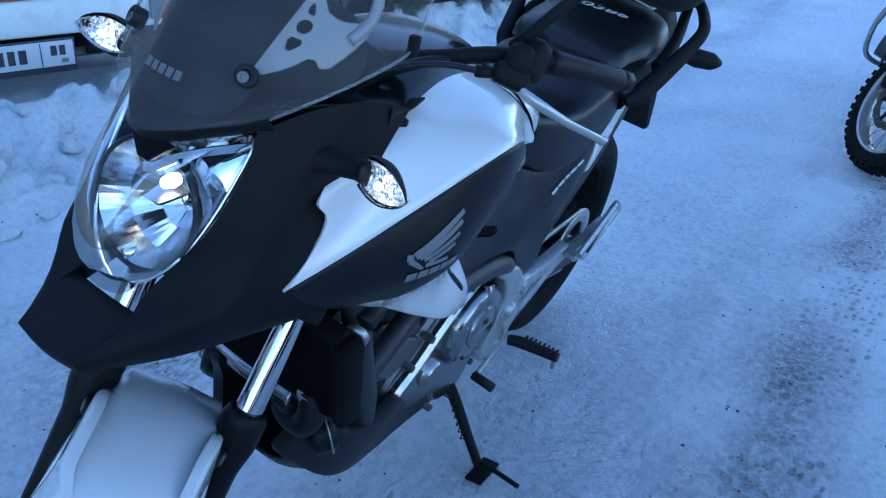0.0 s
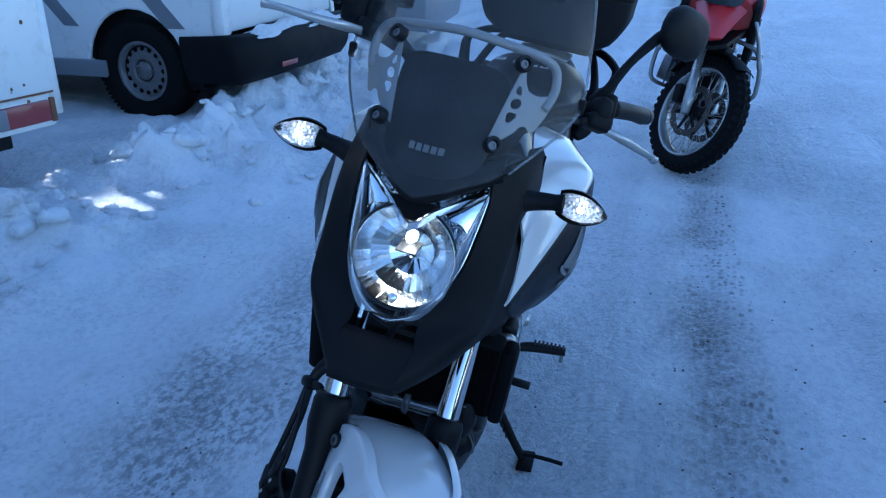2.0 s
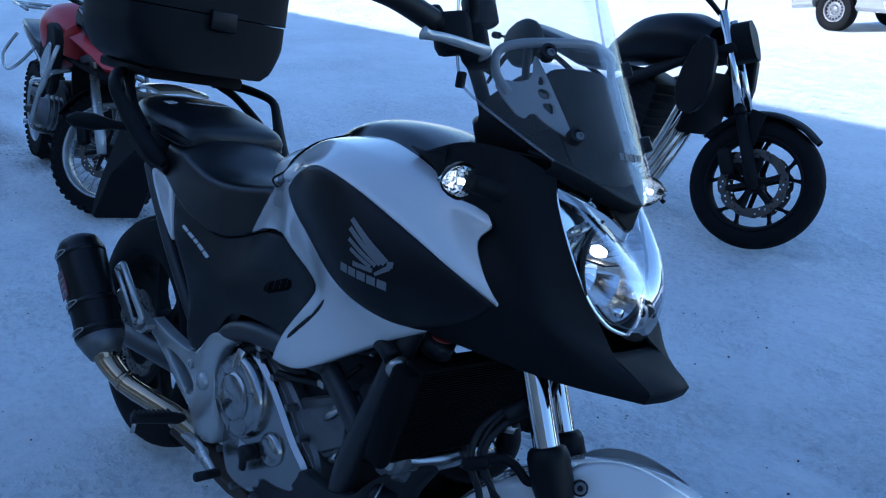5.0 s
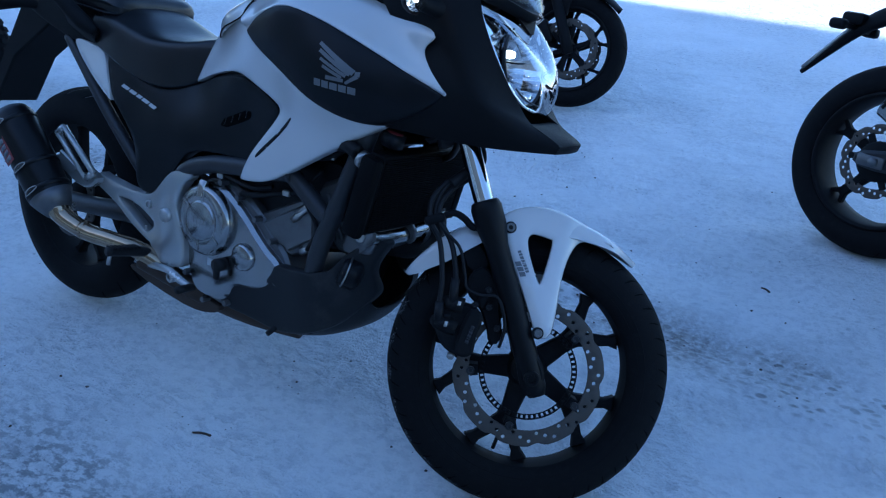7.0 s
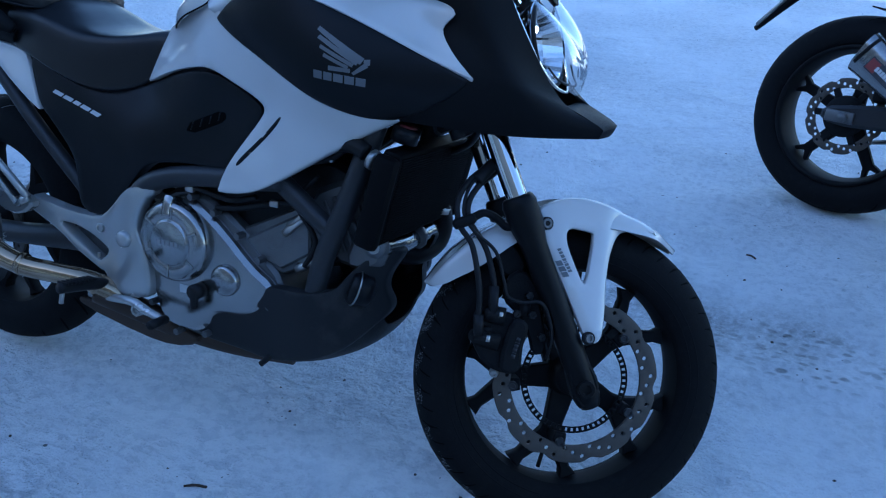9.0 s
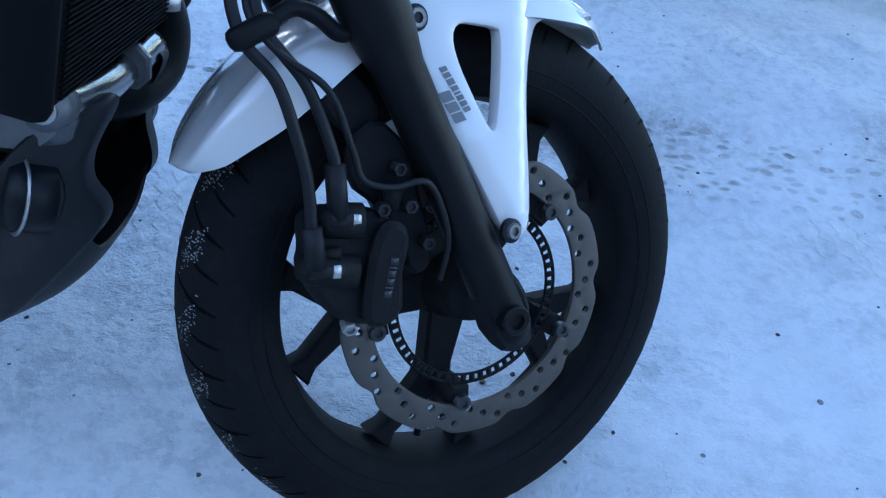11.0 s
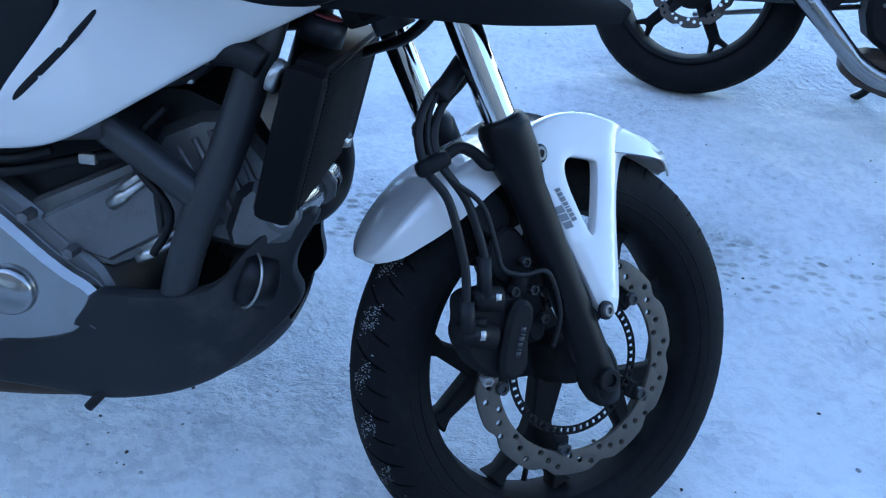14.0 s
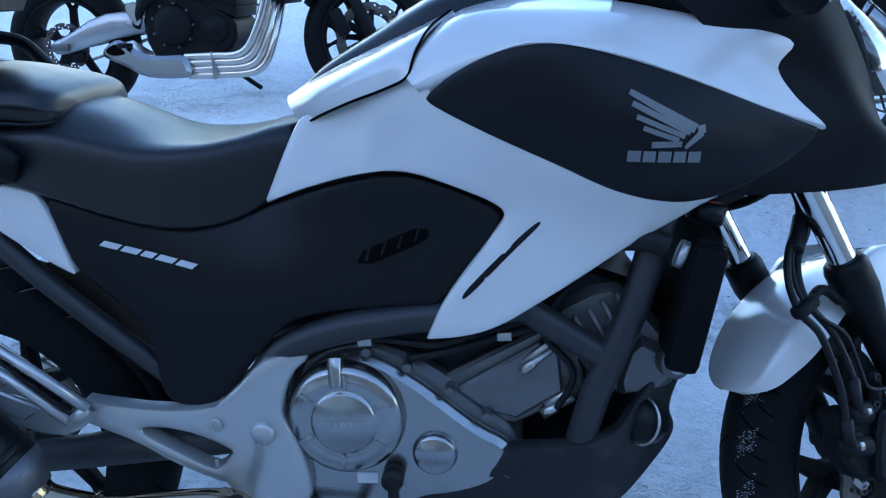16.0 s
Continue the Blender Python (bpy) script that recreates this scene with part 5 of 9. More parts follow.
# mesh wedge over the V
part("brow_mesh", prism([(-0.036, 0.018), (0.036, 0.018), (0.008, -0.012), (-0.008, -0.012)], -0.003, 0.003, 0.001), M_FIN, bike, "dark honeycomb wedge", Matrix.Translation((-0.158, 0, 0.987)) @ Matrix.Rotation(radians(90), 4, "Z") @ Matrix.Rotation(radians(-28), 4, "X"))
part("brow", patch([
    [(-0.236, -0.112, 1.040), (-0.203, -0.070, 1.022), (-0.160, 0.0, 0.999), (-0.203, 0.070, 1.022), (-0.236, 0.112, 1.040)],
    [(-0.228, -0.110, 1.050), (-0.192, -0.070, 1.032), (-0.147, 0.0, 1.006), (-0.192, 0.070, 1.032), (-0.228, 0.110, 1.050)],
    [(-0.236, -0.108, 1.062), (-0.196, -0.070, 1.045), (-0.150, 0.0, 1.019), (-0.196, 0.070, 1.045), (-0.236, 0.108, 1.062)],
    [(-0.28, -0.105, 1.066), (-0.245, -0.070, 1.052), (-0.215, 0.0, 1.030), (-0.245, 0.070, 1.052), (-0.28, 0.105, 1.066)]], 6, 4, 0.004), M_BLACK, bike, "black brow over the headlight")


def screen_x(y, z):
    return -0.174 - 0.61 * (z - 1.08) - 4.0 * y * y


def screen_sheet(off=0.0):
    cols = []
    for k in range(-16, 17):
        s = k / 16
        a = abs(s)
        rows = []
        for j in range(25):
            t = j / 24
            z = 1.018 + (1.40 - 1.018) * t
            half = float(np.interp(z, [1.018, 1.045, 1.06, 1.10, 1.135, 1.16, 1.21, 1.28, 1.34, 1.385, 1.40], [0.004, 0.085, 0.118, 0.160, 0.187, 0.190, 0.184, 0.172, 0.155, 0.115, 0.075]))
            rows.append((screen_x(s * half, z) + off, s * half, z))
        cols.append(rows)
    return grid_mesh(cols)


screen = part("windscreen", screen_sheet(), M_SCREEN, bike, "clear touring windscreen with smoky reflections painted as a pale film")
screen.visible_shadow = False
edge_pts = [(screen_x(h, z), h, z) for z, h in ((1.06, 0.118), (1.10, 0.160), (1.135, 0.187), (1.16, 0.190), (1.21, 0.184), (1.28, 0.172), (1.34, 0.155), (1.385, 0.115), (1.40, 0.075))]
part("screen_edge", join(tube(edge_pts, 0.0021, 6, 4), tube([(x, -y, z) for x, y, z in edge_pts], 0.0021, 6, 4), tube([edge_pts[-1], (screen_x(0, 1.403), 0, 1.403), (edge_pts[-1][0], -0.075, 1.40)], 0.0021, 6, 4)), M_SCREENEDGE, screen)
for s in (1, -1):
    part("screen_clip", box((0.012, 0.012, 0.024), (screen_x(0.19, 1.148), s * 0.189, 1.148), 0.003), M_BLACK, screen)
for y, z in ((0.086, 1.099), (-0.088, 1.099), (0.096, 1.207), (-0.098, 1.207)):
    washer = part("screen_bolt", bolt((screen_x(y, z) + 0.004, y, z), (0.82, 8 * y * 0.7, 0.5), 0.0125, 0.008, 20), M_HOSE, bike, "rubber bush with chrome screw")
    part("screw", bolt((screen_x(y, z) + 0.010, y, z), (0.82, 8 * y * 0.7, 0.5), 0.0065, 0.004, 14), M_ALU_RAW, washer)
def flat_on_screen(outline, off, holes=(), it=2):
    """A plate parallel to the screen, from a (y, z) outline."""
    bm = panel(outline, lambda x, z: 0.0, 0.0012, 0.003, 0.02, it, holes)
    for v in bm.verts:
        y, z = v.co.x, v.co.z
        v.co = Vector((screen_x(y, z) - off - v.co.y, y, z))
    bmesh.ops.recalc_face_normals(bm, faces=bm.faces)
    return bm
PLATE = [(0.072, 1.088), (0.072, 1.088), (0.082, 1.14), (0.094, 1.198), (0.098, 1.20), (0.106, 1.168), (0.124, 1.158), (0.138, 1.160), (0.150, 1.152), (0.142, 1.128), (0.130, 1.106), (0.116, 1.122), (0.104, 1.106)]
for s in (1, -1):
    part("screen_bracket", flat_on_screen([(s * y, z) for y, z in PLATE], 0.022, [circle2(0.0075, 12, (s * 0.098, 1.148)), [(s * 0.092, 1.118), (s * 0.107, 1.134), (s * 0.088, 1.138)], [(s * 0.092, 1.162), (s * 0.104, 1.158), (s * 0.097, 1.176)]], 1), M_PLATE, bike, "grey steel screen bracket with cut-outs")
hoop = [(0.138, 1.142), (0.146, 1.165), (0.140, 1.195), (0.118, 1.212), (0.07, 1.224), (0.0, 1.232), (-0.07, 1.224), (-0.118, 1.212), (-0.140, 1.195), (-0.146, 1.165), (-0.138, 1.142)]
part("screen_hoop", tube([(screen_x(y, z) - 0.022, y, z) for y, z in hoop], 0.0070, 10, 4), M_PLATE, bike, "grey tubular screen hoop")
def screen_word():
    b = bars([0.92, 0.88, 0.95, 0.90, 0.92], 0.0095, 0.24)
    for v in b.verts:
        y, z = v.co.x, 1.0805 + v.co.z
        v.co = Vector((screen_x(y, z) + 0.0015 - 0.0, y, z))
    return b
part("screen_mark", screen_word(), M_PLATE, bike, "pale word mark on the screen", flat=True)
part("dash_panel", flat_on_screen([(-0.072, 1.035), (-0.084, 1.10), (-0.086, 1.165), (-0.074, 1.186), (-0.03, 1.193), (0.03, 1.193), (0.074, 1.186), (0.086, 1.165), (0.084, 1.10), (0.072, 1.035)], 0.034, (), 2), M_BLACK, bike, "dark instrument panel behind the screen")
part("instrument_pod", ring_loft([(-0.30, [(0, 1.10), (0.06, 1.095), (0.085, 1.07), (0.06, 1.04), (0, 1.035)]), (-0.34, [(0, 1.135), (0.085, 1.125), (0.11, 1.085), (0.08, 1.04), (0, 1.03)]), (-0.385, [(0, 1.15), (0.085, 1.14), (0.115, 1.095), (0.085, 1.05), (0, 1.04)])]), M_RIM, bike, "black instrument pod")
part("inner_cowl", patch([[(-0.24, -0.10, 1.06), (-0.34, -0.13, 1.055), (-0.44, -0.145, 1.02)], [(-0.24, -0.05, 1.03), (-0.33, -0.06, 1.0), (-0.43, -0.07, 0.97)], [(-0.24, 0.05, 1.03), (-0.33, 0.06, 1.0), (-0.43, 0.07, 0.97)], [(-0.24, 0.10, 1.06), (-0.34, 0.13, 1.055), (-0.44, 0.145, 1.02)]], 4, 4, 0.003), M_BLACK, bike)
both("inner_panel", lambda: patch([[(-0.40, -0.152, 1.045), (-0.45, -0.148, 1.03), (-0.50, -0.138, 1.03)], [(-0.40, -0.145, 1.00), (-0.45, -0.12, 1.0), (-0.50, -0.10, 1.01)], [(-0.40, -0.10, 0.96), (-0.45, -0.08, 0.97), (-0.50, -0.06, 0.99)]], 3, 3, 0.003), M_BLACK)


def indicator(s):
    """A leaf-shaped front indicator on its stalk."""
    body = part("indicator", tube([(-0.285, s * 0.135, 1.000), (-0.295, s * 0.165, 1.004), (-0.297, s * 0.190, 1.008), (-0.296, s * 0.205, 1.010)], [0.020, 0.015, 0.013, 0.016], 14, 5), M_BLACK, bike, "black indicator stalk with clear lens")
    rows_b, rows_l, rows_r = [], [], []
    for k in range(11):
        t = k / 10
        y = 0.199 + 0.074 * t
        h = 0.0215 * (math.sin(math.pi * min(1, (t * 0.78 + 0.21))) ** 0.75) * (1.0 if t < 0.98 else 0.45) + 0.001
        back = 0.030 * math.sin(math.pi * min(1, 0.22 + 0.74 * t)) + 0.001
        zc, xc = 1.012 + 0.002 * t, -0.291 + 0.018 * t
        front = 0.014 * math.sin(math.pi * min(1, 0.12 + 0.80 * t))
        rows_b.append([(xc - back * math.sin(math.pi * j / 8), s * (0.192 + (y - 0.196) * 1.06), zc + 1.22 * h * math.cos(math.pi * j / 8)) for j in range(9)])
        rows_l.append([(xc + 0.001 + front * math.sin(math.pi * j / 8), s * y, zc + h * math.cos(math.pi * j / 8)) for j in range(9)])
        rows_r.append([(xc - 0.010 * math.sin(math.pi * j / 8) - 0.002, s * y, zc + 0.95 * h * math.cos(math.pi * j / 8)) for j in range(9)])
    part("housing", grid_mesh(rows_b), M_BLACK, body)
    jit = random.Random(8)
    fine_cols = [spline(c, 3) for c in zip(*rows_r)]
    fine_rows = [spline(r, 2) for r in zip(*fine_cols)]
    cells = []
    for r0, r1 in zip(fine_rows, fine_rows[1:]):
        for k in range(len(r0) - 1):
            d = [jit.uniform(-0.0014, 0.0014) for _ in range(4)]
            cells.append(faces_of([Vector((q.x + e, q.y, q.z)) for q, e in zip((r0[k], r0[k + 1], r1[k + 1], r1[k]), d)], [(0, 1, 2, 3)]))
    part("reflector", join(*cells), M_SPARK, body, "faceted reflector with glints in its colour", None, True)
    # small glowing bulb added inside to brighten the reflector and lens
    part("bulb", lathe([(0.0005, -0.006), (0.0045, -0.003), (0.0045, 0.003), (0.0005, 0.006)], 10), M_INDICATOR_GLOW, body, "added glowing bulb behind the indicator lens", Matrix.Translation((-0.279, s * 0.232, 1.013)))
    part("lens", grid_mesh(rows_l), M_PRISM, body, "clear prismed lens").visible_shadow = False
for s in (1, -1):
    indicator(s)

# ---------------- fork, fender, bars ----------------
def steer_part(name, bm, mat, label="", parent=None):
    return part(name, bm, mat, parent or bike, label, STEER)
for s in (-1, 1):
    leg = steer_part("fork_leg", lathe([(0.001, 0.225), (0.018, 0.225), (0.0245, 0.245), (0.0250, 0.30), (0.0240, 0.44), (0.0245, 0.545), (0.0275, 0.562), (0.0325, 0.590), (0.0325, 0.622), (0.0328, 0.628), (0.0305, 0.634), (0.0295, 0.638), (0.0255, 0.642), (0.0212, 0.642)], 28).copy(), M_FORK, "black fork leg")
    m = leg.data
    m.transform(STEER.inverted())
    m.transform(STEER @ Matrix.Translation((0.038, s * 0.105, 0)) @ Matrix.Rotation(radians(90), 4, "X"))
    st = tube([(0.038, s * 0.105, z) for z in (0.56, 0.565, 0.58, 0.60, 0.70, 0.80, 0.90, 1.0, 1.09, 1.098, 1.10)], 0.0205, 32, smooth=False)
    steer_part("stanchion", st, M_HARDCHROME, "chrome fork tube", leg)
    steer_part("axle_lug", prism([(0.008, 0.235), (0.036, 0.225), (0.062, 0.25), (0.066, 0.285), (0.055, 0.32), (0.015, 0.32)], s * 0.088, s * 0.122, 0.005, 1), M_BLACK, "", leg)
    steer_part("axle_nut", bolt((0.036, s * 0.130, 0.266), (0, s, 0), 0.0160, 0.008, 24, True), M_FORK, "", leg)
    steer_part("fender_bolt", bolt((0.076, s * 0.096, 0.575), (0.2, s, 0), 0.0095, 0.005), M_ALU_RAW, "", leg)
    for bx, by, bz in ((0.076, 0.096, 0.575), (0.072, 0.1255, 0.352)):
        steer_part("rubber_washer", bolt((bx, s * by, bz), (0.2, s, 0), 0.0125, 0.003, 20, False), M_HOSE, "", leg)
    steer_part("fender_bolt", bolt((0.072, s * 0.127, 0.352), (0.2, s, 0), 0.0085, 0.006), M_ALU_RAW, "", leg)
steer_part("lower_yoke", prism([(-0.05, -0.03), (0.0, -0.055), (0.065, -0.14), (0.075, -0.10), (0.06, -0.02), (0.06, 0.02), (0.075, 0.10), (0.065, 0.14), (0.0, 0.055), (-0.05, 0.03)], 0.80, 0.84, 0.006).copy(), M_BLACK).data.transform(STEER @ Matrix.Rotation(radians(90), 4, "X") @ STEER.inverted())
steer_part("steering_stem", tube([(0, 0, 0.78), (0, 0, 1.12)], 0.027, 16), M_FRAME)
steer_part("upper_yoke", box((0.11, 0.26, 0.03), (0.02, 0, 1.095), 0.01), M_BLACK)


def fender():
    rails = []
    for s in (-1.0, -0.97, -0.86, -0.6, 0.0, 0.6, 0.86, 0.97, 1.0):
        line = []
        for deg in (28, 33, 40, 50, 62, 76, 90, 104, 112, 119, 123.5, 126.5, 127.5):
            w = float(np.interp(deg, [28, 33, 40, 50, 62, 104, 113, 119, 123.5, 126.5, 127.5], [0.012, 0.036, 0.064, 0.078, 0.087, 0.088, 0.083, 0.076, 0.064, 0.042, 0.022]))
            r0 = float(np.interp(deg, [28, 40, 62, 90, 124], [0.325, 0.329, 0.333, 0.334, 0.338]))
            low = float(np.interp(deg, [28, 40, 55, 70, 90, 100, 113, 123, 127.5], [0.002, 0.012, 0.030, 0.034, 0.036, 0.044, 0.040, 0.022, 0.004]))
            r = r0 - 0.010 * s * s - low * max(0.0, (abs(s) - 0.86) / 0.14)
            a = radians(deg)
            line.append((0.034 + r * math.cos(a), w * s, 0.275 + r * math.sin(a)))
        rails.append(line)
    return patch(rails, 4, 3, 0.003)
fend = steer_part("front_fender", fender(), M_WHITE, "white front mudguard")
def brace_depth(x, z):
    fold = max(0.0, (x - 0.092) * 0.893 - (z - 0.345) * 0.449)     # front edge folds back towards the wheel
    return 0.0925 + (0.575 - z) * 0.125 - max(0.0, x - 0.10) * 0.12 - (0.55 * min(fold, 0.03) if z < 0.53 else 0.55 * min(fold, 0.03) * max(0.0, 1 - (z - 0.53) / 0.05))
BRACE = [(0.050, 0.598), (0.050, 0.598), (0.10, 0.612), (0.16, 0.598), (0.215, 0.555), (0.255, 0.510), (0.285, 0.470), (0.250, 0.493), (0.222, 0.505), (0.198, 0.505), (0.157, 0.460), (0.108, 0.352), (0.086, 0.333), (0.066, 0.345), (0.066, 0.40), (0.060, 0.52)]
HOLE = [(0.100, 0.560), (0.150, 0.530), (0.154, 0.522), (0.108, 0.448), (0.099, 0.446)]
for m, s in ((STEER, 1), (STEER @ MIRROR, -1)):
    part("fender_brace", panel(BRACE, brace_depth, 0.005, 0.012, 0.012, 2, [rounded(HOLE, 1)]), M_WHITE, fend, "", m)
    b = bars([0.7, 0.7, 0.9, 0.7, 0.3, 0.7, 0.7, 0.7], 0.0070, 0.22, 0.2)
    b2 = bars([0.9, 0.85, 0.85], 0.0115, 0.14, 0.3)
    b2.transform(Matrix.Translation((0.012, 0, -0.0115)))
    b = join(b, b2)
    b.transform(Matrix.Translation((0.083, 0, 0.50)) @ Matrix.Rotation(radians(84), 4, "Y"))
    for piece in islands(on_side(b, 0.0012, brace_depth)):
        part("fender_mark", piece, M_DECAL, fend, "small grey lettering", m, flat=True)
# brake caliper behind the right leg
CAL = [(-0.086, 0.470), (-0.060, 0.452), (-0.040, 0.440), (-0.030, 0.424), (-0.034, 0.404), (-0.046, 0.384), (-0.058, 0.372), (-0.064, 0.350), (-0.082, 0.338), (-0.108, 0.354), (-0.125, 0.376), (-0.130, 0.408), (-0.128, 0.430), (-0.117, 0.442), (-0.110, 0.462), (-0.103, 0.470)]
cal = steer_part("brake_caliper", prism(CAL, -0.084, -0.124, 0.007, 1), M_CALIPER, "black two-piston brake caliper")
steer_part("inner_half", prism([(x * 0.55 - 0.022, z * 0.62 + 0.155) for x, z in CAL], -0.060, -0.042, 0.006, 1), M_CALIPER, "", cal)
steer_part("caliper_bridge", prism([(-0.030, 0.428), (-0.026, 0.414), (-0.036, 0.396), (-0.048, 0.384), (-0.056, 0.366), (-0.066, 0.346), (-0.086, 0.342), (-0.104, 0.356), (-0.092, 0.382), (-0.074, 0.408), (-0.058, 0.426), (-0.044, 0.436)], -0.120, -0.139, 0.006, 1), M_CALIPER, "", cal)
b = bars([0.9, 0.3, 0.8, 0.8, 0.3, 0.9], 0.0075, 0.22)
b.transform(Matrix.Translation((-0.062, -0.1394, 0.386)) @ Matrix.Rotation(radians(-52), 4, "Y"))
for piece in islands(b):
    steer_part("caliper_mark", piece, M_FRAME, "worn grey lettering", cal)
for x, z, x2, z2 in ((-0.090, 0.462, -0.060, 0.444), (-0.124, 0.432, -0.086, 0.404)):
    steer_part("piston_bore", tube([(x, -0.114, z), (x * 0.9 + x2 * 0.1, -0.121, z * 0.9 + z2 * 0.1), (x2, -0.124, z2)], [0.013, 0.0165, 0.0165], 18, smooth=False), M_CALIPER, "", cal)
steer_part("bleed_nipple", tube([(-0.110, -0.126, 0.440), (-0.092, -0.130, 0.430)], [0.0045, 0.007], 8), M_CALIPER, "", cal)
steer_part("bridge_bolt", bolt((-0.112, -0.110, 0.352), (-0.3, -1, -0.4), 0.0085, 0.007, 6), M_STEEL, "", cal)
steer_part("slide_pin", tube([(-0.028, -0.108, 0.432), (-0.012, -0.108, 0.452)], [0.0115, 0.0105], 12), M_CALIPER, "", cal)
steer_part("caliper_bracket", prism([(-0.050, 0.470), (-0.030, 0.506), (0.006, 0.512), (0.022, 0.470), (0.012, 0.424), (0.004, 0.372), (-0.010, 0.346), (-0.032, 0.352), (-0.026, 0.392), (-0.030, 0.430)], -0.094, -0.080, 0.004, 1), M_CALIPER, "", cal)
steer_part("mount_plate", prism([(-0.030, 0.505), (-0.036, 0.560), (0.000, 0.575), (0.018, 0.520), (0.004, 0.500)], -0.082, -0.070, 0.003, 1), M_CALIPER, "", cal)
for p in ((-0.001, -0.104, 0.461), (-0.036, -0.118, 0.440), (-0.006, -0.104, 0.380), (-0.010, -0.116, 0.428)):
    steer_part("caliper_bolt", bolt(p, (0, -1, 0), 0.0075, 0.006, 6), M_PAN, "", cal)
for x, z, dx, dz in ((-0.074, 0.455, 0.013, -0.008), (-0.111, 0.423, 0.013, -0.008)):
    steer_part("banjo_fitting", tube([(x - dx, -0.130, z - dz), (x + dx, -0.131, z + dz)], 0.0085, 12), M_HOSE, "", cal)
    steer_part("banjo_bolt", tube([(x + dx * 0.35, -0.1305, z + dz * 0.35), (x + dx * 0.8, -0.131, z + dz * 0.8)], 0.0092, 12), M_STEEL, "", cal)
steer_part("brake_hose", tube([(-0.080, -0.130, 0.458), (-0.066, -0.130, 0.486), (-0.056, -0.128, 0.520), (-0.050, -0.122, 0.575), (-0.060, -0.116, 0.628), (-0.050, -0.106, 0.660), (-0.018, -0.090, 0.684), (0.030, -0.076, 0.700), (0.062, -0.060, 0.732), (0.062, -0.04, 0.80)], 0.0056, 10), M_HOSE, "", cal)
steer_part("brake_hose", tube([(-0.119, -0.130, 0.427), (-0.106, -0.132, 0.462), (-0.094, -0.132, 0.490), (-0.084, -0.130, 0.520), (-0.072, -0.124, 0.586), (-0.080, -0.116, 0.630), (-0.066, -0.106, 0.672), (-0.028, -0.090, 0.700), (0.024, -0.074, 0.716), (0.056, -0.056, 0.748), (0.058, -0.03, 0.81)], 0.0056, 10), M_HOSE, "", cal)
for p, q in (((-0.079, -0.130, 0.459), (-0.060, -0.129, 0.504)), ((-0.117, -0.131, 0.430), (-0.104, -0.132, 0.466))):
    steer_part("hose_sleeve", tube([p, q], 0.0095, 12), M_HOSE, "", cal)
steer_part("sensor_wire", tube([(0.03, -0.080, 0.708), (-0.03, -0.094, 0.692), (-0.064, -0.112, 0.650), (-0.060, -0.124, 0.610), (-0.036, -0.128, 0.562), (-0.040, -0.128, 0.505), (-0.043, -0.130, 0.478), (-0.021, -0.130, 0.458), (0.010, -0.128, 0.446), (0.016, -0.124, 0.415), (0.009, -0.120, 0.376), (-0.012, -0.112, 0.342)], 0.0034, 8), M_HOSE, "", cal)
steer_part("hose_clamp", join(box((0.044, 0.022, 0.020), (-0.070, -0.118, 0.632), 0.007), tube([(-0.056, -0.116, 0.632), (-0.030, -0.112, 0.634), (-0.012, -0.108, 0.618), (0.0, -0.106, 0.596), (0.016, -0.106, 0.592)], 0.0075, 10)), M_BLACK, "", cal)
steer_part("hose_sleeve", tube([(-0.020, -0.090, 0.694), (0.006, -0.082, 0.704), (0.036, -0.070, 0.716)], 0.0130, 10), M_HOSE, "", cal)
steer_part("wiring_sleeve", tube([(-0.030, 0.10, 0.765), (-0.01, 0.06, 0.764), (0.005, -0.01, 0.766), (0.02, -0.07, 0.783), (0.02, -0.09, 0.80)], 0.0075, 10), M_HOSE, "ribbed black wiring sleeve")
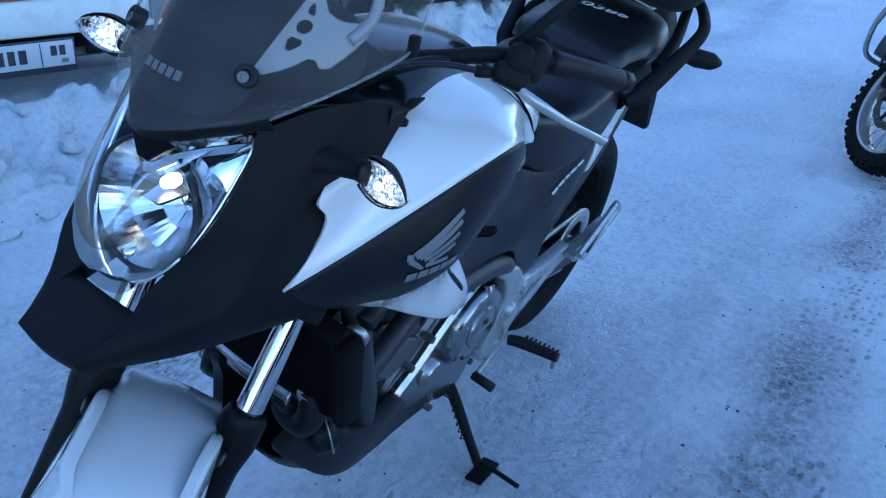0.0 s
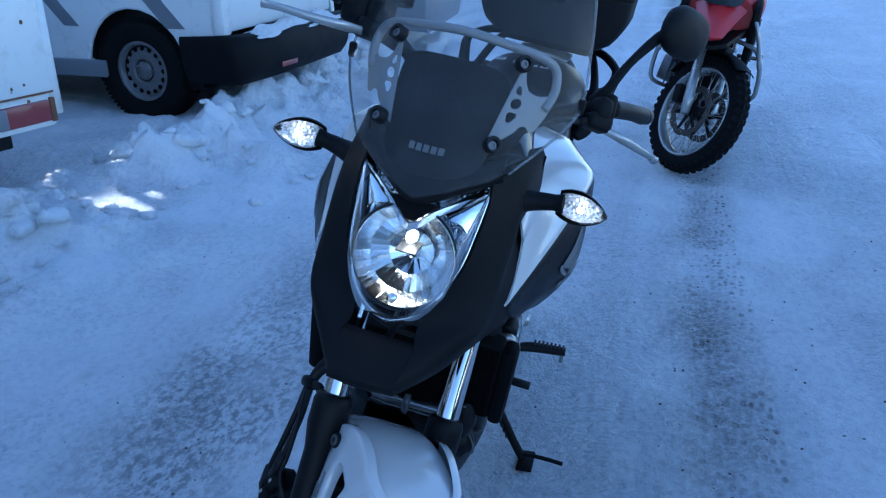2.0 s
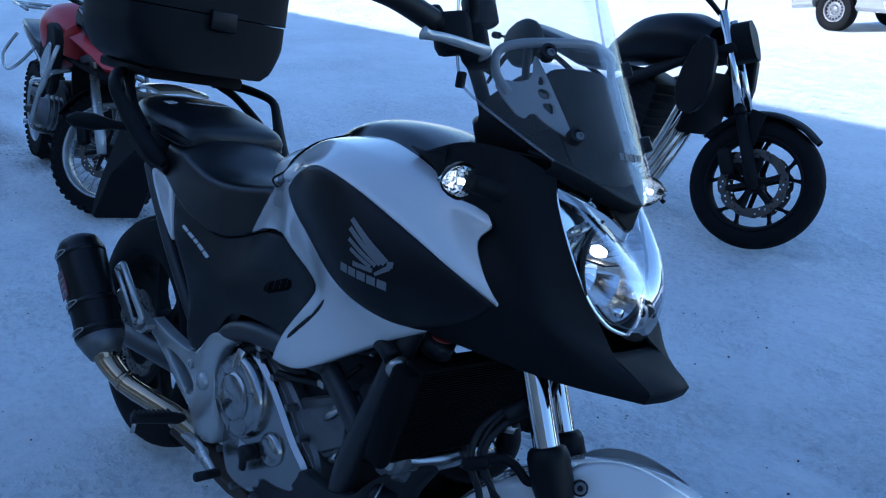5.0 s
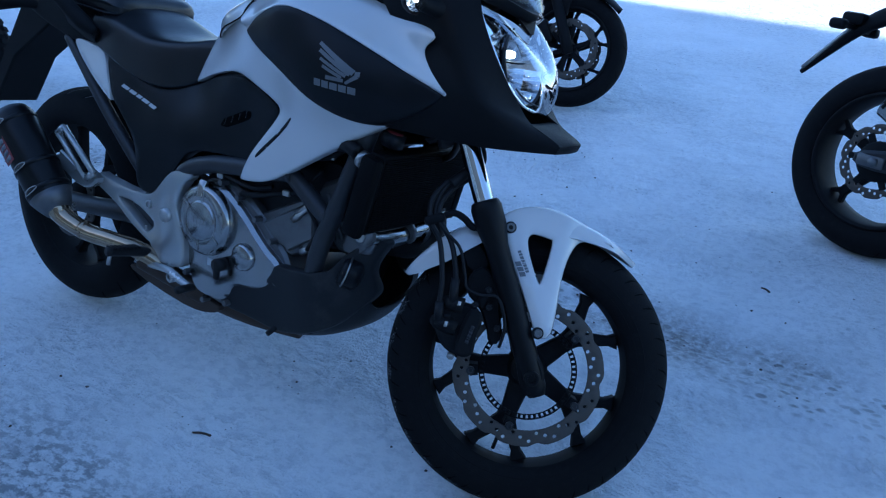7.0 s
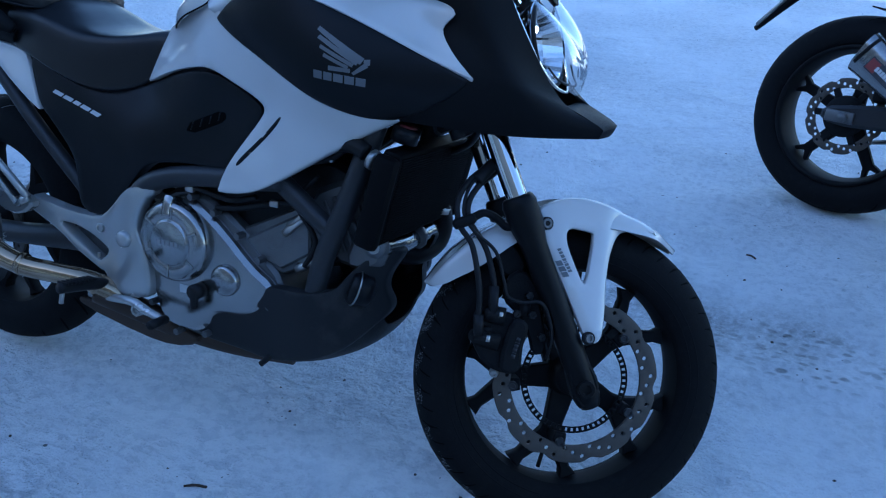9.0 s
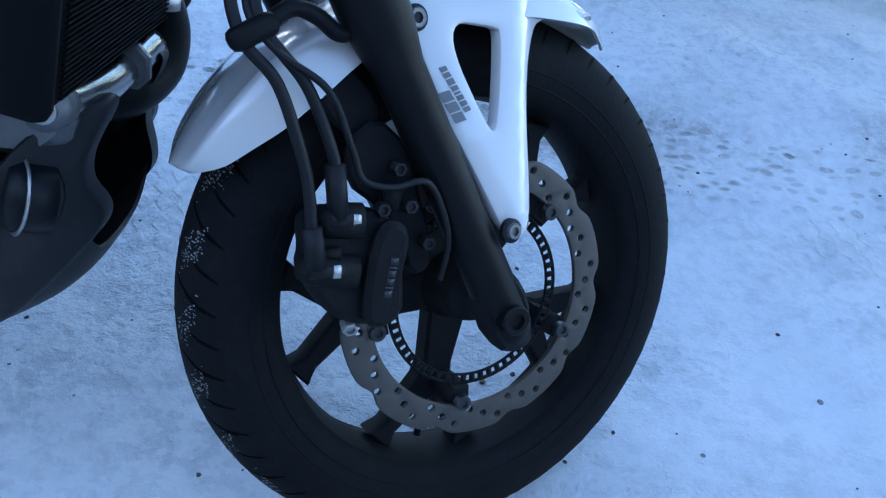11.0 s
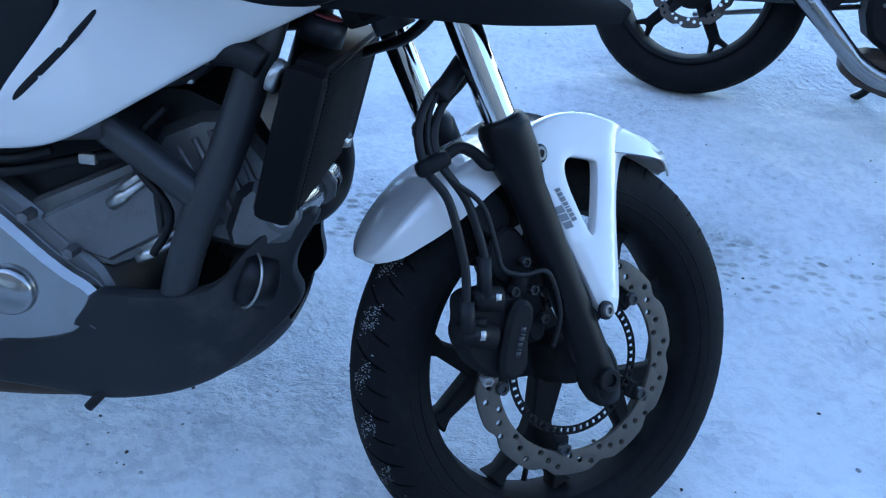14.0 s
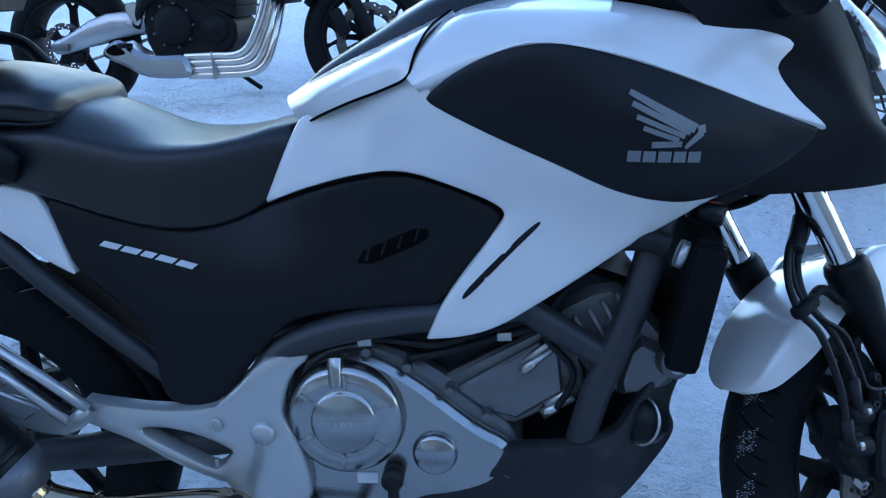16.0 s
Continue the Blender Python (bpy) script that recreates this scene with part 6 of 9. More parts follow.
# handlebar
bar = steer_part("handlebar", tube([(-0.066, -0.395, 1.300), (-0.005, -0.30, 1.275), (0.030, -0.20, 1.240), (0.030, -0.12, 1.195), (0.02, -0.05, 1.165), (0.02, 0.05, 1.165), (0.030, 0.12, 1.195), (0.030, 0.20, 1.240), (-0.005, 0.30, 1.275), (-0.066, 0.395, 1.300)], 0.0115, 12, 5), M_BLACK, "black handlebar at full left lock")
steer_part("bar_clamp", box((0.05, 0.14, 0.05), (0.02, 0, 1.15), 0.012), M_BLACK, "", bar)
for s in (1, -1):
    steer_part("grip", tube([(0.003, s * 0.275, 1.268), (-0.03, s * 0.342, 1.286), (-0.066, s * 0.393, 1.299)], [0.0175, 0.0165, 0.018], 16), M_HOSE, "ribbed rubber grip", bar)
    steer_part("grip_rib", join(*[tube([(0.003 - 0.0685 * t + 0.003, s * (0.275 + 0.118 * t), 1.268 + 0.035 * t + 0.002), (0.003 - 0.0685 * t - 0.012, s * (0.275 + 0.118 * t + 0.008), 1.268 + 0.035 * t + 0.012)], 0.0065, 6) for t in (0.12, 0.24, 0.36, 0.48, 0.6, 0.72, 0.84)]), M_HOSE, "", bar)
    steer_part("bar_end", tube([(-0.066, s * 0.393, 1.299), (-0.078, s * 0.413, 1.305)], 0.0165, 16), M_SATIN, "", bar)
    steer_part("switch_pod", join(box((0.055, 0.05, 0.06), m=Matrix.Translation((0.022, s * 0.243, 1.255)) @ Matrix.Rotation(radians(-s * 25), 4, "Z"), bevel=0.014), box((0.05, 0.035, 0.045), m=Matrix.Translation((0.045, s * 0.225, 1.245)), bevel=0.012), box((0.03, 0.025, 0.03), m=Matrix.Translation((0.0, s * 0.252, 1.285)), bevel=0.009)), M_BLACK, "", bar)
    steer_part("lever_perch", join(box((0.04, 0.05, 0.03), m=Matrix.Translation((0.048, s * 0.225, 1.220)), bevel=0.008), tube([(0.05, s * 0.205, 1.215), (0.065, s * 0.18, 1.205)], 0.008, 10)), M_BLACK, "", bar)
    steer_part("lever", tube([(0.055, s * 0.235, 1.212), (0.072, s * 0.275, 1.203), (0.060, s * 0.32, 1.200), (0.036, s * 0.365, 1.202), (0.020, s * 0.384, 1.203), (0.014, s * 0.394, 1.204)], [0.007, 0.009, 0.0075, 0.0065, 0.007, 0.0095], 10, 5, squash=0.7), M_SILVER, "silver hand lever", bar)
    mir = steer_part("mirror", tube([(0.03, s * 0.215, 1.26), (0.055, s * 0.225, 1.285), (0.062, s * 0.252, 1.345), (0.072, s * 0.290, 1.405), (0.075, s * 0.315, 1.420)], [0.010, 0.009, 0.008, 0.011, 0.016], 10, 5), M_BLACK, "black mirror on a stalk", bar)
    shell = []
    for k in range(9):
        t = k / 8 * math.pi
        rr = math.sin(t) ** 0.75
        shell.append([Vector((0.075 + 0.026 * math.cos(t) + 0.0, s * (0.358 + 0.088 * rr * math.copysign(abs(math.cos(u)) ** 0.75, math.cos(u))), 1.438 + 0.050 * rr * math.copysign(abs(math.sin(u)) ** 0.8, math.sin(u)) + 0.022 * rr * math.cos(u))) for u in [2 * math.pi * j / 24 for j in range(24)]])
    swing = Matrix.Translation((0.075, s * 0.32, 1.43)) @ Matrix.Rotation(radians(s * 30), 4, "Z") @ Matrix.Translation((-0.075, -s * 0.32, -1.43))
    steer_part("mirror_shell", grid_mesh([[swing @ q for q in row] for row in shell], close_u=True), M_BLACK, "", mir)
steer_part("clutch_cable", tube([(0.064, 0.18, 1.206), (0.085, 0.13, 1.19), (0.09, 0.07, 1.15), (0.06, 0.03, 1.08), (0.02, 0.03, 1.0)], 0.0045, 8), M_HOSE, "", bar)
steer_part("brake_reservoir", join(tube([(0.06, -0.20, 1.275), (0.06, -0.20, 1.315)], 0.026, 18), box((0.02, 0.03, 0.03), (0.05, -0.21, 1.26), 0.006)), M_BLACK, "", bar)
steer_part("wiring_loom", tube([(0.03, 0.16, 1.215), (0.045, 0.10, 1.175), (0.05, 0.05, 1.12), (0.03, 0.02, 1.02)], 0.008, 8), M_HOSE, "", bar)

# ---------------- frame, engine ----------------
def both_tube(name, pts, r, mat, label=""):
    both(name, lambda: tube(pts, r, 14, 5), mat, label)
both_tube("frame_tube", [(-0.62, -0.150, 0.605), (-0.70, -0.150, 0.594), (-0.80, -0.148, 0.584), (-0.90, -0.146, 0.568), (-0.98, -0.142, 0.535), (-1.04, -0.13, 0.47)], 0.0225, M_FRAME, "dark grey frame rail")
both_tube("down_tube", [(-0.40, -0.08, 0.86), (-0.425, -0.125, 0.76), (-0.450, -0.140, 0.665), (-0.478, -0.145, 0.578), (-0.521, -0.143, 0.471), (-0.545, -0.136, 0.387), (-0.556, -0.118, 0.33)], 0.022, M_FRAME, "dark grey down tube")
both_tube("cross_tube", [(-0.68, -0.14, 0.632), (-0.617, -0.142, 0.591), (-0.56, -0.142, 0.553), (-0.505, -0.142, 0.516)], 0.0205, M_FRAME)
both_tube("seat_tube", [(-1.16, -0.115, 0.47), (-1.206, -0.118, 0.512), (-1.28, -0.120, 0.578), (-1.36, -0.122, 0.655), (-1.44, -0.12, 0.735), (-1.52, -0.11, 0.80)], 0.017, M_FRAME)
both_tube("top_rail", [(-0.38, -0.05, 0.93), (-0.50, -0.10, 0.80), (-0.62, -0.13, 0.70), (-0.72, -0.135, 0.63)], 0.022, M_FRAME)
part("head_tube", tube([(-0.335, 0, 0.78), (-0.42, 0, 0.95)], 0.038, 20), M_FRAME, bike)
# dark mass inside: air box and tank
part("air_box", ring_loft([(-0.44, [(0, 0.96), (0.10, 0.94), (0.13, 0.86), (0.09, 0.78), (0, 0.76)]), (-0.60, [(0, 1.0), (0.14, 0.96), (0.165, 0.84), (0.11, 0.70), (0, 0.68)]), (-0.80, [(0, 0.96), (0.13, 0.92), (0.14, 0.80), (0.11, 0.64), (0, 0.62)]), (-0.96, [(0, 0.85), (0.08, 0.83), (0.09, 0.72), (0.08, 0.60), (0, 0.58)])]), M_SATIN, bike)
part("under_seat", ring_loft([(-0.95, [(0, 0.78), (0.08, 0.76), (0.09, 0.66), (0.07, 0.56), (0, 0.54)]), (-1.15, [(0, 0.76), (0.11, 0.74), (0.12, 0.64), (0.09, 0.52), (0, 0.50)]), (-1.34, [(0, 0.82), (0.12, 0.80), (0.12, 0.74), (0.09, 0.68), (0, 0.66)])]), M_SATIN, bike)
CASE = [(-0.985, 0.50), (-0.90, 0.545), (-0.83, 0.53), (-0.76, 0.49), (-0.69, 0.43), (-0.64, 0.385), (-0.63, 0.32), (-0.68, 0.25), (-0.76, 0.21), (-0.88, 0.205), (-0.96, 0.235), (-1.00, 0.33)]
eng = part("engine", prism(CASE, -0.118, 0.118, 0.008, 1), M_ALU_RAW, bike, "cast aluminium twin engine")
COVER2 = [(-0.985, 0.44), (-0.955, 0.50), (-0.895, 0.530), (-0.84, 0.515), (-0.776, 0.470), (-0.70, 0.402), (-0.652, 0.378), (-0.645, 0.345), (-0.675, 0.308), (-0.735, 0.288), (-0.80, 0.282), (-0.822, 0.235), (-0.885, 0.220), (-0.945, 0.235), (-0.975, 0.33)]
for s in (Matrix(), MIRROR):
    part("engine_cover", prism(COVER2, -0.112, -0.142, 0.009, 2), M_ALU, eng, "silver engine side cover", s)
    part("gasket_rim", prism([(x * 1.006 + 0.005, z * 1.012 - 0.004) for x, z in COVER2], -0.110, -0.1225, 0.003, 2), M_ALU_RAW, eng, "", s)
    part("clutch_cover", lathe([(0.001, 0.1715), (0.046, 0.1715), (0.048, 0.1705), (0.0495, 0.166), (0.053, 0.1655), (0.058, 0.1672), (0.078, 0.166), (0.086, 0.160), (0.090, 0.150), (0.091, 0.138)], 56), M_ALU, eng, "round brushed clutch cover", s @ Matrix.Translation((-0.896, 0, 0.428)) @ Matrix.Rotation(radians(180), 4, "Z"))
    for k in range(6):
        a = radians(60 * k + 25)
        rib = box((0.026, 0.006, 0.008), m=Matrix.Translation((-0.896 + 0.066 * math.cos(a), -0.1655, 0.428 + 0.066 * math.sin(a))) @ turn_y(math.degrees(a)), bevel=0.002)
        part("cover_rib", rib, M_ALU, eng, "", s)
    part("small_cover", lathe([(0.001, 0.155), (0.028, 0.155), (0.033, 0.150), (0.036, 0.138)], 36), M_ALU, eng, "", s @ Matrix.Translation((-0.765, 0, 0.365)) @ Matrix.Rotation(radians(180), 4, "Z"))
    part("filler_lug", tube([(-0.905, -0.150, 0.524), (-0.904, -0.158, 0.510), (-0.903, -0.167, 0.486)], [0.0135, 0.0125, 0.010], 14), M_ALU, eng, "", s)
    b = bars([0.92, 0.88, 0.95, 0.90, 0.92], 0.010, 0.24)
    b.transform(Matrix.Translation((-0.896, -0.1722, 0.428)))
    part("cover_mark", b, M_DECAL_DIM, eng, "faint cast lettering", s, flat=True)
    for x, z in ((-0.738, 0.466), (-0.684, 0.424), (-0.80, 0.505), (-0.86, 0.530), (-0.985, 0.482), (-0.988, 0.40), (-0.97, 0.27), (-0.90, 0.215), (-0.82, 0.228), (-0.655, 0.330)):
        part("cover_bolt", bolt((x, -0.132, z), (0, -1, 0), 0.0085, 0.012, 6, False), M_ALU_RAW, eng, "", s)
part("oil_cap", tube([(-0.830, -0.14, 0.330), (-0.830, -0.170, 0.330)], 0.017, 10), M_HOSE, eng, "black oil filler cap")
part("oil_tab", box((0.018, 0.012, 0.05), (-0.829, -0.166, 0.318), 0.005), M_HOSE, eng)
part("engine_label", box((0.032, 0.001, 0.018), (-0.872, -0.1432, 0.322), 0), M_DECAL_WHITE, eng, "white paper label")
part("cylinder_block", prism([(-0.76, 0.47), (-0.60, 0.552), (-0.545, 0.520), (-0.535, 0.445), (-0.64, 0.395), (-0.70, 0.40)], -0.108, 0.108, 0.006), M_ALU_RAW, eng, "grey cast cylinder block")
both("block_cover", lambda: prism([(-0.728, 0.462), (-0.605, 0.533), (-0.575, 0.522), (-0.570, 0.455), (-0.640, 0.410), (-0.690, 0.425)], -0.104, -0.122, 0.005), M_ALU_RAW, "", eng)
part("cylinder_head", prism([(-0.60, 0.575), (-0.50, 0.625), (-0.455, 0.590), (-0.405, 0.525), (-0.405, 0.470), (-0.46, 0.435), (-0.535, 0.445), (-0.55, 0.52)], -0.102, 0.102, 0.012, 1), M_ALU_RAW, eng, "grey cylinder head")
both("head_rib", lambda: join(*[prism([(-0.575 + 0.02 * k, 0.555 + 0.012 * k), (-0.568 + 0.02 * k, 0.558 + 0.012 * k), (-0.515 + 0.02 * k, 0.465 + 0.008 * k), (-0.522 + 0.02 * k, 0.462 + 0.008 * k)], -0.100, -0.107, 0.001) for k in range(5)]), M_ALU_RAW, "", eng)
for p, q in (((-0.632, -0.124, 0.490), (-0.586, -0.128, 0.526)), ((-0.601, -0.120, 0.418), (-0.555, -0.122, 0.446))):
    part("cap_bolt", tube([p, tuple(Vector(p).lerp(Vector(q), 0.4)), tuple(Vector(p).lerp(Vector(q), 0.45)), q], [0.0085, 0.0085, 0.006, 0.005], 10, smooth=False), M_STEEL, eng)
    part("cap_bolt", tube([tuple(Vector(p) + Vector((0.004, 0.004, 0.014))), tuple(Vector(q) + Vector((0.004, 0.004, 0.014)))], 0.006, 8), M_STEEL, eng)
part("engine_back", prism([(-0.98, 0.52), (-0.74, 0.60), (-0.58, 0.66), (-0.42, 0.60), (-0.44, 0.45), (-0.66, 0.40), (-0.98, 0.36)], -0.088, 0.088, 0.01, 1), M_SATIN, eng)
for pts, r in ((((-0.60, -0.118, 0.56), (-0.67, -0.125, 0.545), (-0.74, -0.128, 0.525), (-0.80, -0.13, 0.515)), 0.007), (((-0.56, -0.12, 0.62), (-0.60, -0.13, 0.56), (-0.555, -0.128, 0.49), (-0.58, -0.126, 0.43)), 0.0055), (((-0.95, -0.135, 0.545), (-0.85, -0.14, 0.552), (-0.76, -0.138, 0.54), (-0.70, -0.13, 0.555)), 0.006), (((-0.48, -0.12, 0.70), (-0.53, -0.13, 0.66), (-0.60, -0.125, 0.645)), 0.008)):
    part("cable", tube(pts, r, 8), M_HOSE, eng)
for p in ((-0.655, -0.128, 0.548), (-0.62, -0.13, 0.63), (-0.53, -0.13, 0.66), (-0.86, -0.142, 0.548), (-0.905, -0.14, 0.55)):
    part("cable_clip", box((0.022, 0.010, 0.014), p, 0.003), M_STEEL, eng)
# radiator
RADM = Matrix.Translation((-0.392, 0, 0.610)) @ Matrix.Rotation(radians(12), 4, "Y")
rad = part("radiator", box((0.040, 0.34, 0.185), (0, 0, 0), 0.008), M_FIN, bike, "black radiator with horizontal fins", RADM)
for k in range(34):
    part("fin", box((0.0035, 0.325, 0.0018), (0.0215, 0, -0.083 + 0.166 * k / 33), 0), M_FIN, rad, "", RADM)
for s in (1, -1):
    part("side_tank", box((0.048, 0.030, 0.185), (0.0, s * 0.182, -0.006), 0.012), M_FIN, rad, "", RADM)
    part("radiator_hose", tube([(-0.43, s * 0.165, 0.690), (-0.46, s * 0.16, 0.70), (-0.52, s * 0.13, 0.69), (-0.56, s * 0.10, 0.66)], 0.017, 12), M_HOSE, rad)
    part("hose_clamp", tube([(-0.417, s * 0.168, 0.682), (-0.407, s * 0.169, 0.678)], 0.0195, 14), M_STEEL, rad, "bright hose clamp")
part("radiator_cap", tube([(-0.375, -0.125, 0.715), (-0.368, -0.125, 0.742)], 0.026, 18), M_SATIN, rad)
part("cap_label", tube([(-0.3675, -0.125, 0.743), (-0.367, -0.125, 0.745)], 0.018, 18), M_DARKRED, rad, "dull red cap label")
part("lower_hose", tube([(-0.40, 0.120, 0.540), (-0.395, 0.128, 0.500), (-0.40, 0.110, 0.462), (-0.42, 0.06, 0.445), (-0.46, 0.02, 0.45)], 0.0235, 14), M_HOSE, rad, "thick black coolant hose")
part("hose_band", tube([(-0.402, 0.118, 0.530), (-0.401, 0.119, 0.542)], 0.0255, 14), M_STEEL, rad)
casting = part("water_outlet", tube([(-0.418, -0.128, 0.505), (-0.411, -0.09, 0.498), (-0.405, -0.03, 0.494), (-0.402, 0.03, 0.496), (-0.402, 0.085, 0.499)], [0.017, 0.0145, 0.0155, 0.014, 0.017], 12, 5, squash=1.25), M_ALU, rad, "weathered cast coolant pipe under the radiator")
part("pipe_boss", tube([(-0.414, -0.122, 0.504), (-0.410, -0.150, 0.508)], [0.023, 0.020], 18), M_ALU_RAW, casting)
part("boss_bolt", bolt((-0.409, -0.152, 0.508), (0.15, -1, 0.15), 0.0115, 0.004, 16), M_STEEL, casting)
part("pipe_flange", prism([(-0.022, -0.024), (0.024, -0.024), (0.028, 0.022), (-0.020, 0.026)], -0.006, 0.006, 0.003, 1), M_ALU_RAW, casting, "", Matrix.Translation((-0.402, 0.012, 0.497)))
part("exhaust_port", prism([(-0.47, 0.545), (-0.41, 0.515), (-0.40, 0.470), (-0.44, 0.440), (-0.50, 0.445)], -0.118, -0.02, 0.012, 1), M_ALU_RAW, casting)
both("reflector_ring", lambda: join(lathe([(0.033, 0.0), (0.036, 0.002), (0.039, 0.0), (0.036, -0.002)], 28, closed=True)), M_STEEL)
for o in [o for o in bike.children if o.name.startswith("reflector_ring")]:
    s = -1 if o is [q for q in bike.children if q.name.startswith("reflector_ring")][0] else 1
    o.data.transform(Matrix.Translation((-0.457, s * 0.128, 0.412)) @ Matrix.Rotation(radians(s * 52), 4, "Z") @ Matrix.Rotation(radians(s * 18), 4, "X"))
    tagged(part("horn", lathe([(0.001, 0.012), (0.030, 0.010), (0.036, 0.0), (0.036, -0.03), (0.020, -0.04), (0.001, -0.04)], 28), M_SATIN, bike, "", Matrix.Translation((-0.462, s * 0.126, 0.412)) @ Matrix.Rotation(radians(s * 52 + (180 if s < 0 else 0)), 4, "Z") @ Matrix.Rotation(radians(18), 4, "X")))
# belly pan
PANSIDE = [(-0.815, 0.290), (-0.845, 0.243), (-0.850, 0.212), (-0.735, 0.203), (-0.668, 0.192), (-0.573, 0.218), (-0.520, 0.244), (-0.481, 0.270), (-0.440, 0.314), (-0.408, 0.350), (-0.399, 0.368), (-0.400, 0.386), (-0.409, 0.408), (-0.407, 0.432), (-0.397, 0.456),
           (-0.382, 0.482), (-0.380, 0.494), (-0.392, 0.498), (-0.425, 0.484), (-0.455, 0.458), (-0.475, 0.432), (-0.492, 0.405), (-0.530, 0.392), (-0.575, 0.386), (-0.655, 0.380), (-0.668, 0.350), (-0.715, 0.300)]
PAN = surface([(-0.80, 0.26, 0.132), (-0.65, 0.21, 0.118), (-0.65, 0.36, 0.150), (-0.50, 0.37, 0.152), (-0.50, 0.26, 0.122), (-0.46, 0.41, 0.136), (-0.385, 0.49, 0.090), (-0.42, 0.47, 0.108), (-0.405, 0.38, 0.088), (-0.45, 0.33, 0.112), (-0.56, 0.31, 0.150), (-0.42, 0.345, 0.094)])
both("belly_pan_side", lambda: panel(PANSIDE, PAN, 0.006, 0.02, 0.013, 2), M_PAN, "black plastic belly pan")
part("belly_pan", patch([[(-0.82, -0.120, 0.245), (-0.735, -0.118, 0.214), (-0.655, -0.112, 0.200), (-0.56, -0.110, 0.222), (-0.50, -0.100, 0.262), (-0.455, -0.094, 0.305), (-0.428, -0.090, 0.332), (-0.415, -0.088, 0.352)],
                         [(-0.82, -0.05, 0.225), (-0.735, -0.05, 0.192), (-0.655, -0.05, 0.180), (-0.56, -0.05, 0.205), (-0.49, -0.05, 0.240), (-0.45, -0.048, 0.272), (-0.428, -0.046, 0.298), (-0.418, -0.045, 0.315)],
                         [(-0.82, 0.05, 0.225), (-0.735, 0.05, 0.192), (-0.655, 0.05, 0.180), (-0.56, 0.05, 0.205), (-0.49, 0.05, 0.240), (-0.45, 0.048, 0.272), (-0.428, 0.046, 0.298), (-0.418, 0.045, 0.315)],
                         [(-0.82, 0.120, 0.245), (-0.735, 0.118, 0.214), (-0.655, 0.112, 0.200), (-0.56, 0.110, 0.222), (-0.50, 0.100, 0.262), (-0.455, 0.094, 0.305), (-0.428, 0.090, 0.332), (-0.415, 0.088, 0.352)]], 4, 5, 0.004), M_PAN, bike)
part("drain_stub", tube([(-0.665, -0.112, 0.208), (-0.685, -0.122, 0.185)], 0.007, 8), M_HOSE, bike)
# footrest hangers
HANGER = [(-1.300, 0.468), (-1.283, 0.463), (-1.185, 0.446), (-1.105, 0.446), (-1.068, 0.472), (-1.014, 0.528), (-0.995, 0.534), (-0.961, 0.540), (-0.940, 0.530), (-0.971, 0.504), (-0.989, 0.454), (-0.987, 0.429), (-0.968, 0.394), (-0.959, 0.343), (-0.956, 0.301), (-0.972, 0.281), (-1.042, 0.280), (-1.086, 0.294), (-1.087, 0.321), (-1.109, 0.323), (-1.176, 0.357), (-1.222, 0.392), (-1.289, 0.424), (-1.318, 0.437)]
HANGHOLE = [(-1.219, 0.418), (-1.159, 0.414), (-1.078, 0.381), (-1.075, 0.372), (-1.095, 0.352), (-1.111, 0.344), (-1.154, 0.371), (-1.205, 0.403)]
def hanger_depth(x, z):
    return 0.158 + 0.012 * math.exp(-((x + 1.02) / 0.06) ** 2) + 0.012 * max(0.0, -1.12 - x) / 0.2
hg = both("footrest_hanger", lambda: panel(HANGER, hanger_depth, 0.006, 0.024, 0.011, 1, [HANGHOLE]), M_SILVER, "silver painted alloy footrest hanger")
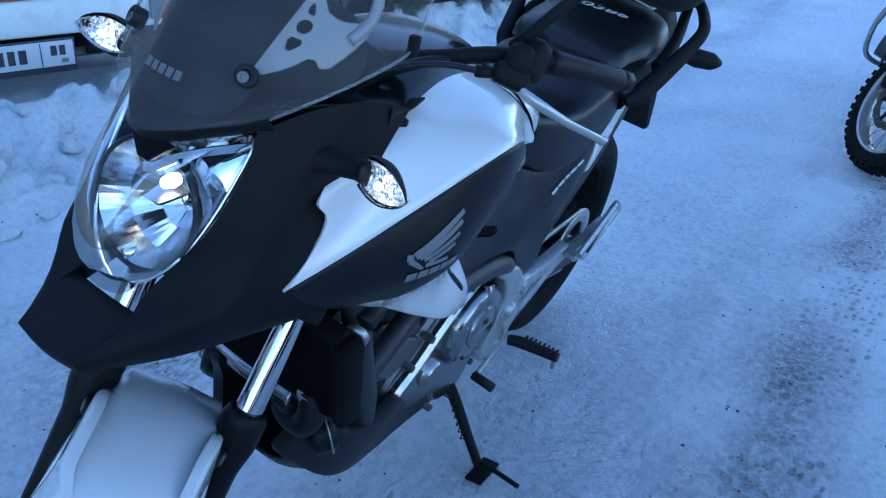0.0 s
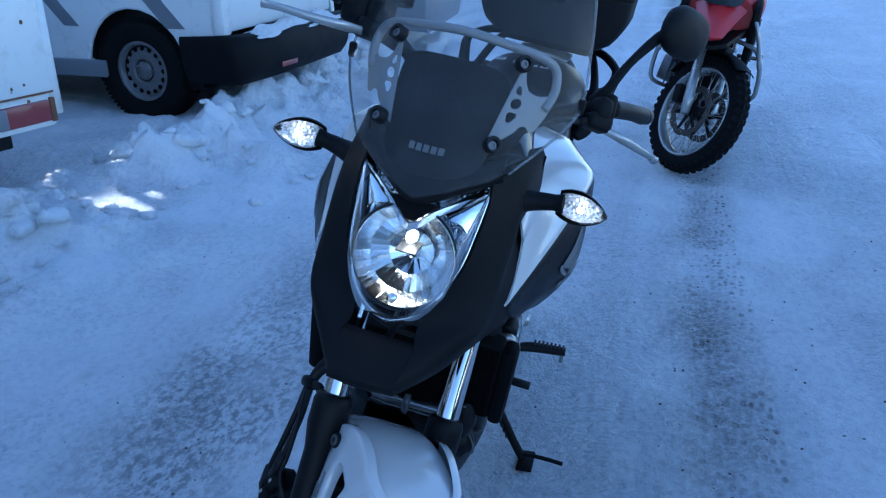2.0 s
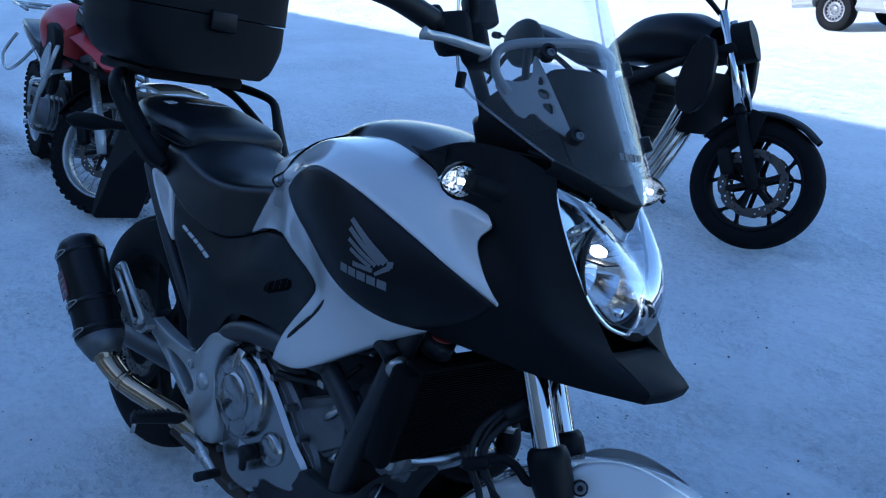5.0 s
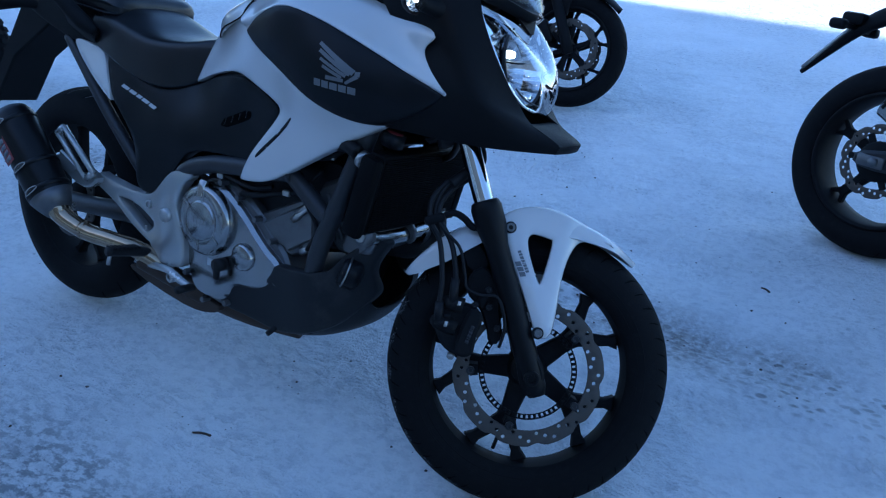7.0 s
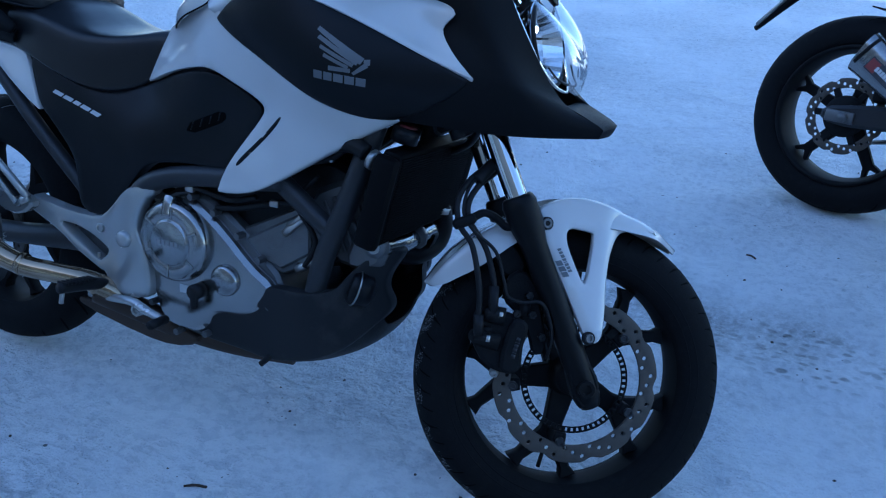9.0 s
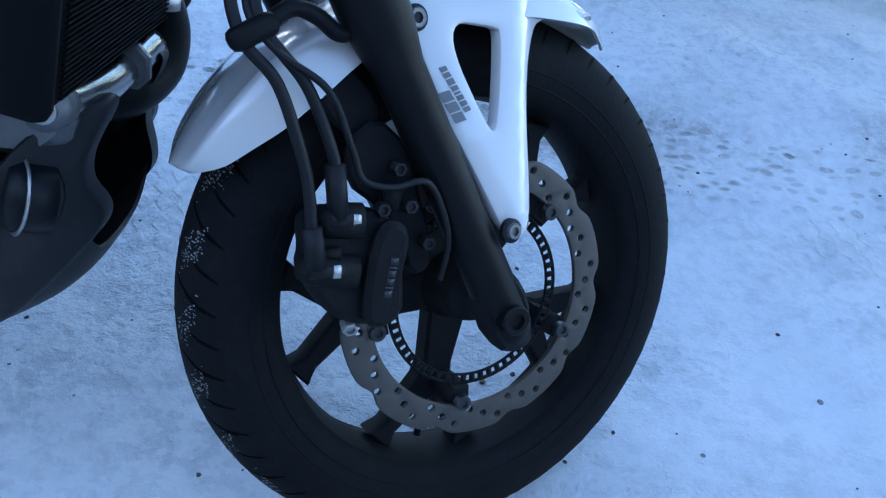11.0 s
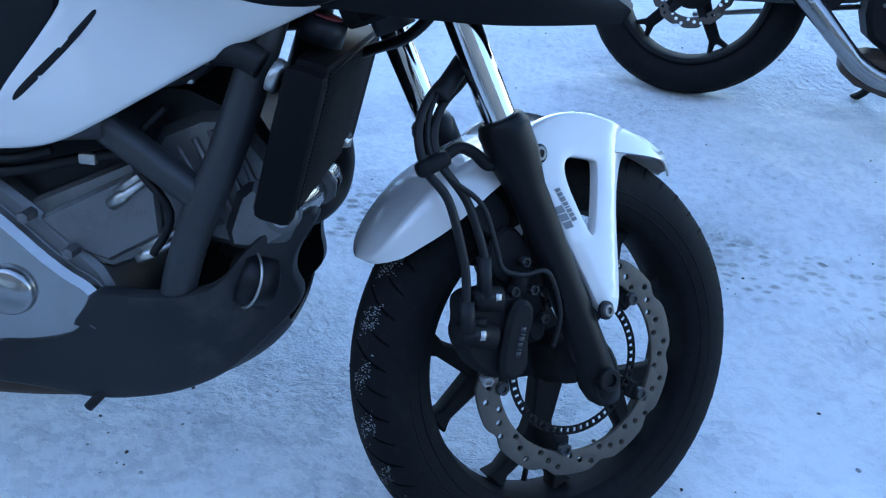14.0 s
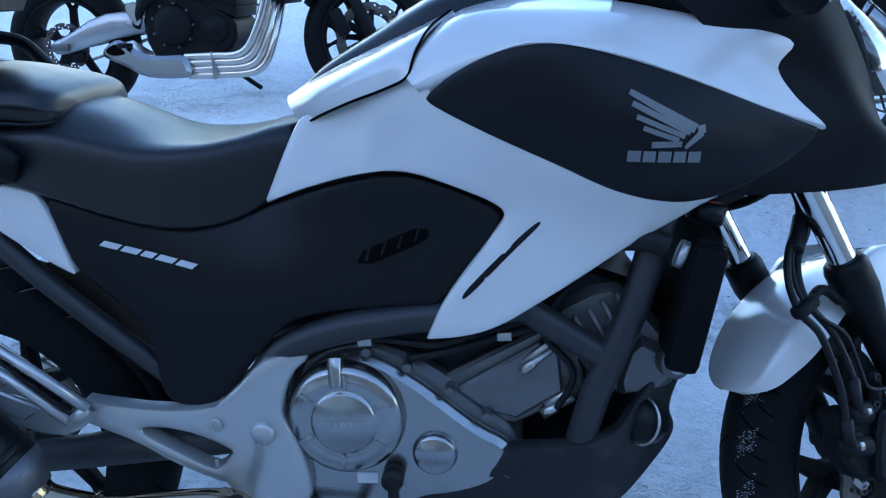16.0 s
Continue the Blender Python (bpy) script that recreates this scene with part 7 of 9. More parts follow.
for h, s in zip(hg, (Matrix(), MIRROR)):
    part("pivot_cap", lathe([(0.001, 0.010), (0.014, 0.0095), (0.0185, 0.004), (0.0195, -0.004)], 28), M_SILVER, h, "", s @ Matrix.Translation((-1.019, -0.172, 0.414)) @ Matrix.Rotation(radians(180), 4, "Z"))
    for x, z in ((-1.094, 0.424), (-1.035, 0.302)):
        part("hanger_bolt", bolt((x, -0.163, z), (0, -1, 0), 0.0105, 0.005, 12), M_STEEL, h, "", s)
    part("passenger_hanger", prism([(-1.295, 0.470), (-1.265, 0.452), (-1.30, 0.425), (-1.345, 0.418), (-1.41, 0.442), (-1.46, 0.470), (-1.455, 0.495), (-1.40, 0.492), (-1.345, 0.475)], -0.165, -0.195, 0.006, 1), M_SILVER, h, "", s)
    part("passenger_footrest", join(tube([(-1.268, -0.205, 0.472), (-1.385, -0.215, 0.575)], 0.009, 8), tube([(-1.300, -0.205, 0.452), (-1.412, -0.215, 0.556)], 0.009, 8), tube([(-1.385, -0.215, 0.575), (-1.412, -0.215, 0.556)], 0.009, 8), tube([(-1.268, -0.205, 0.472), (-1.300, -0.205, 0.452)], 0.009, 8)), M_SILVER, h, "folded passenger footrest", s)
    for k in range(7):
        part("footrest_rubber", box((0.018, 0.014, 0.006), m=Matrix.Translation((-1.300 - 0.0135 * k, -0.210, 0.477 + 0.012 * k)) @ turn_y(-40), bevel=0.002), M_HOSE, h, "", s)
    peg = part("footrest", tube([(-1.070, -0.175, 0.300), (-1.075, -0.205, 0.308), (-1.080, -0.295, 0.320)], [0.012, 0.014, 0.012], 10), M_HOSE, h, "rubber rider footrest", s)
    for k in range(8):
        part("footrest_rib", box((0.030, 0.006, 0.006), (-1.077, -0.21 - 0.011 * k, 0.322 + 0.0012 * k), 0.002), M_HOSE, peg, "", s)
    part("feeler", tube([(-1.078, -0.288, 0.312), (-1.082, -0.290, 0.285)], 0.005, 8), M_STEEL, peg, "", s)
    part("heel_plate", box((0.006, 0.004, 0.012), (-1.10, -0.165, 0.36), 0.001), M_STEEL, h, "", s)
pedal = part("brake_pedal", tube([(-1.12, -0.172, 0.270), (-1.05, -0.178, 0.274), (-0.985, -0.182, 0.278), (-0.955, -0.185, 0.270), (-0.90, -0.190, 0.262)], [0.013, 0.011, 0.010, 0.011, 0.008], 10, squash=0.6), M_SILVER, bike, "silver brake pedal")
part("pedal_pad", tube([(-0.895, -0.180, 0.258), (-0.888, -0.235, 0.262)], 0.010, 10), M_HOSE, pedal)
part("pedal_bolt", bolt((-0.974, -0.178, 0.262), (0, -1, 0), 0.015, 0.010, 8), M_STEEL, pedal)
gear = part("gear_lever", tube([(-1.05, 0.165, 0.29), (-0.99, 0.172, 0.285), (-0.925, 0.180, 0.283)], 0.007, 8), M_SILVER, bike, "silver gear lever")
part("gear_rubber", tube([(-0.922, 0.175, 0.283), (-0.915, 0.228, 0.287)], 0.011, 12), M_HOSE, gear)
part("gear_rod", tube([(-1.06, 0.160, 0.35), (-0.96, 0.150, 0.33)], 0.005, 8), M_STEEL, gear)
# side stand, on the left
stand = part("side_stand", tube([(-0.905, 0.125, 0.245), (-0.905, 0.165, 0.20), (-0.906, 0.225, 0.12), (-0.907, 0.262, 0.072)], [0.014, 0.013, 0.011, 0.011], 12, 5), M_BLACK, bike, "black side stand, down")
part("stand_foot", box((0.085, 0.042, 0.008), m=Matrix.Translation((-0.907, 0.272, 0.0665)) @ Matrix.Rotation(radians(12.7), 4, "X"), bevel=0.003), M_BLACK, stand)
part("stand_tang", tube([(-0.905, 0.250, 0.085), (-0.900, 0.300, 0.096), (-0.892, 0.365, 0.104)], 0.0055, 8), M_BLACK, stand)
part("stand_spring", tube([(-0.889 + 0.005 * math.cos(k * 1.25), 0.140 + 0.0019 * k, 0.238 - 0.0029 * k + 0.005 * math.sin(k * 1.25)) for k in range(38)], 0.0016, 5, 1, smooth=False), M_HOSE, stand)
# exhaust and swingarm
PIPE = [(-1.350, -0.252, 0.362), (-1.332, -0.248, 0.345), (-1.285, -0.240, 0.328), (-1.237, -0.230, 0.318), (-1.173, -0.214, 0.314), (-1.10, -0.188, 0.303), (-1.05, -0.152, 0.270)]
exhaust = part("exhaust", tube(PIPE, [0.031, 0.0265, 0.0245, 0.0235, 0.0235, 0.024, 0.024], 22, 6), M_PIPE, bike, "short carbon silencer on heat-tinted pipe")
part("header", tube([(-1.10, -0.172, 0.275), (-1.02, -0.140, 0.245), (-0.93, -0.100, 0.208), (-0.80, -0.06, 0.185), (-0.66, -0.03, 0.185)], 0.027, 18), M_RUST, exhaust, "rusty header pipe")
part("header_plate", prism([(-1.22, 0.225), (-1.21, 0.20), (-1.02, 0.168), (-0.93, 0.165), (-0.86, 0.185), (-0.86, 0.21), (-1.0, 0.215)], -0.120, -0.10, 0.004, 1), M_RUST, exhaust)
for k, (i, f) in enumerate(((0, 0.5), (2, 0.5), (5, 0.2))):
    c = Vector(PIPE[i]).lerp(Vector(PIPE[i + 1]), f)
    d = (Vector(PIPE[i + 1]) - Vector(PIPE[i])).normalized()
    part("pipe_band", tube([tuple(c - d * 0.006), tuple(c + d * 0.006)], 0.0262, 22), M_PIPE, exhaust)
c0, c1 = Vector((-1.352, -0.252, 0.360)), Vector((-1.572, -0.258, 0.590))
w_ = (c1 - c0).normalized()
can = part("silencer", tube([tuple(c0), tuple(c0 + w_ * 0.02), tuple(c0 + w_ * 0.045), tuple(c1 - w_ * 0.055), tuple(c1 - w_ * 0.028), tuple(c1 - w_ * 0.010), tuple(c1)], [0.034, 0.046, 0.057, 0.060, 0.056, 0.047, 0.030], 32, smooth=False, squash=0.9), M_CARBON, exhaust, "black carbon silencer")
part("front_cap", tube([tuple(c0 - w_ * 0.006), tuple(c0 + w_ * 0.02), tuple(c0 + w_ * 0.043)], [0.035, 0.048, 0.0585], 32, smooth=False, squash=0.9), M_ALU_RAW, can)
for f in (0.052, 0.125, 0.262):
    part("silencer_band", tube([tuple(c0 + w_ * f), tuple(c0 + w_ * (f + 0.013))], 0.0605, 32, squash=0.9), M_CARBON, can, "dark band with a polished clasp")
    e1 = (Vector((0.25, -1, 0)) - w_ * w_.dot(Vector((0.25, -1, 0)))).normalized()
    e2 = w_.cross(e1)
    loop = [c0 + w_ * (f + 0.0065 + 0.0062 * math.sin(a)) + 0.0612 * (e1 * math.cos(0.42 * math.cos(a)) + 0.94 * e2 * math.sin(0.42 * math.cos(a))) for a in [2 * math.pi * k / 24 for k in range(25)]]
    part("clasp", tube(loop, 0.0015, 6, 1, smooth=False), M_STEEL, can, "polished clasp loop")
part("silencer_badge", box((0.075, 0.002, 0.036), m=Matrix.Translation(c0 + w_ * 0.20 + Vector((-0.008, -0.055, -0.012))) @ turn_y(-44), bevel=0.0), M_DARKRED, can, "dark red badge")
part("badge_bars", join(*[box((0.012, 0.0006, 0.024), m=Matrix.Translation(c0 + w_ * (0.175 + 0.017 * k) + Vector((-0.008, -0.0565, -0.012))) @ turn_y(-44), bevel=0) for k in range(4)]), M_DECAL, can)
part("silencer_stay", prism([(-1.345, 0.470), (-1.375, 0.450), (-1.43, 0.475), (-1.425, 0.505)], -0.20, -0.190, 0.003), M_SILVER, exhaust)
part("exhaust_spring", tube([(-1.352 + 0.004 * math.cos(k * 1.4), -0.205 + 0.004 * math.sin(k * 1.4), 0.375 - 0.0022 * k) for k in range(30)], 0.0013, 5, 1, smooth=False), M_STEEL, exhaust)
both("swingarm", lambda: tube([(-1.00, -0.095, 0.385), (-1.20, -0.105, 0.365), (-1.40, -0.115, 0.345), (-1.57, -0.118, 0.332)], [0.035, 0.032, 0.028, 0.030], 12, 4, squash=0.7), M_FRAME, "grey box swingarm")
part("axle", tube([(-1.55, -0.135, 0.332), (-1.55, 0.135, 0.332)], 0.013, 12), M_STEEL, bike)
part("hugger", patch([[(-1.40, -0.075, 0.628), (-1.32, -0.08, 0.56), (-1.245, -0.08, 0.46), (-1.21, -0.075, 0.36)], [(-1.395, -0.06, 0.645), (-1.308, -0.06, 0.575), (-1.230, -0.06, 0.465), (-1.195, -0.06, 0.355)], [(-1.395, 0.06, 0.645), (-1.308, 0.06, 0.575), (-1.230, 0.06, 0.465), (-1.195, 0.06, 0.355)], [(-1.40, 0.075, 0.628), (-1.32, 0.08, 0.56), (-1.245, 0.08, 0.46), (-1.21, 0.075, 0.36)]], 4, 4, 0.003), M_BLACK, bike)
part("shock", join(tube([(-1.12, 0.0, 0.42), (-1.16, 0.0, 0.62)], 0.02, 12), tube([(-1.12 - 0.04 * k / 60 + 0.0, 0.032 * math.sin(k * 0.7), 0.44 + 0.16 * k / 60 + 0.0) if True else None for k in range(61)], 0.006, 6, 1, smooth=False)), M_SATIN, bike)
chain = part("sprocket", disc_plate(0.06, 0.098, 0.088, 0.094, 48), M_STEEL, bike, "", Matrix.Translation((-1.55, 0, 0.332)))
part("chain", join(tube([(-1.55, 0.091, 0.43), (-1.02, 0.091, 0.425)], 0.007, 8), tube([(-1.55, 0.091, 0.234), (-1.02, 0.091, 0.345)], 0.007, 8)), M_STEEL, bike)

# ---------------- other parked motorcycles ----------------
def spoke_bars(disc, y):
    out = []
    for k in range(6):
        c, s = math.cos(k * math.pi / 3), math.sin(k * math.pi / 3)
        out.append(prism([(0.03 * c - 0.012 * s, 0.03 * s + 0.012 * c), (disc * 0.78 * c - 0.01 * s, disc * 0.78 * s + 0.01 * c), (disc * 0.78 * c + 0.01 * s, disc * 0.78 * s - 0.01 * c), (0.03 * c + 0.012 * s, 0.03 * s - 0.012 * c)], y - 0.002, y + 0.006, 0.002))
    return out


def plain_wheel(parent, name, m, R, w, rr, kind, disc=None, disc_y=-0.06, label="", mats=(M_RIM, M_RUBBER)):
    wheel = part(name, lathe([(0.001, -0.06), (0.028, -0.06), (0.04, -0.02), (0.04, 0.02), (0.028, 0.06), (0.001, 0.06)], 24), mats[0], parent, label, m)
    part("tyre", lathe(tyre_profile(R, w, rr), 72), mats[1], wheel, "", m)
    if kind == "knobby":
        knobs = []
        for k in range(44):
            for y, yaw in ((-0.40, 0), (-0.14, 12), (0.14, -12), (0.40, 0)):
                a = 360 / 44 * (k + (0.5 if abs(y) < 0.2 else 0))
                rad = R - (0.021 if abs(y) > 0.3 else 0.004)
                b = box((0.014, w * 0.20, R * 0.075), m=turn_y(a) @ Matrix.Translation((rad, y * w, 0)) @ Matrix.Rotation(radians(yaw + (24 if y > 0.3 else -24 if y < -0.3 else 0)), 4, "Z"), bevel=0)
                knobs.append(b)
        tagged(part("tread", join(*knobs), mats[1], wheel, "", m, flat=True), "chunky tread blocks", "", "", "stuff")
    else:
        tagged(part("tread", groove_strips(R, w, 24, (0.08, 0.40), 0.006, 0.2), M_RECESS_SHADE, wheel, "", m), "slanted tread grooves", "", "", "stuff")
    prof = [(rr + 0.004, 0.46 * w), (rr - 0.004, 0.49 * w), (rr - 0.012, 0.40 * w), (rr - 0.02, 0.0)]
    part("rim", lathe(prof + [(r, -y) for r, y in prof[-2::-1]] + [(rr - 0.004, -0.40 * w), (rr - 0.012, 0.0), (rr - 0.004, 0.40 * w)], 64, closed=True), M_SILVER if kind == "knobby" else mats[0], wheel, "", m)
    if kind == "knobby":
        for k in range(18):
            for sd in (1, -1):
                a, d = 2 * math.pi * (k + 0.25 * sd) / 18, 0.32 * (1 if k % 2 else -1)
                part("wire_spoke", tube([(0.036 * math.cos(a), sd * 0.03, 0.036 * math.sin(a)), ((rr - 0.018) * math.cos(a + d), sd * 0.006, (rr - 0.018) * math.sin(a + d))], 0.0022, 5), M_STEEL, wheel, "", m)
    else:
        for k in range(5):
            if kind == "five":
                part("spoke", prism([(0.03, 0.024), (0.10, 0.018), (rr - 0.05, 0.016), (rr - 0.016, 0.034), (rr - 0.016, 0.020), (rr - 0.035, 0.004), (rr - 0.035, -0.004), (rr - 0.016, -0.020), (rr - 0.016, -0.034), (rr - 0.05, -0.016), (0.10, -0.018), (0.03, -0.024)], -0.014, 0.014, 0.004), mats[0], wheel, "", m @ turn_y(72 * k + 14))
            else:
                part("spoke", y_spoke(0.03, 0.11, rr - 0.017, 14, 0.026, 0.014, 0.013), mats[0], wheel, "", m @ turn_y(72 * k + 5))
    if disc:
        for y in (disc_y if isinstance(disc_y, tuple) else (disc_y,)):
            d = wave_disc(disc, disc * 0.74, y if y < 0 else -y, 10, 36, 0.005, 0.005)
            part("brake_disc", d, M_DISC, wheel, "", m @ (MIRROR if y > 0 else Matrix()))
            for arm in spoke_bars(disc, y):
                part("disc_carrier", arm, mats[0], wheel, "", m)
    return wheel


def steer_frame(x_axle, z_axle, rake, lock, offset=0.035):
    """Fork coordinates with the axle at (offset, 0, 0)."""
    e = Vector((math.cos(rake), 0, math.sin(rake)))
    a = Vector((-math.sin(rake), 0, math.cos(rake)))
    n = Vector((0, 1, 0))
    x, y = math.cos(lock) * e + math.sin(lock) * n, math.cos(lock) * n - math.sin(lock) * e
    q = Vector((x_axle, 0, z_axle)) - offset * e
    return Matrix(((x.x, y.x, a.x, q.x), (x.y, y.y, a.y, q.y), (x.z, y.z, a.z, q.z), (0, 0, 0, 1)))


def engine_lump(b, x, z, s=1.0, mat=M_CALIPER):
    """A dark in-line engine with its covers, bolts and fins."""
    e = part("engine", prism([(x - 0.20 * s, z - 0.10 * s), (x - 0.21 * s, z + 0.06 * s), (x - 0.10 * s, z + 0.13 * s), (x + 0.02 * s, z + 0.12 * s), (x + 0.17 * s, z + 0.02 * s), (x + 0.17 * s, z - 0.08 * s), (x + 0.06 * s, z - 0.15 * s), (x - 0.12 * s, z - 0.15 * s)], -0.15, 0.15, 0.015, 1), mat, b)
    for sg in (Matrix(), MIRROR):
        part("clutch_cover", lathe([(0.001, 0.185), (0.05, 0.185), (0.06, 0.18), (0.082, 0.176), (0.09, 0.15)], 32), mat, e, "", sg @ Matrix.Translation((x - 0.08 * s, 0, z)) @ Matrix.Rotation(radians(180), 4, "Z"))
        part("generator_cover", lathe([(0.001, 0.180), (0.02, 0.18), (0.022, 0.172), (0.045, 0.172), (0.06, 0.165), (0.065, 0.15)], 32), mat, e, "", sg @ Matrix.Translation((x + 0.085 * s, 0, z - 0.02 * s)) @ Matrix.Rotation(radians(180), 4, "Z"))
        for k in range(9):
            a = 2 * math.pi * k / 9
            part("cover_bolt", bolt((x - 0.08 * s + 0.097 * math.cos(a), -0.158, z + 0.097 * math.sin(a)), (0, -1, 0), 0.006, 0.012, 6, False), M_ALU_RAW, e, "", sg)
    part("cylinder_block", prism([(x - 0.03 * s, z + 0.10 * s), (x + 0.03 * s, z + 0.30 * s), (x + 0.21 * s, z + 0.24 * s), (x + 0.17 * s, z + 0.02 * s)], -0.15, 0.15, 0.01), mat, e)
    for k in range(5):
        part("cooling_fin", prism([(x - 0.025 * s + 0.012 * k, z + (0.125 + 0.032 * k) * s), (x + 0.185 * s + 0.008 * k, z + (0.055 + 0.035 * k) * s), (x + 0.185 * s + 0.008 * k, z + (0.062 + 0.035 * k) * s), (x - 0.025 * s + 0.012 * k, z + (0.132 + 0.032 * k) * s)], -0.157, 0.157, 0.002), mat, e)
    return e


# naked four with stainless headers
def naked_bike():
    b = thing("motorcycle", "black naked four-cylinder motorcycle with stainless header pipes, on its side stand", "motorcycle", pose(-2.70, 2.85, 0.0, -11, 0, -3.2))
    plain_wheel(b, "rear_wheel", Matrix.Translation((0, 0, 0.318)), 0.316, 0.18, 0.2159, "five", 0.11, -0.09)
    st = steer_frame(1.43, 0.303, radians(25), radians(18))
    plain_wheel(b, "front_wheel", st @ Matrix.Translation((0.035, 0, 0)), 0.300, 0.12, 0.2159, "y", 0.155, (-0.065, 0.065))
    for s in (-1, 1):
        leg = part("fork_leg", tube([(0.04, s * 0.10, -0.03), (0.04, s * 0.10, 0.02), (0.04, s * 0.10, 0.33)], [0.022, 0.029, 0.026], 16, smooth=False), M_BLACK, b, "", st)
        part("stanchion", tube([(0.04, s * 0.10, 0.32), (0.04, s * 0.10, 0.80)], 0.0205, 16), M_HARDCHROME, leg, "", st)
        part("dust_seal", tube([(0.04, s * 0.10, 0.315), (0.04, s * 0.10, 0.345)], 0.030, 16), M_BLACK, leg, "", st)
        part("caliper", box((0.06, 0.05, 0.12), (-0.06, s * 0.085, 0.12), 0.014), M_CALIPER, leg, "", st)
    rails = []
    for s in (-1, -0.8, 0, 0.8, 1):
        rails.append([(0.035 + (0.335 - 0.03 * abs(s) ** 3) * math.cos(radians(d)), s * (0.068 if d > 30 else 0.04), (0.335 - 0.03 * abs(s) ** 3) * math.sin(radians(d))) for d in (22, 40, 60, 80, 100, 125)])
    part("front_fender", patch(rails, 4, 3, 0.004), M_BLACK, b, "", st)
    for s in (1, -1):
        part("fender_stay", prism([(0.03, 0.20), (0.09, 0.33), (0.15, 0.29), (0.07, 0.16)], s * 0.07, s * 0.082, 0.003), M_BLACK, b, "", st)
    part("yoke", box((0.10, 0.27, 0.04), (0.02, 0, 0.62), 0.01), M_BLACK, b, "", st)
    part("handlebar", tube([(-0.10, -0.37, 0.86), (-0.02, -0.22, 0.87), (0.02, -0.06, 0.80), (0.02, 0.06, 0.80), (-0.02, 0.22, 0.87), (-0.10, 0.37, 0.86)], 0.012, 10), M_BLACK, b, "", st)
    part("headlight", ring_loft([(0.04, [(0, 0.76), (0.09, 0.73), (0.10, 0.65), (0.06, 0.58), (0, 0.57)]), (0.14, [(0, 0.75), (0.085, 0.72), (0.09, 0.64), (0.05, 0.57), (0, 0.56)])]), M_BLACK, b, "", st)
    for s in (1, -1):
        part("mirror", join(tube([(-0.02, s * 0.22, 0.87), (0.0, s * 0.26, 0.98), (-0.01, s * 0.30, 1.03)], 0.007, 8), box((0.03, 0.15, 0.08), (-0.01, s * 0.34, 1.05), 0.013)), M_BLACK, b, "", st)
        part("radiator_shroud", prism([(1.02, 0.70), (1.10, 0.93), (1.20, 0.90), (1.22, 0.66), (1.14, 0.56), (1.05, 0.58)], s * 0.16, s * 0.20, 0.008, 1), M_SATIN, b)
    part("radiator", box((0.04, 0.30, 0.30), m=Matrix.Translation((1.10, 0, 0.62)) @ Matrix.Rotation(radians(14), 4, "Y"), bevel=0.008), M_FIN, b)
    engine_lump(b, 0.66, 0.40, 1.15)
    part("tank", ring_loft([(0.52, [(0, 0.86), (0.08, 0.85), (0.10, 0.79), (0.06, 0.74), (0, 0.73)]), (0.72, [(0, 1.0), (0.13, 0.97), (0.17, 0.88), (0.12, 0.78), (0, 0.76)]), (0.95, [(0, 1.03), (0.14, 1.0), (0.19, 0.90), (0.14, 0.80), (0, 0.78)]), (1.10, [(0, 0.98), (0.09, 0.96), (0.12, 0.89), (0.09, 0.82), (0, 0.80)])]), M_SATIN, b, "dark painted tank")
    part("seat", ring_loft([seat_row(0.56, 0.83, 0.09, 0.82, 0.10, 0.74), seat_row(0.36, 0.80, 0.13, 0.79, 0.14, 0.72), seat_row(0.16, 0.85, 0.12, 0.84, 0.12, 0.77), seat_row(-0.10, 0.90, 0.10, 0.885, 0.10, 0.83), seat_row(-0.24, 0.90, 0.05, 0.89, 0.06, 0.86)]), M_SEAT, b)
    for s in (1, -1):
        part("frame_spar", tube([(1.12, s * 0.06, 0.90), (0.95, s * 0.14, 0.78), (0.70, s * 0.16, 0.66), (0.45, s * 0.15, 0.52), (0.38, s * 0.13, 0.40)], [0.03, 0.035, 0.04, 0.04, 0.03], 10, squash=0.6), M_CALIPER, b)
        part("subframe", tube([(0.45, s * 0.12, 0.60), (0.20, s * 0.11, 0.72), (-0.10, s * 0.08, 0.82)], 0.016, 8), M_BLACK, b)
        part("rear_indicator", join(tube([(-0.26, s * 0.05, 0.80), (-0.28, s * 0.13, 0.80)], 0.008, 8), box((0.05, 0.05, 0.04), (-0.28, s * 0.15, 0.80), 0.014)), M_BLACK, b)
        part("footrest_hanger", prism([(0.34, 0.50), (0.41, 0.51), (0.43, 0.46), (0.41, 0.40), (0.38, 0.41)], s * 0.150, s * 0.162, 0.004, 1), M_ALU, b)
        part("footrest", tube([(0.36, s * 0.17, 0.32), (0.35, s * 0.26, 0.325)], 0.012, 8), M_HOSE, b)
    part("swingarm", join(prism([(-0.05, 0.345), (0.02, 0.365), (0.20, 0.46), (0.36, 0.47), (0.43, 0.44), (0.43, 0.37), (0.34, 0.36), (0.20, 0.335), (0.02, 0.285), (-0.05, 0.29)], -0.135, -0.098, 0.010, 1), prism([(-0.05, 0.345), (0.20, 0.40), (0.43, 0.44), (0.43, 0.37), (0.20, 0.335), (-0.05, 0.29)], 0.098, 0.135, 0.010, 1)), M_SILVER, b, "silver alloy swingarm")
    part("axle_block", box((0.09, 0.02, 0.035), (0.0, -0.142, 0.318), 0.006), M_ALU_RAW, b)
    part("rear_caliper", box((0.07, 0.04, 0.05), (0.06, -0.10, 0.27), 0.012), M_CALIPER, b)
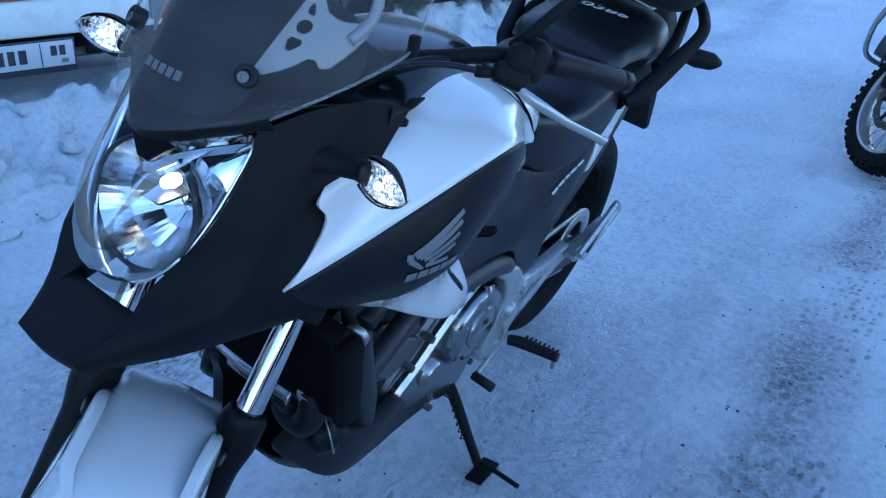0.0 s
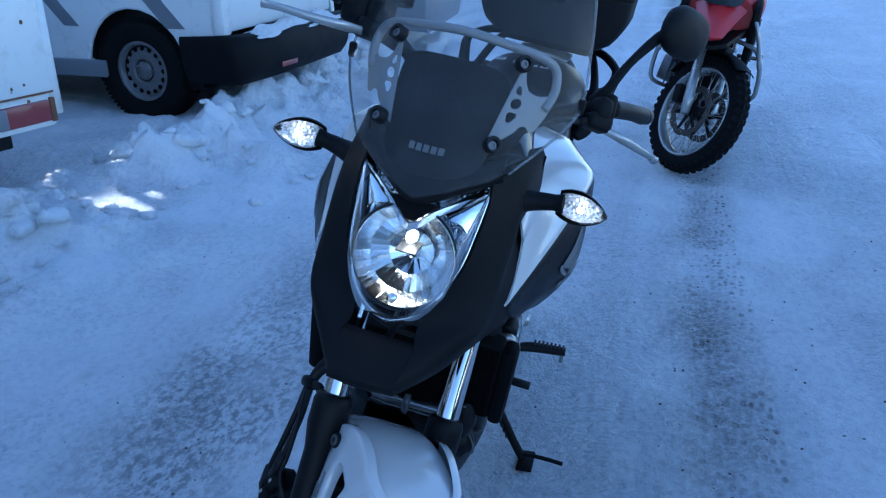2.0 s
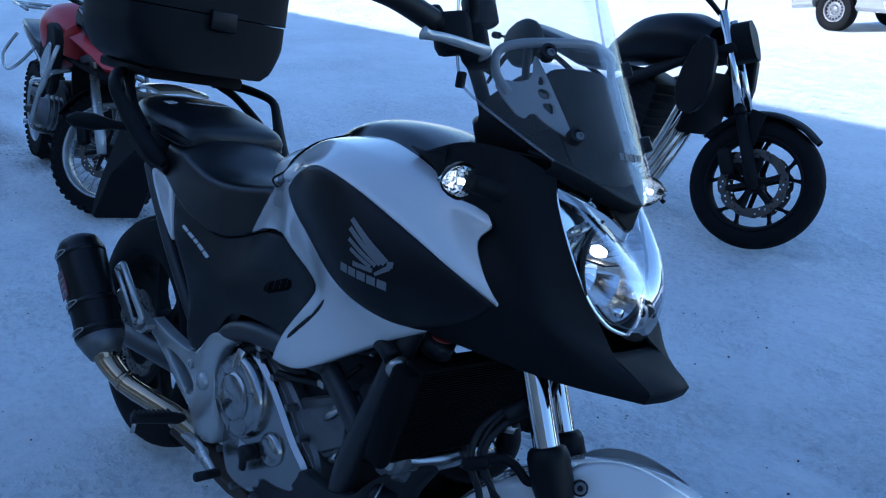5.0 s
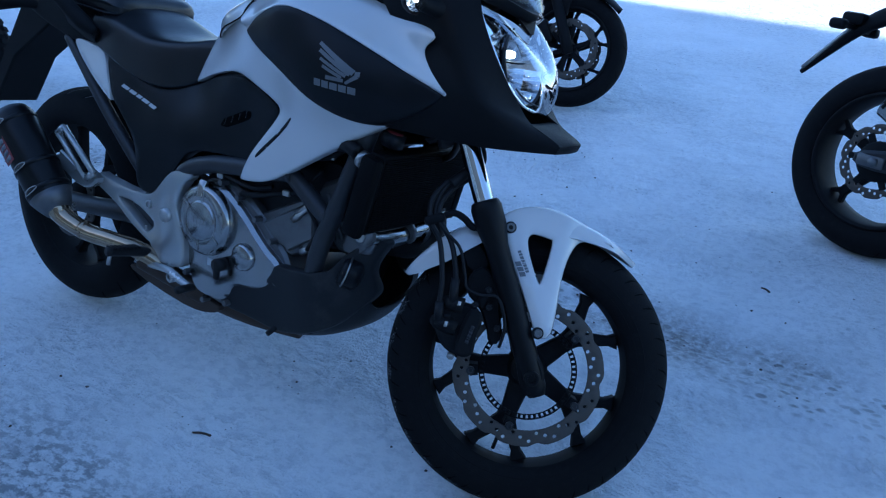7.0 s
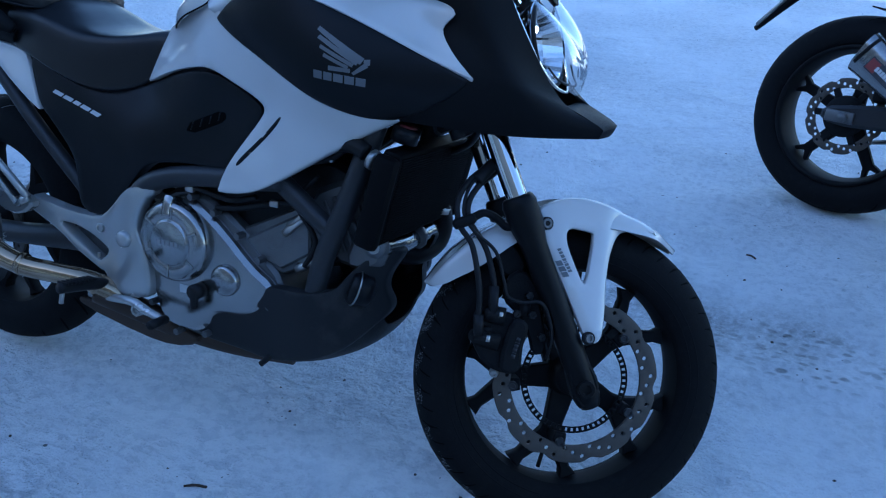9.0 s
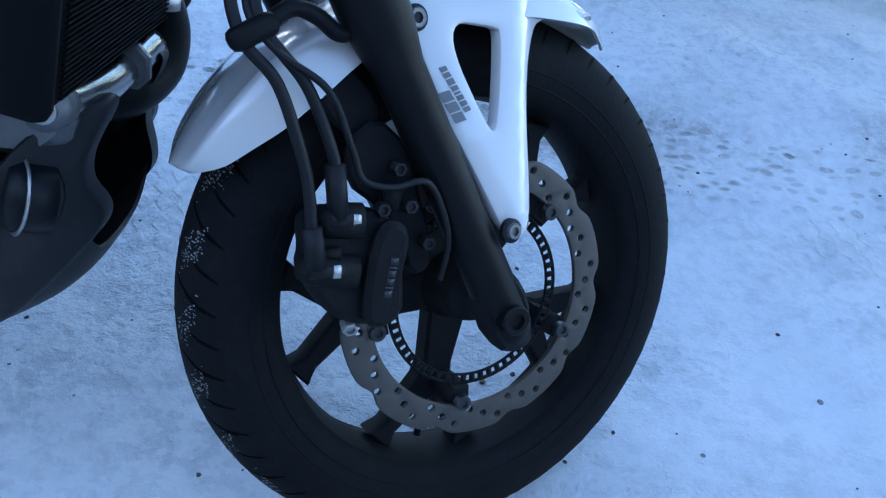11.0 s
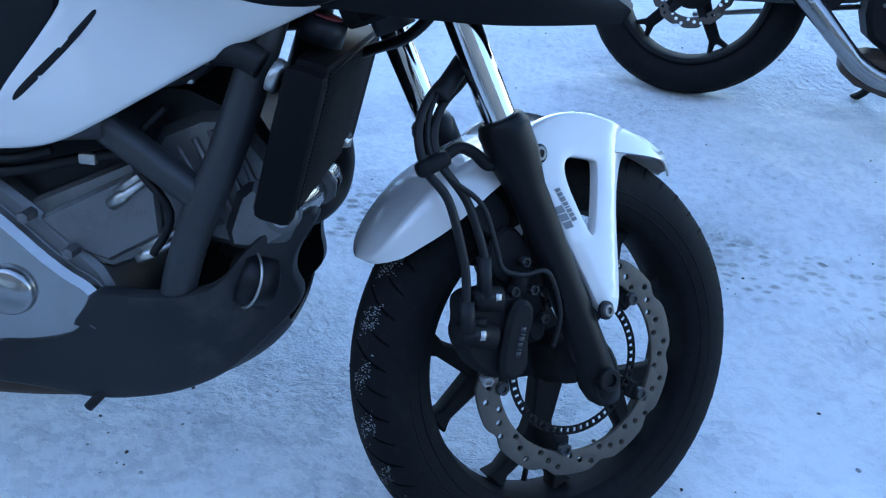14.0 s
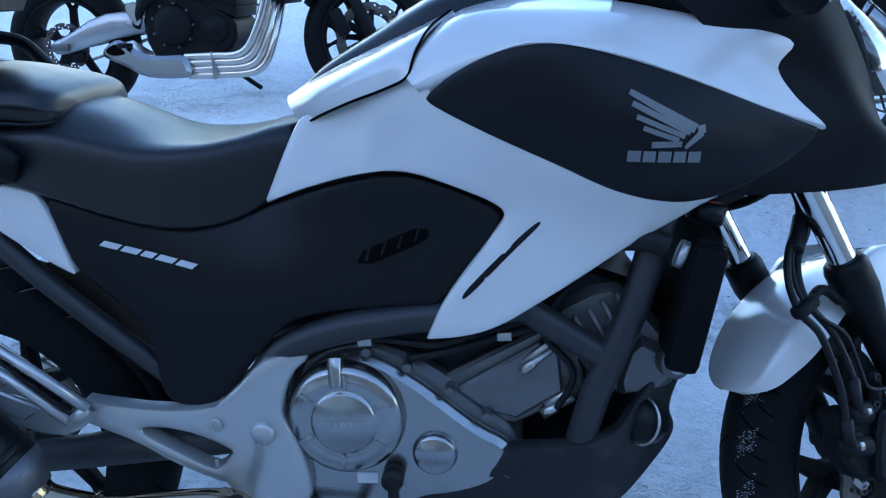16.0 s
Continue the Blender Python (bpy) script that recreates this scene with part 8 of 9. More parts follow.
    def header_path(k):
        return [(1.04, -0.12 + 0.07 * k, 0.64), (1.01 + 0.010 * k, -0.14 + 0.05 * k, 0.52), (0.945 + 0.022 * k, -0.15 + 0.02 * k, 0.36 - 0.01 * k), (0.87 + 0.022 * k, -0.15 + 0.010 * k, 0.272 - 0.026 * k), (0.74, -0.15 + 0.010 * k, 0.262 - 0.029 * k), (0.60, -0.15 + 0.010 * k, 0.262 - 0.029 * k)]
    hd = part("exhaust", tube(header_path(0), 0.019, 14), M_STAIN, b, "four stainless header pipes")
    for k in (1, 2, 3):
        part("header", tube(header_path(k), 0.019, 14), M_STAIN, hd)
    part("collector", prism([(0.62, 0.272), (0.64, 0.168), (0.50, 0.166), (0.40, 0.178), (0.32, 0.230), (0.235, 0.262), (0.215, 0.288), (0.24, 0.322), (0.30, 0.350), (0.335, 0.332), (0.42, 0.275), (0.50, 0.268)], -0.19, -0.05, 0.02, 1), M_ALU, hd, "flat silver silencer")
    # near-black plate stands in for the dark inside of the outlet
    part("outlet", prism([(0.240, 0.296), (0.262, 0.318), (0.300, 0.330), (0.322, 0.310), (0.345, 0.282), (0.270, 0.276)], -0.194, -0.18, 0.003, 1), M_RECESS_SHADE, hd)
    part("header_clamp", box((0.010, 0.060, 0.125), (0.735, -0.14, 0.218), 0.01), M_STEEL, hd)
    part("side_stand", tube([(0.66, 0.13, 0.22), (0.74, 0.20, 0.13), (0.80, 0.26, 0.065)], 0.012, 8), M_BLACK, b, "side stand, down")
    part("plate_hanger", tube([(-0.16, 0.0, 0.80), (-0.30, 0.0, 0.72), (-0.40, 0.0, 0.60), (-0.45, 0.0, 0.52)], [0.05, 0.035, 0.03, 0.02], 8, squash=0.5), M_BLACK, b)
    part("chain", join(tube([(0.0, 0.10, 0.40), (0.42, 0.10, 0.42)], 0.008, 6), tube([(0.0, 0.10, 0.24), (0.42, 0.10, 0.36)], 0.008, 6)), M_STEEL, b)
    part("shock", tube([(0.34, 0, 0.42), (0.42, 0, 0.66)], 0.03, 10), M_DARKRED, b)
    return b


M_STAIN = material("stainless header", (0.62, 0.58, 0.52), 0.22, 1.0, vary=0.15, scale=5, dirt=(0.36, 0.26, 0.18), dirt_amount=0.4)
naked_bike()


def sport_bike():
    b = thing("motorcycle", "black motorcycle with a short brushed-metal silencer and tail tidy", "motorcycle", pose(0.394, 1.749, 0.0, -14.5, 0, -18) @ Matrix.Scale(1.06, 4))
    plain_wheel(b, "rear_wheel", Matrix.Translation((0, 0, 0.312)), 0.312, 0.165, 0.2159, "five", 0.118, -0.092)
    st = steer_frame(1.42, 0.30, radians(25), radians(20))
    plain_wheel(b, "front_wheel", st @ Matrix.Translation((0.035, 0, 0)), 0.300, 0.12, 0.2159, "five", 0.15, (-0.065, 0.065))
    for s in (-1, 1):
        leg = part("fork_leg", tube([(0.04, s * 0.10, -0.03), (0.04, s * 0.10, 0.34)], 0.028, 14), M_BLACK, b, "", st)
        part("stanchion", tube([(0.04, s * 0.10, 0.34), (0.04, s * 0.10, 0.75)], 0.022, 14), M_HARDCHROME, leg, "", st)
        part("swingarm", prism([(-0.06, 0.335), (0.04, 0.355), (0.30, 0.385), (0.46, 0.43), (0.46, 0.35), (0.30, 0.315), (0.04, 0.282), (-0.06, 0.29)], s * 0.100, s * 0.138, 0.010, 1), M_FRAME, b)
        part("axle_block", join(box((0.085, 0.010, 0.036), (0.0, s * 0.143, 0.312), 0.004), tube([(0.012, s * 0.14, 0.312), (0.012, s * 0.158, 0.312)], 0.016, 6)), M_ALU_RAW, b)
        part("footrest_hanger", prism([(0.36, 0.50), (0.44, 0.47), (0.40, 0.36), (0.36, 0.30), (0.33, 0.32)], s * 0.15, s * 0.17, 0.004, 1), M_BLACK, b)
        part("rear_indicator", join(tube([(-0.24, s * 0.03, 0.70), (-0.25, s * 0.11, 0.70)], 0.008, 8), box((0.055, 0.04, 0.033), (-0.25, s * 0.12, 0.70), 0.012)), M_BLACK, b)
    part("rear_caliper", join(box((0.065, 0.04, 0.05), (0.10, -0.10, 0.395), 0.012), tube([(0.10, -0.12, 0.40), (0.10, -0.135, 0.40)], 0.013, 10)), M_CALIPER, b)
    part("hub_cover", lathe([(0.001, 0.105), (0.05, 0.104), (0.062, 0.098), (0.065, 0.088)], 28), M_CALIPER, b, "", Matrix.Translation((0, 0, 0.312)) @ Matrix.Rotation(radians(180), 4, "Z"))
    can = part("exhaust", tube([(0.258, -0.199, 0.362), (0.33, -0.198, 0.305), (0.41, -0.19, 0.238), (0.47, -0.16, 0.19), (0.56, -0.12, 0.16), (0.72, -0.05, 0.16)], [0.030, 0.027, 0.024, 0.026, 0.028, 0.028], 16), M_ALU, b, "steel link pipe with a brushed silencer")
    c0, c1 = Vector((0.266, -0.198, 0.356)), Vector((0.040, -0.226, 0.512))
    w = (c1 - c0).normalized()
    rows = []
    for t in range(11):
        f = t / 10
        p = c0.lerp(c1, f)
        side = Vector((0, -1, 0))
        up = side.cross(w).normalized()
        h, k = 0.040 + 0.022 * f, 0.036 + 0.016 * f
        if t == 10:
            p = p + w * 0.0
        rows.append([p + (side * math.cos(a) * k + up * math.copysign(abs(math.sin(a)) ** 0.7, math.sin(a)) * h) + (w * (-0.010 * math.copysign(abs(math.sin(a)) ** 0.7, math.sin(a))) if t == 10 else Vector((0, 0, 0))) for a in [2 * math.pi * j / 28 for j in range(28)]])
    body = grid_mesh(rows, close_u=True)
    bmesh.ops.holes_fill(body, edges=[e for e in body.edges if len(e.link_faces) == 1], sides=0)
    bmesh.ops.recalc_face_normals(body, faces=body.faces)
    sil = part("silencer", body, M_ALU, can, "brushed tapered silencer")
    for f, g in ((0.0, 0.04), (0.95, 0.985)):
        part("end_band", tube([tuple(c0.lerp(c1, f)), tuple(c0.lerp(c1, g))], 0.048 if f < 0.5 else 0.056, 26, squash=1.12), M_CALIPER if f > 0.5 else M_STEEL, sil)
    turn = Matrix.Translation(c0.lerp(c1, 0.68) + Vector((0.004, -0.055, -0.004))) @ turn_y(-33) @ Matrix.Rotation(radians(-4), 4, "X")
    part("badge", box((0.105, 0.003, 0.040), bevel=0.0), M_GREY, sil, "dark badge with pale bars", turn, flat=True)
    part("badge_mark", box((0.030, 0.004, 0.032), (-0.034, -0.001, 0), 0.0), M_DARKRED, sil, "", turn, flat=True)
    bb = bars([0.6] * 8, 0.014, 0.12)
    part("badge_bars", bb, M_DECAL_WHITE, sil, "", turn @ Matrix.Translation((0.017, -0.003, 0)), flat=True)
    for d in (-0.05, 0.05):
        part("exhaust_spring", tube([(0.270 + 0.0018 * k + 0.004 * math.cos(k * 1.4), -0.195 + d, 0.36 - 0.0015 * k + 0.004 * math.sin(k * 1.4)) for k in range(24)], 0.0014, 5, 1, smooth=False), M_STEEL, can)
    engine_lump(b, 0.66, 0.38, 1.05)
    part("belly", prism([(0.42, 0.22), (0.44, 0.14), (0.60, 0.11), (0.80, 0.12), (0.90, 0.20), (0.72, 0.24)], -0.12, 0.12, 0.015, 1), M_RUST, b)
    part("tank", ring_loft([(0.52, [(0, 0.86), (0.08, 0.85), (0.10, 0.79), (0.06, 0.74), (0, 0.73)]), (0.75, [(0, 1.0), (0.14, 0.97), (0.18, 0.88), (0.12, 0.78), (0, 0.76)]), (1.06, [(0, 0.99), (0.10, 0.96), (0.13, 0.89), (0.09, 0.82), (0, 0.80)])]), M_SATIN, b)
    part("seat", ring_loft([seat_row(0.56, 0.83, 0.09, 0.82, 0.10, 0.74), seat_row(0.36, 0.80, 0.13, 0.79, 0.14, 0.72), seat_row(0.14, 0.86, 0.12, 0.85, 0.12, 0.78), seat_row(-0.16, 0.93, 0.10, 0.92, 0.10, 0.84), seat_row(-0.34, 0.93, 0.05, 0.92, 0.06, 0.89)]), M_SEAT, b)
    part("frame", join(*[tube([(1.10, s * 0.05, 0.90), (0.90, s * 0.13, 0.74), (0.62, s * 0.15, 0.60), (0.44, s * 0.14, 0.46)], 0.022, 10) for s in (1, -1)]), M_BLACK, b)
    hang = part("tail_tidy", tube([(-0.02, 0, 0.805), (-0.14, 0, 0.762), (-0.23, 0, 0.705), (-0.31, 0, 0.620), (-0.385, 0, 0.530)], [0.05, 0.045, 0.036, 0.026, 0.012], 10, squash=0.55), M_BLACK, b, "black tail tidy with lamp")
    part("plate_rib", tube([(-0.24, -0.034, 0.708), (-0.375, -0.022, 0.545)], 0.006, 6), M_STEEL, hang)
    part("plate_lamp", box((0.075, 0.09, 0.040), (-0.25, 0, 0.728), 0.012), M_BLACK, hang)
    part("chain", join(tube([(0.0, 0.10, 0.40), (0.45, 0.10, 0.41)], 0.008, 6), tube([(0.0, 0.10, 0.225), (0.45, 0.10, 0.33)], 0.008, 6)), M_STEEL, b)
    part("hugger", patch([[(-0.02 + 0.335 * math.cos(radians(d)) + 0.02, y, 0.312 + 0.335 * math.sin(radians(d))) for d in (20, 45, 70, 92)] for y in (-0.09, -0.05, 0.05, 0.09)], 4, 3, 0.004), M_BLACK, b)
    part("shock", tube([(0.36, 0, 0.40), (0.44, 0, 0.66)], 0.03, 10), M_SATIN, b)
    part("side_stand", tube([(0.58, 0.13, 0.20), (0.55, 0.22, 0.10), (0.52, 0.27, 0.06)], 0.012, 8), M_BLACK, b)
    return b


sport_bike()


def trail_bike():
    b = thing("motorcycle", "red and black adventure motorcycle with crash bars and wire-spoked wheels", "motorcycle", pose(-3.70, 0.765, 0.0, -9, 0, -7) @ Matrix.Scale(0.93, 4))
    # origin under the front axle; the rest lies behind it
    st = steer_frame(-0.02, 0.345, radians(27), radians(44), 0.04)
    wheel = plain_wheel(b, "front_wheel", st @ Matrix.Translation((0.04, 0, 0)), 0.350, 0.10, 0.262, "knobby", 0.152, (-0.062, 0.062), "wire-spoked wheel with knobbly tyre")
    for s in (-1, 1):
        leg = part("fork_leg", tube([(0.045, s * 0.10, -0.03), (0.045, s * 0.10, 0.05), (0.045, s * 0.10, 0.42)], [0.024, 0.030, 0.026], 16, smooth=False), M_SILVER, b, "silver fork leg", st)
        part("stanchion", tube([(0.045, s * 0.10, 0.42), (0.045, s * 0.10, 0.62)], 0.022, 14), M_STEEL, leg, "", st)
        part("caliper", box((0.06, 0.05, 0.11), (-0.06, s * 0.085, 0.10), 0.014), M_CALIPER, leg, "", st)
    part("fork_bridge", box((0.10, 0.25, 0.05), (0.03, 0, 0.50), 0.012), M_ALU_RAW, b, "", st)
    rails = [[(0.04 + (0.375 - 0.02 * abs(s) ** 3) * math.cos(radians(d)), s * 0.07, (0.375 - 0.02 * abs(s) ** 3) * math.sin(radians(d))) for d in (38, 55, 75, 95, 115, 135)] for s in (-1, -0.8, 0, 0.8, 1)]
    part("front_fender", patch(rails, 4, 3, 0.004), M_BLACK, b, "", st)
    part("beak", patch([[(0.10, -0.06, 0.80), (-0.05, -0.10, 0.86), (-0.25, -0.15, 0.92)], [(0.16, 0.0, 0.80), (-0.02, 0.0, 0.90), (-0.22, 0.0, 0.98)], [(0.10, 0.06, 0.80), (-0.05, 0.10, 0.86), (-0.25, 0.15, 0.92)]], 5, 5, 0.02), M_RED, b, "red beak")
    part("under_beak", patch([[(0.10, -0.09, 0.775), (-0.06, -0.13, 0.80), (-0.28, -0.17, 0.82)], [(0.15, 0.0, 0.755), (-0.03, 0.0, 0.76), (-0.24, 0.0, 0.78)], [(0.10, 0.09, 0.775), (-0.06, 0.13, 0.80), (-0.28, 0.17, 0.82)]], 5, 5, 0.02), M_BLACK, b)
    part("headlight", ring_loft([(-0.20, [(0, 1.12), (0.10, 1.10), (0.13, 1.02), (0.10, 0.95), (0, 0.94)]), (-0.12, [(0, 1.08), (0.09, 1.06), (0.115, 1.00), (0.09, 0.95), (0, 0.94)])]), M_GLASS, b)
    part("tank", ring_loft([(-0.28, [(0, 1.00), (0.12, 0.98), (0.18, 0.90), (0.15, 0.78), (0, 0.74)]), (-0.50, [(0, 1.10), (0.17, 1.06), (0.24, 0.94), (0.18, 0.74), (0, 0.70)]), (-0.75, [(0, 1.05), (0.14, 1.02), (0.18, 0.92), (0.13, 0.78), (0, 0.75)]), (-0.92, [(0, 0.90), (0.08, 0.89), (0.10, 0.84), (0.08, 0.78), (0, 0.77)])]), M_RED, b, "red tank")
    for s in (1, -1):
        part("side_shroud", prism([(-0.20, 0.94), (-0.34, 1.00), (-0.56, 0.92), (-0.62, 0.78), (-0.44, 0.58), (-0.34, 0.60), (-0.24, 0.76)], s * 0.18, s * 0.225, 0.012, 1), M_BLACK, b)
        part("shroud_flash", prism([(-0.26, 0.90), (-0.42, 0.84), (-0.56, 0.72), (-0.44, 0.60), (-0.36, 0.66), (-0.30, 0.78)], s * 0.226, s * 0.236, 0.004, 1), M_SILVER, b, "silver side flash")
        part("crash_bar", tube([(-0.30, s * 0.13, 0.74), (-0.24, s * 0.24, 0.72), (-0.24, s * 0.29, 0.64), (-0.30, s * 0.31, 0.50), (-0.40, s * 0.30, 0.41), (-0.52, s * 0.22, 0.36), (-0.62, s * 0.14, 0.34)], 0.0135, 10), M_SILVER, b, "silver tubular crash bar")
        part("crash_bar", tube([(-0.27, s * 0.27, 0.68), (-0.40, s * 0.29, 0.66), (-0.55, s * 0.27, 0.62), (-0.66, s * 0.16, 0.60)], 0.0125, 10), M_SILVER, b)
        part("crash_bar", tube([(-0.24, s * 0.29, 0.62), (-0.20, s * 0.24, 0.80), (-0.24, s * 0.20, 0.88), (-0.34, s * 0.19, 0.86)], 0.0125, 10), M_SILVER, b)
        part("cylinder", tube([(-0.46, s * 0.10, 0.46), (-0.46, s * 0.27, 0.49)], [0.085, 0.075], 20), M_ALU_RAW, b, "finned boxer cylinder")
        for k in range(4):
            part("cooling_fin", tube([(-0.46, s * (0.14 + 0.025 * k), 0.467 + 0.005 * k), (-0.46, s * (0.147 + 0.025 * k), 0.468 + 0.005 * k)], 0.098, 20), M_ALU_RAW, b)
        part("mirror", join(tube([(-0.36, s * 0.26, 1.18), (-0.34, s * 0.30, 1.30)], 0.007, 8), box((0.03, 0.14, 0.09), (-0.34, s * 0.34, 1.32), 0.014)), M_BLACK, b)
        part("footrest", tube([(-0.85, s * 0.14, 0.36), (-0.85, s * 0.26, 0.36)], 0.013, 8), M_STEEL, b)
        part("swingarm", tube([(-0.95, s * 0.09, 0.42), (-1.50, s * 0.11, 0.34)], 0.03, 10), M_BLACK, b)
        part("subframe", tube([(-0.70, s * 0.13, 0.62), (-1.0, s * 0.13, 0.70), (-1.55, s * 0.12, 0.86)], 0.016, 8), M_SILVER, b)
        part("pannier_rail", tube([(-1.05, s * 0.16, 0.78), (-1.15, s * 0.24, 0.66), (-1.45, s * 0.25, 0.60), (-1.62, s * 0.24, 0.68), (-1.60, s * 0.16, 0.82)], 0.010, 8), M_SILVER, b)
    part("windscreen", patch([[(-0.20, -0.13, 1.10), (-0.32, -0.15, 1.30)], [(-0.15, 0, 1.11), (-0.29, 0, 1.36)], [(-0.20, 0.13, 1.10), (-0.32, 0.15, 1.30)]], 4, 5, 0.003), M_SCREEN, b)
    part("handlebar", tube([(-0.42, -0.42, 1.14), (-0.36, -0.26, 1.17), (-0.32, -0.08, 1.10), (-0.32, 0.08, 1.10), (-0.36, 0.26, 1.17), (-0.42, 0.42, 1.14)], 0.013, 10), M_BLACK, b)
    part("engine", prism([(-0.32, 0.60), (-0.30, 0.40), (-0.40, 0.28), (-0.75, 0.26), (-0.90, 0.36), (-0.86, 0.58), (-0.60, 0.66)], -0.13, 0.13, 0.02, 1), M_CALIPER, b)
    part("radiator", box((0.05, 0.24, 0.20), m=Matrix.Translation((-0.29, 0, 0.70)), bevel=0.01), M_FIN, b)
    part("bash_plate", patch([[(-0.30, -0.13, 0.42), (-0.36, -0.14, 0.28), (-0.60, -0.14, 0.22), (-0.80, -0.13, 0.24)], [(-0.27, 0, 0.42), (-0.34, 0, 0.26), (-0.60, 0, 0.20), (-0.80, 0, 0.22)], [(-0.30, 0.13, 0.42), (-0.36, 0.14, 0.28), (-0.60, 0.14, 0.22), (-0.80, 0.13, 0.24)]], 4, 4, 0.005), M_ALU_RAW, b)
    part("seat", ring_loft([seat_row(-0.82, 0.86, 0.10, 0.85, 0.12, 0.78), seat_row(-1.05, 0.84, 0.14, 0.83, 0.15, 0.76), seat_row(-1.30, 0.90, 0.15, 0.89, 0.15, 0.82), seat_row(-1.62, 0.92, 0.12, 0.91, 0.12, 0.86)]), M_SEAT, b)
    plain_wheel(b, "rear_wheel", Matrix.Translation((-1.53, 0, 0.335)), 0.335, 0.15, 0.2159, "knobby", 0.12, -0.08)
    part("luggage_rack", join(tube([(-1.50, -0.12, 0.98), (-1.95, -0.12, 1.0), (-1.95, 0.12, 1.0), (-1.50, 0.12, 0.98)], 0.011, 8, smooth=False), tube([(-1.70, -0.12, 0.99), (-1.70, 0.12, 0.99)], 0.011, 8)), M_SILVER, b)
    part("side_stand", tube([(-0.66, 0.13, 0.26), (-0.68, 0.22, 0.12), (-0.68, 0.28, 0.05)], 0.013, 8), M_BLACK, b, "side stand, down")
    return b


trail_bike()

# ---------------- vehicles behind the snow heap ----------------
def road_wheel(parent, m, R, w, rr, steel=True):
    wh = part("wheel", lathe([(rr - 0.01, -0.40 * w), (rr - 0.03, -0.42 * w), (rr - 0.04, -0.30 * w), (rr * 0.80, -0.22 * w), (rr * 0.55, -0.30 * w), (rr * 0.42, -0.34 * w), (rr * 0.30, -0.24 * w), (0.07, -0.24 * w), (0.06, -0.32 * w), (0.001, -0.33 * w)], 48), M_STEELWHEEL, parent, "dusty pressed-steel wheel", m)
    half = [(rr - 0.005, 0.40 * w), (rr + 0.02, 0.49 * w), (R - 0.05, 0.50 * w), (R - 0.012, 0.44 * w), (R, 0.36 * w), (R, 0.0)]
    part("tyre", lathe(half + [(r, -y) for r, y in half[-2::-1]], 72), M_RUBBER, wh, "", m)
    blocks = []
    for k in range(64):
        for y in (-0.42, -0.21, 0.0, 0.21, 0.42):
            blocks.append(box((0.012, w * 0.155, 2 * math.pi * R / 64 * 0.62), m=turn_y(360 / 64 * (k + (0.5 if abs(y) == 0.21 else 0))) @ Matrix.Translation((R - (0.010 if abs(y) > 0.4 else 0), y * w, 0)), bevel=0))
    tagged(part("tread", join(*blocks), M_RUBBER, wh, "", m, flat=True), "winter tread blocks", "", "", "stuff")
    # vent holes are near-black caps, their shade put into the colour
    for k in range(16):
        a = 2 * math.pi * k / 16
        part("vent_hole", bolt((rr * 0.70 * math.cos(a), -0.262 * w, rr * 0.70 * math.sin(a)), (0, -1, 0), 0.016, 0.003, 10, False), M_RECESS_SHADE, wh, "", m)
    for k in range(5):
        a = 2 * math.pi * k / 5
        part("wheel_nut", bolt((0.056 * math.cos(a), -0.30 * w, 0.056 * math.sin(a)), (0, -1, 0), 0.010, 0.012, 6, False), M_STEEL, wh, "", m)
    return wh


